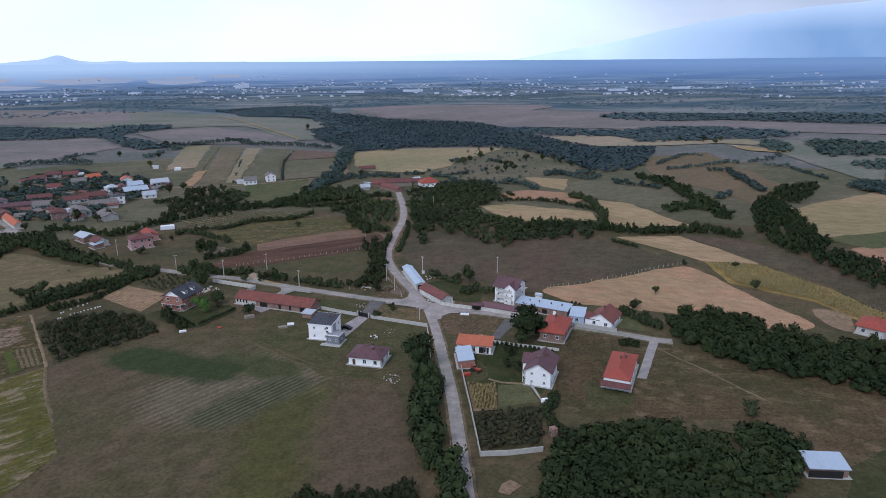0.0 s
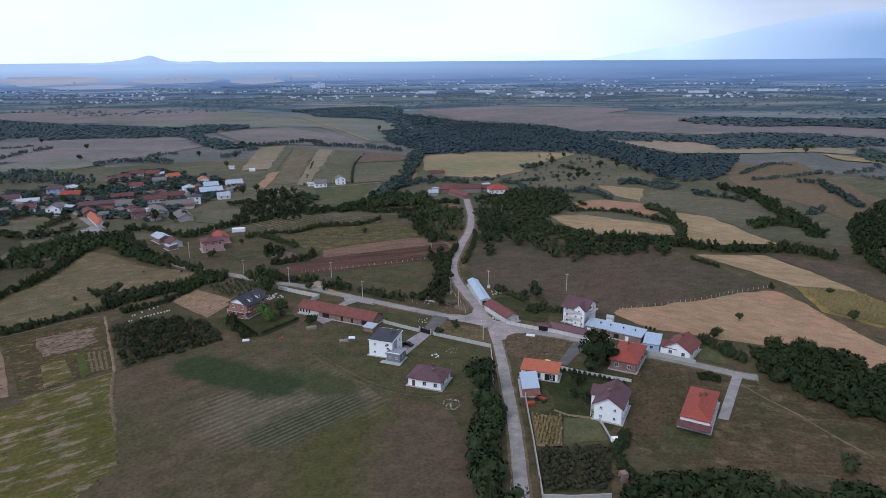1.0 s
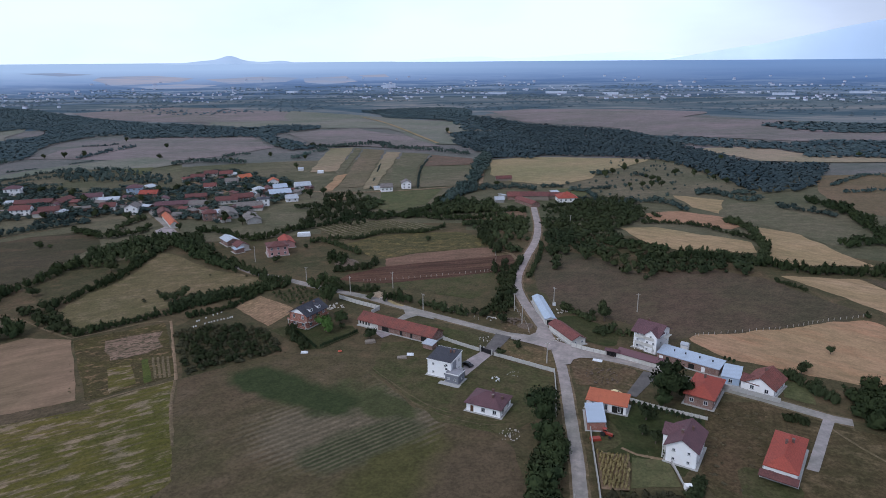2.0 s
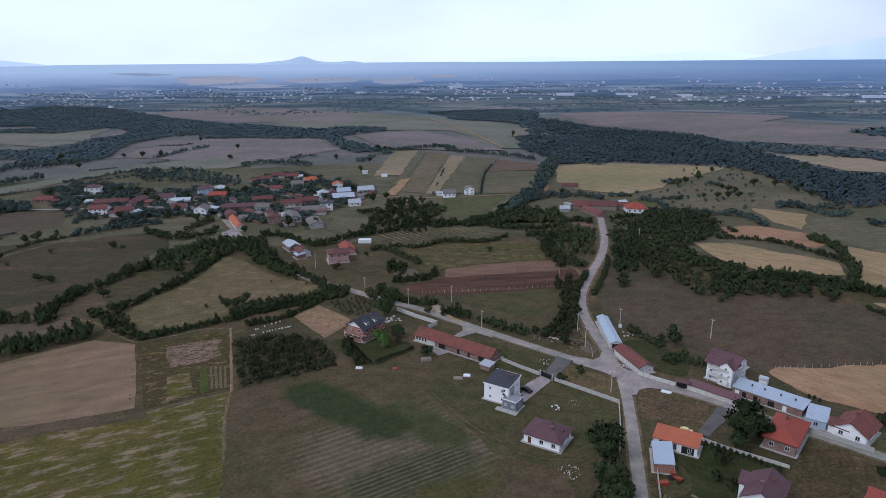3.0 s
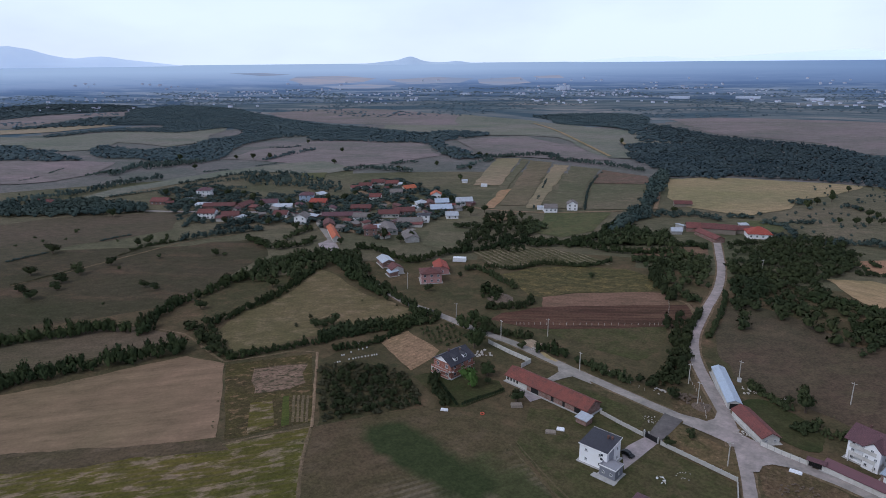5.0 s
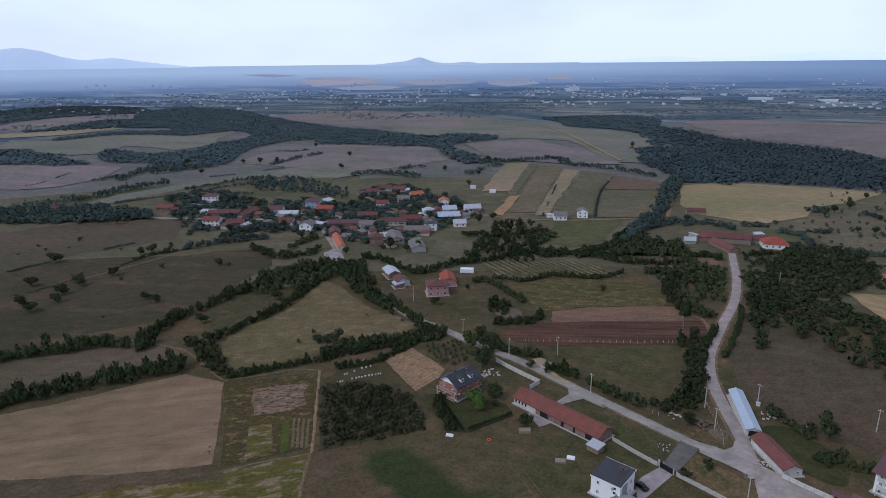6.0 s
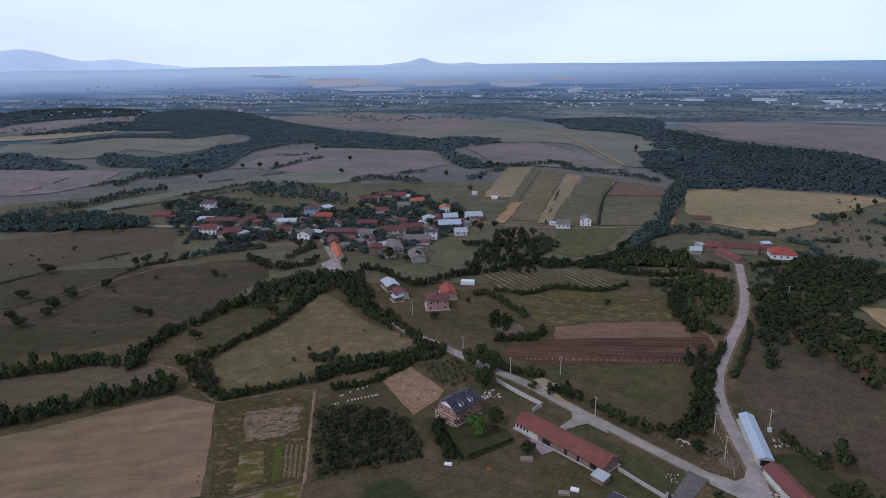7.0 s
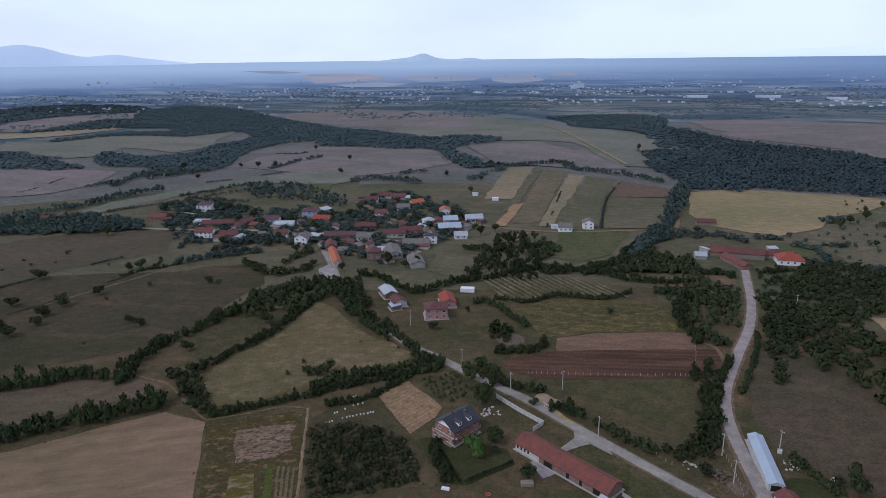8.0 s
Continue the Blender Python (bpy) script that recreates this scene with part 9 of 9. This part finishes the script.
# ---- the far town: many small pale buildings ----
def town(name, label, a0, a1, r0, r1, count, seed, big=1.0):
    rng = random.Random(seed)
    wv, wf = [], []
    rv, rf = [], []
    BOXV = np.array([(x, y, z) for z in (0, 1) for x, y in ((-1, -1), (1, -1), (1, 1), (-1, 1))], float)
    BOXF = np.array([(4, 5, 6), (4, 6, 7), (0, 1, 5), (0, 5, 4), (1, 2, 6), (1, 6, 5), (2, 3, 7), (2, 7, 6), (3, 0, 4), (3, 4, 7)])
    ROOFV = np.array([(-1.1, -1.1, 0), (1.1, -1.1, 0), (1.1, 1.1, 0), (-1.1, 1.1, 0), (-1.1, 0, 1), (1.1, 0, 1)], float)
    ROOFF = np.array([(0, 1, 5), (0, 5, 4), (2, 3, 4), (2, 4, 5), (1, 2, 5), (3, 0, 4)])
    for k in range(count):
        c = noise.noise((k * 0.37, seed, 0.0)) * 0.3
        a = radians(rng.uniform(a0, a1) + c * 6)
        r = rng.uniform(r0, r1)
        x, y = r * math.sin(a), r * math.cos(a)
        if noise.noise((x * 0.004, y * 0.004, seed)) < 0.06:
            continue
        w, d, h = (rng.uniform(2.6, 5.5) * big for _ in range(3))
        h *= 0.85
        t = rng.uniform(0, math.pi)
        rot = np.array([[math.cos(t), math.sin(t), 0], [-math.sin(t), math.cos(t), 0], [0, 0, 1]])
        off = np.array([x, y, land_z(x, y)])
        wf.append(BOXF + 8 * len(wv))
        wv.append((BOXV * np.array([w, d * 0.7, h])) @ rot + off)
        rf.append(ROOFF + 6 * len(rv))
        rv.append((ROOFV * np.array([w, d * 0.7, h * 0.4])) @ rot + off + np.array([0, 0, h + 0.1]))
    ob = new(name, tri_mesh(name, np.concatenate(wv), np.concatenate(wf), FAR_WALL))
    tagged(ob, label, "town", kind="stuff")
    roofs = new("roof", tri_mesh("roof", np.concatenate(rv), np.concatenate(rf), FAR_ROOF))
    roofs.parent = ob
    return ob


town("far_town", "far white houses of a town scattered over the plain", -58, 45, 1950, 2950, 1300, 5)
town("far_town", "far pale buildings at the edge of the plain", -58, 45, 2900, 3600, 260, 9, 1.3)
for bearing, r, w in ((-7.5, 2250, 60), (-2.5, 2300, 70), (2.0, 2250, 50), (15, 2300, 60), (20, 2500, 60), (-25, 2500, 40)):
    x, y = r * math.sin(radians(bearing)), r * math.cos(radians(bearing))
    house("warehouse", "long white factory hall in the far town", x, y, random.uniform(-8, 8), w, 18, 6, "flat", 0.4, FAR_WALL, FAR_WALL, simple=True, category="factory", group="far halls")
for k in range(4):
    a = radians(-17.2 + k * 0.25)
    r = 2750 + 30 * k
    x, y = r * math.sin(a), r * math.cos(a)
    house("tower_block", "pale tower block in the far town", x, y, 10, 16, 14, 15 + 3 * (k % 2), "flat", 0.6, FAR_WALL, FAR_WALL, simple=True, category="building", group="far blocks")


LUMP = [crown(80 + s, 1, 1, 0.3) for s in range(4)]


def far_woods(name, label, count, r0, r1, seed):
    rng = random.Random(seed)
    places = []
    while len(places) < count:
        a, r = radians(rng.uniform(-62, 48)), rng.uniform(r0, r1)
        x, y = r * math.sin(a), r * math.cos(a)
        if noise.noise((x * 0.0035, y * 0.008, 2.0)) + 0.3 * noise.noise((x * 0.02, y * 0.04, 4.0)) > 0.02:
            places.append((x, y, rng.uniform(4.5, 11), rng.uniform(3, 6)))
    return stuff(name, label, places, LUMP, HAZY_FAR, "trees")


# Leaves of the plain, blue haze included in the colour.
HAZY_FAR = leafage("hazed_blue_leaves", (0.098, 0.135, 0.165), (0.112, 0.150, 0.175), (0.135, 0.17, 0.19))
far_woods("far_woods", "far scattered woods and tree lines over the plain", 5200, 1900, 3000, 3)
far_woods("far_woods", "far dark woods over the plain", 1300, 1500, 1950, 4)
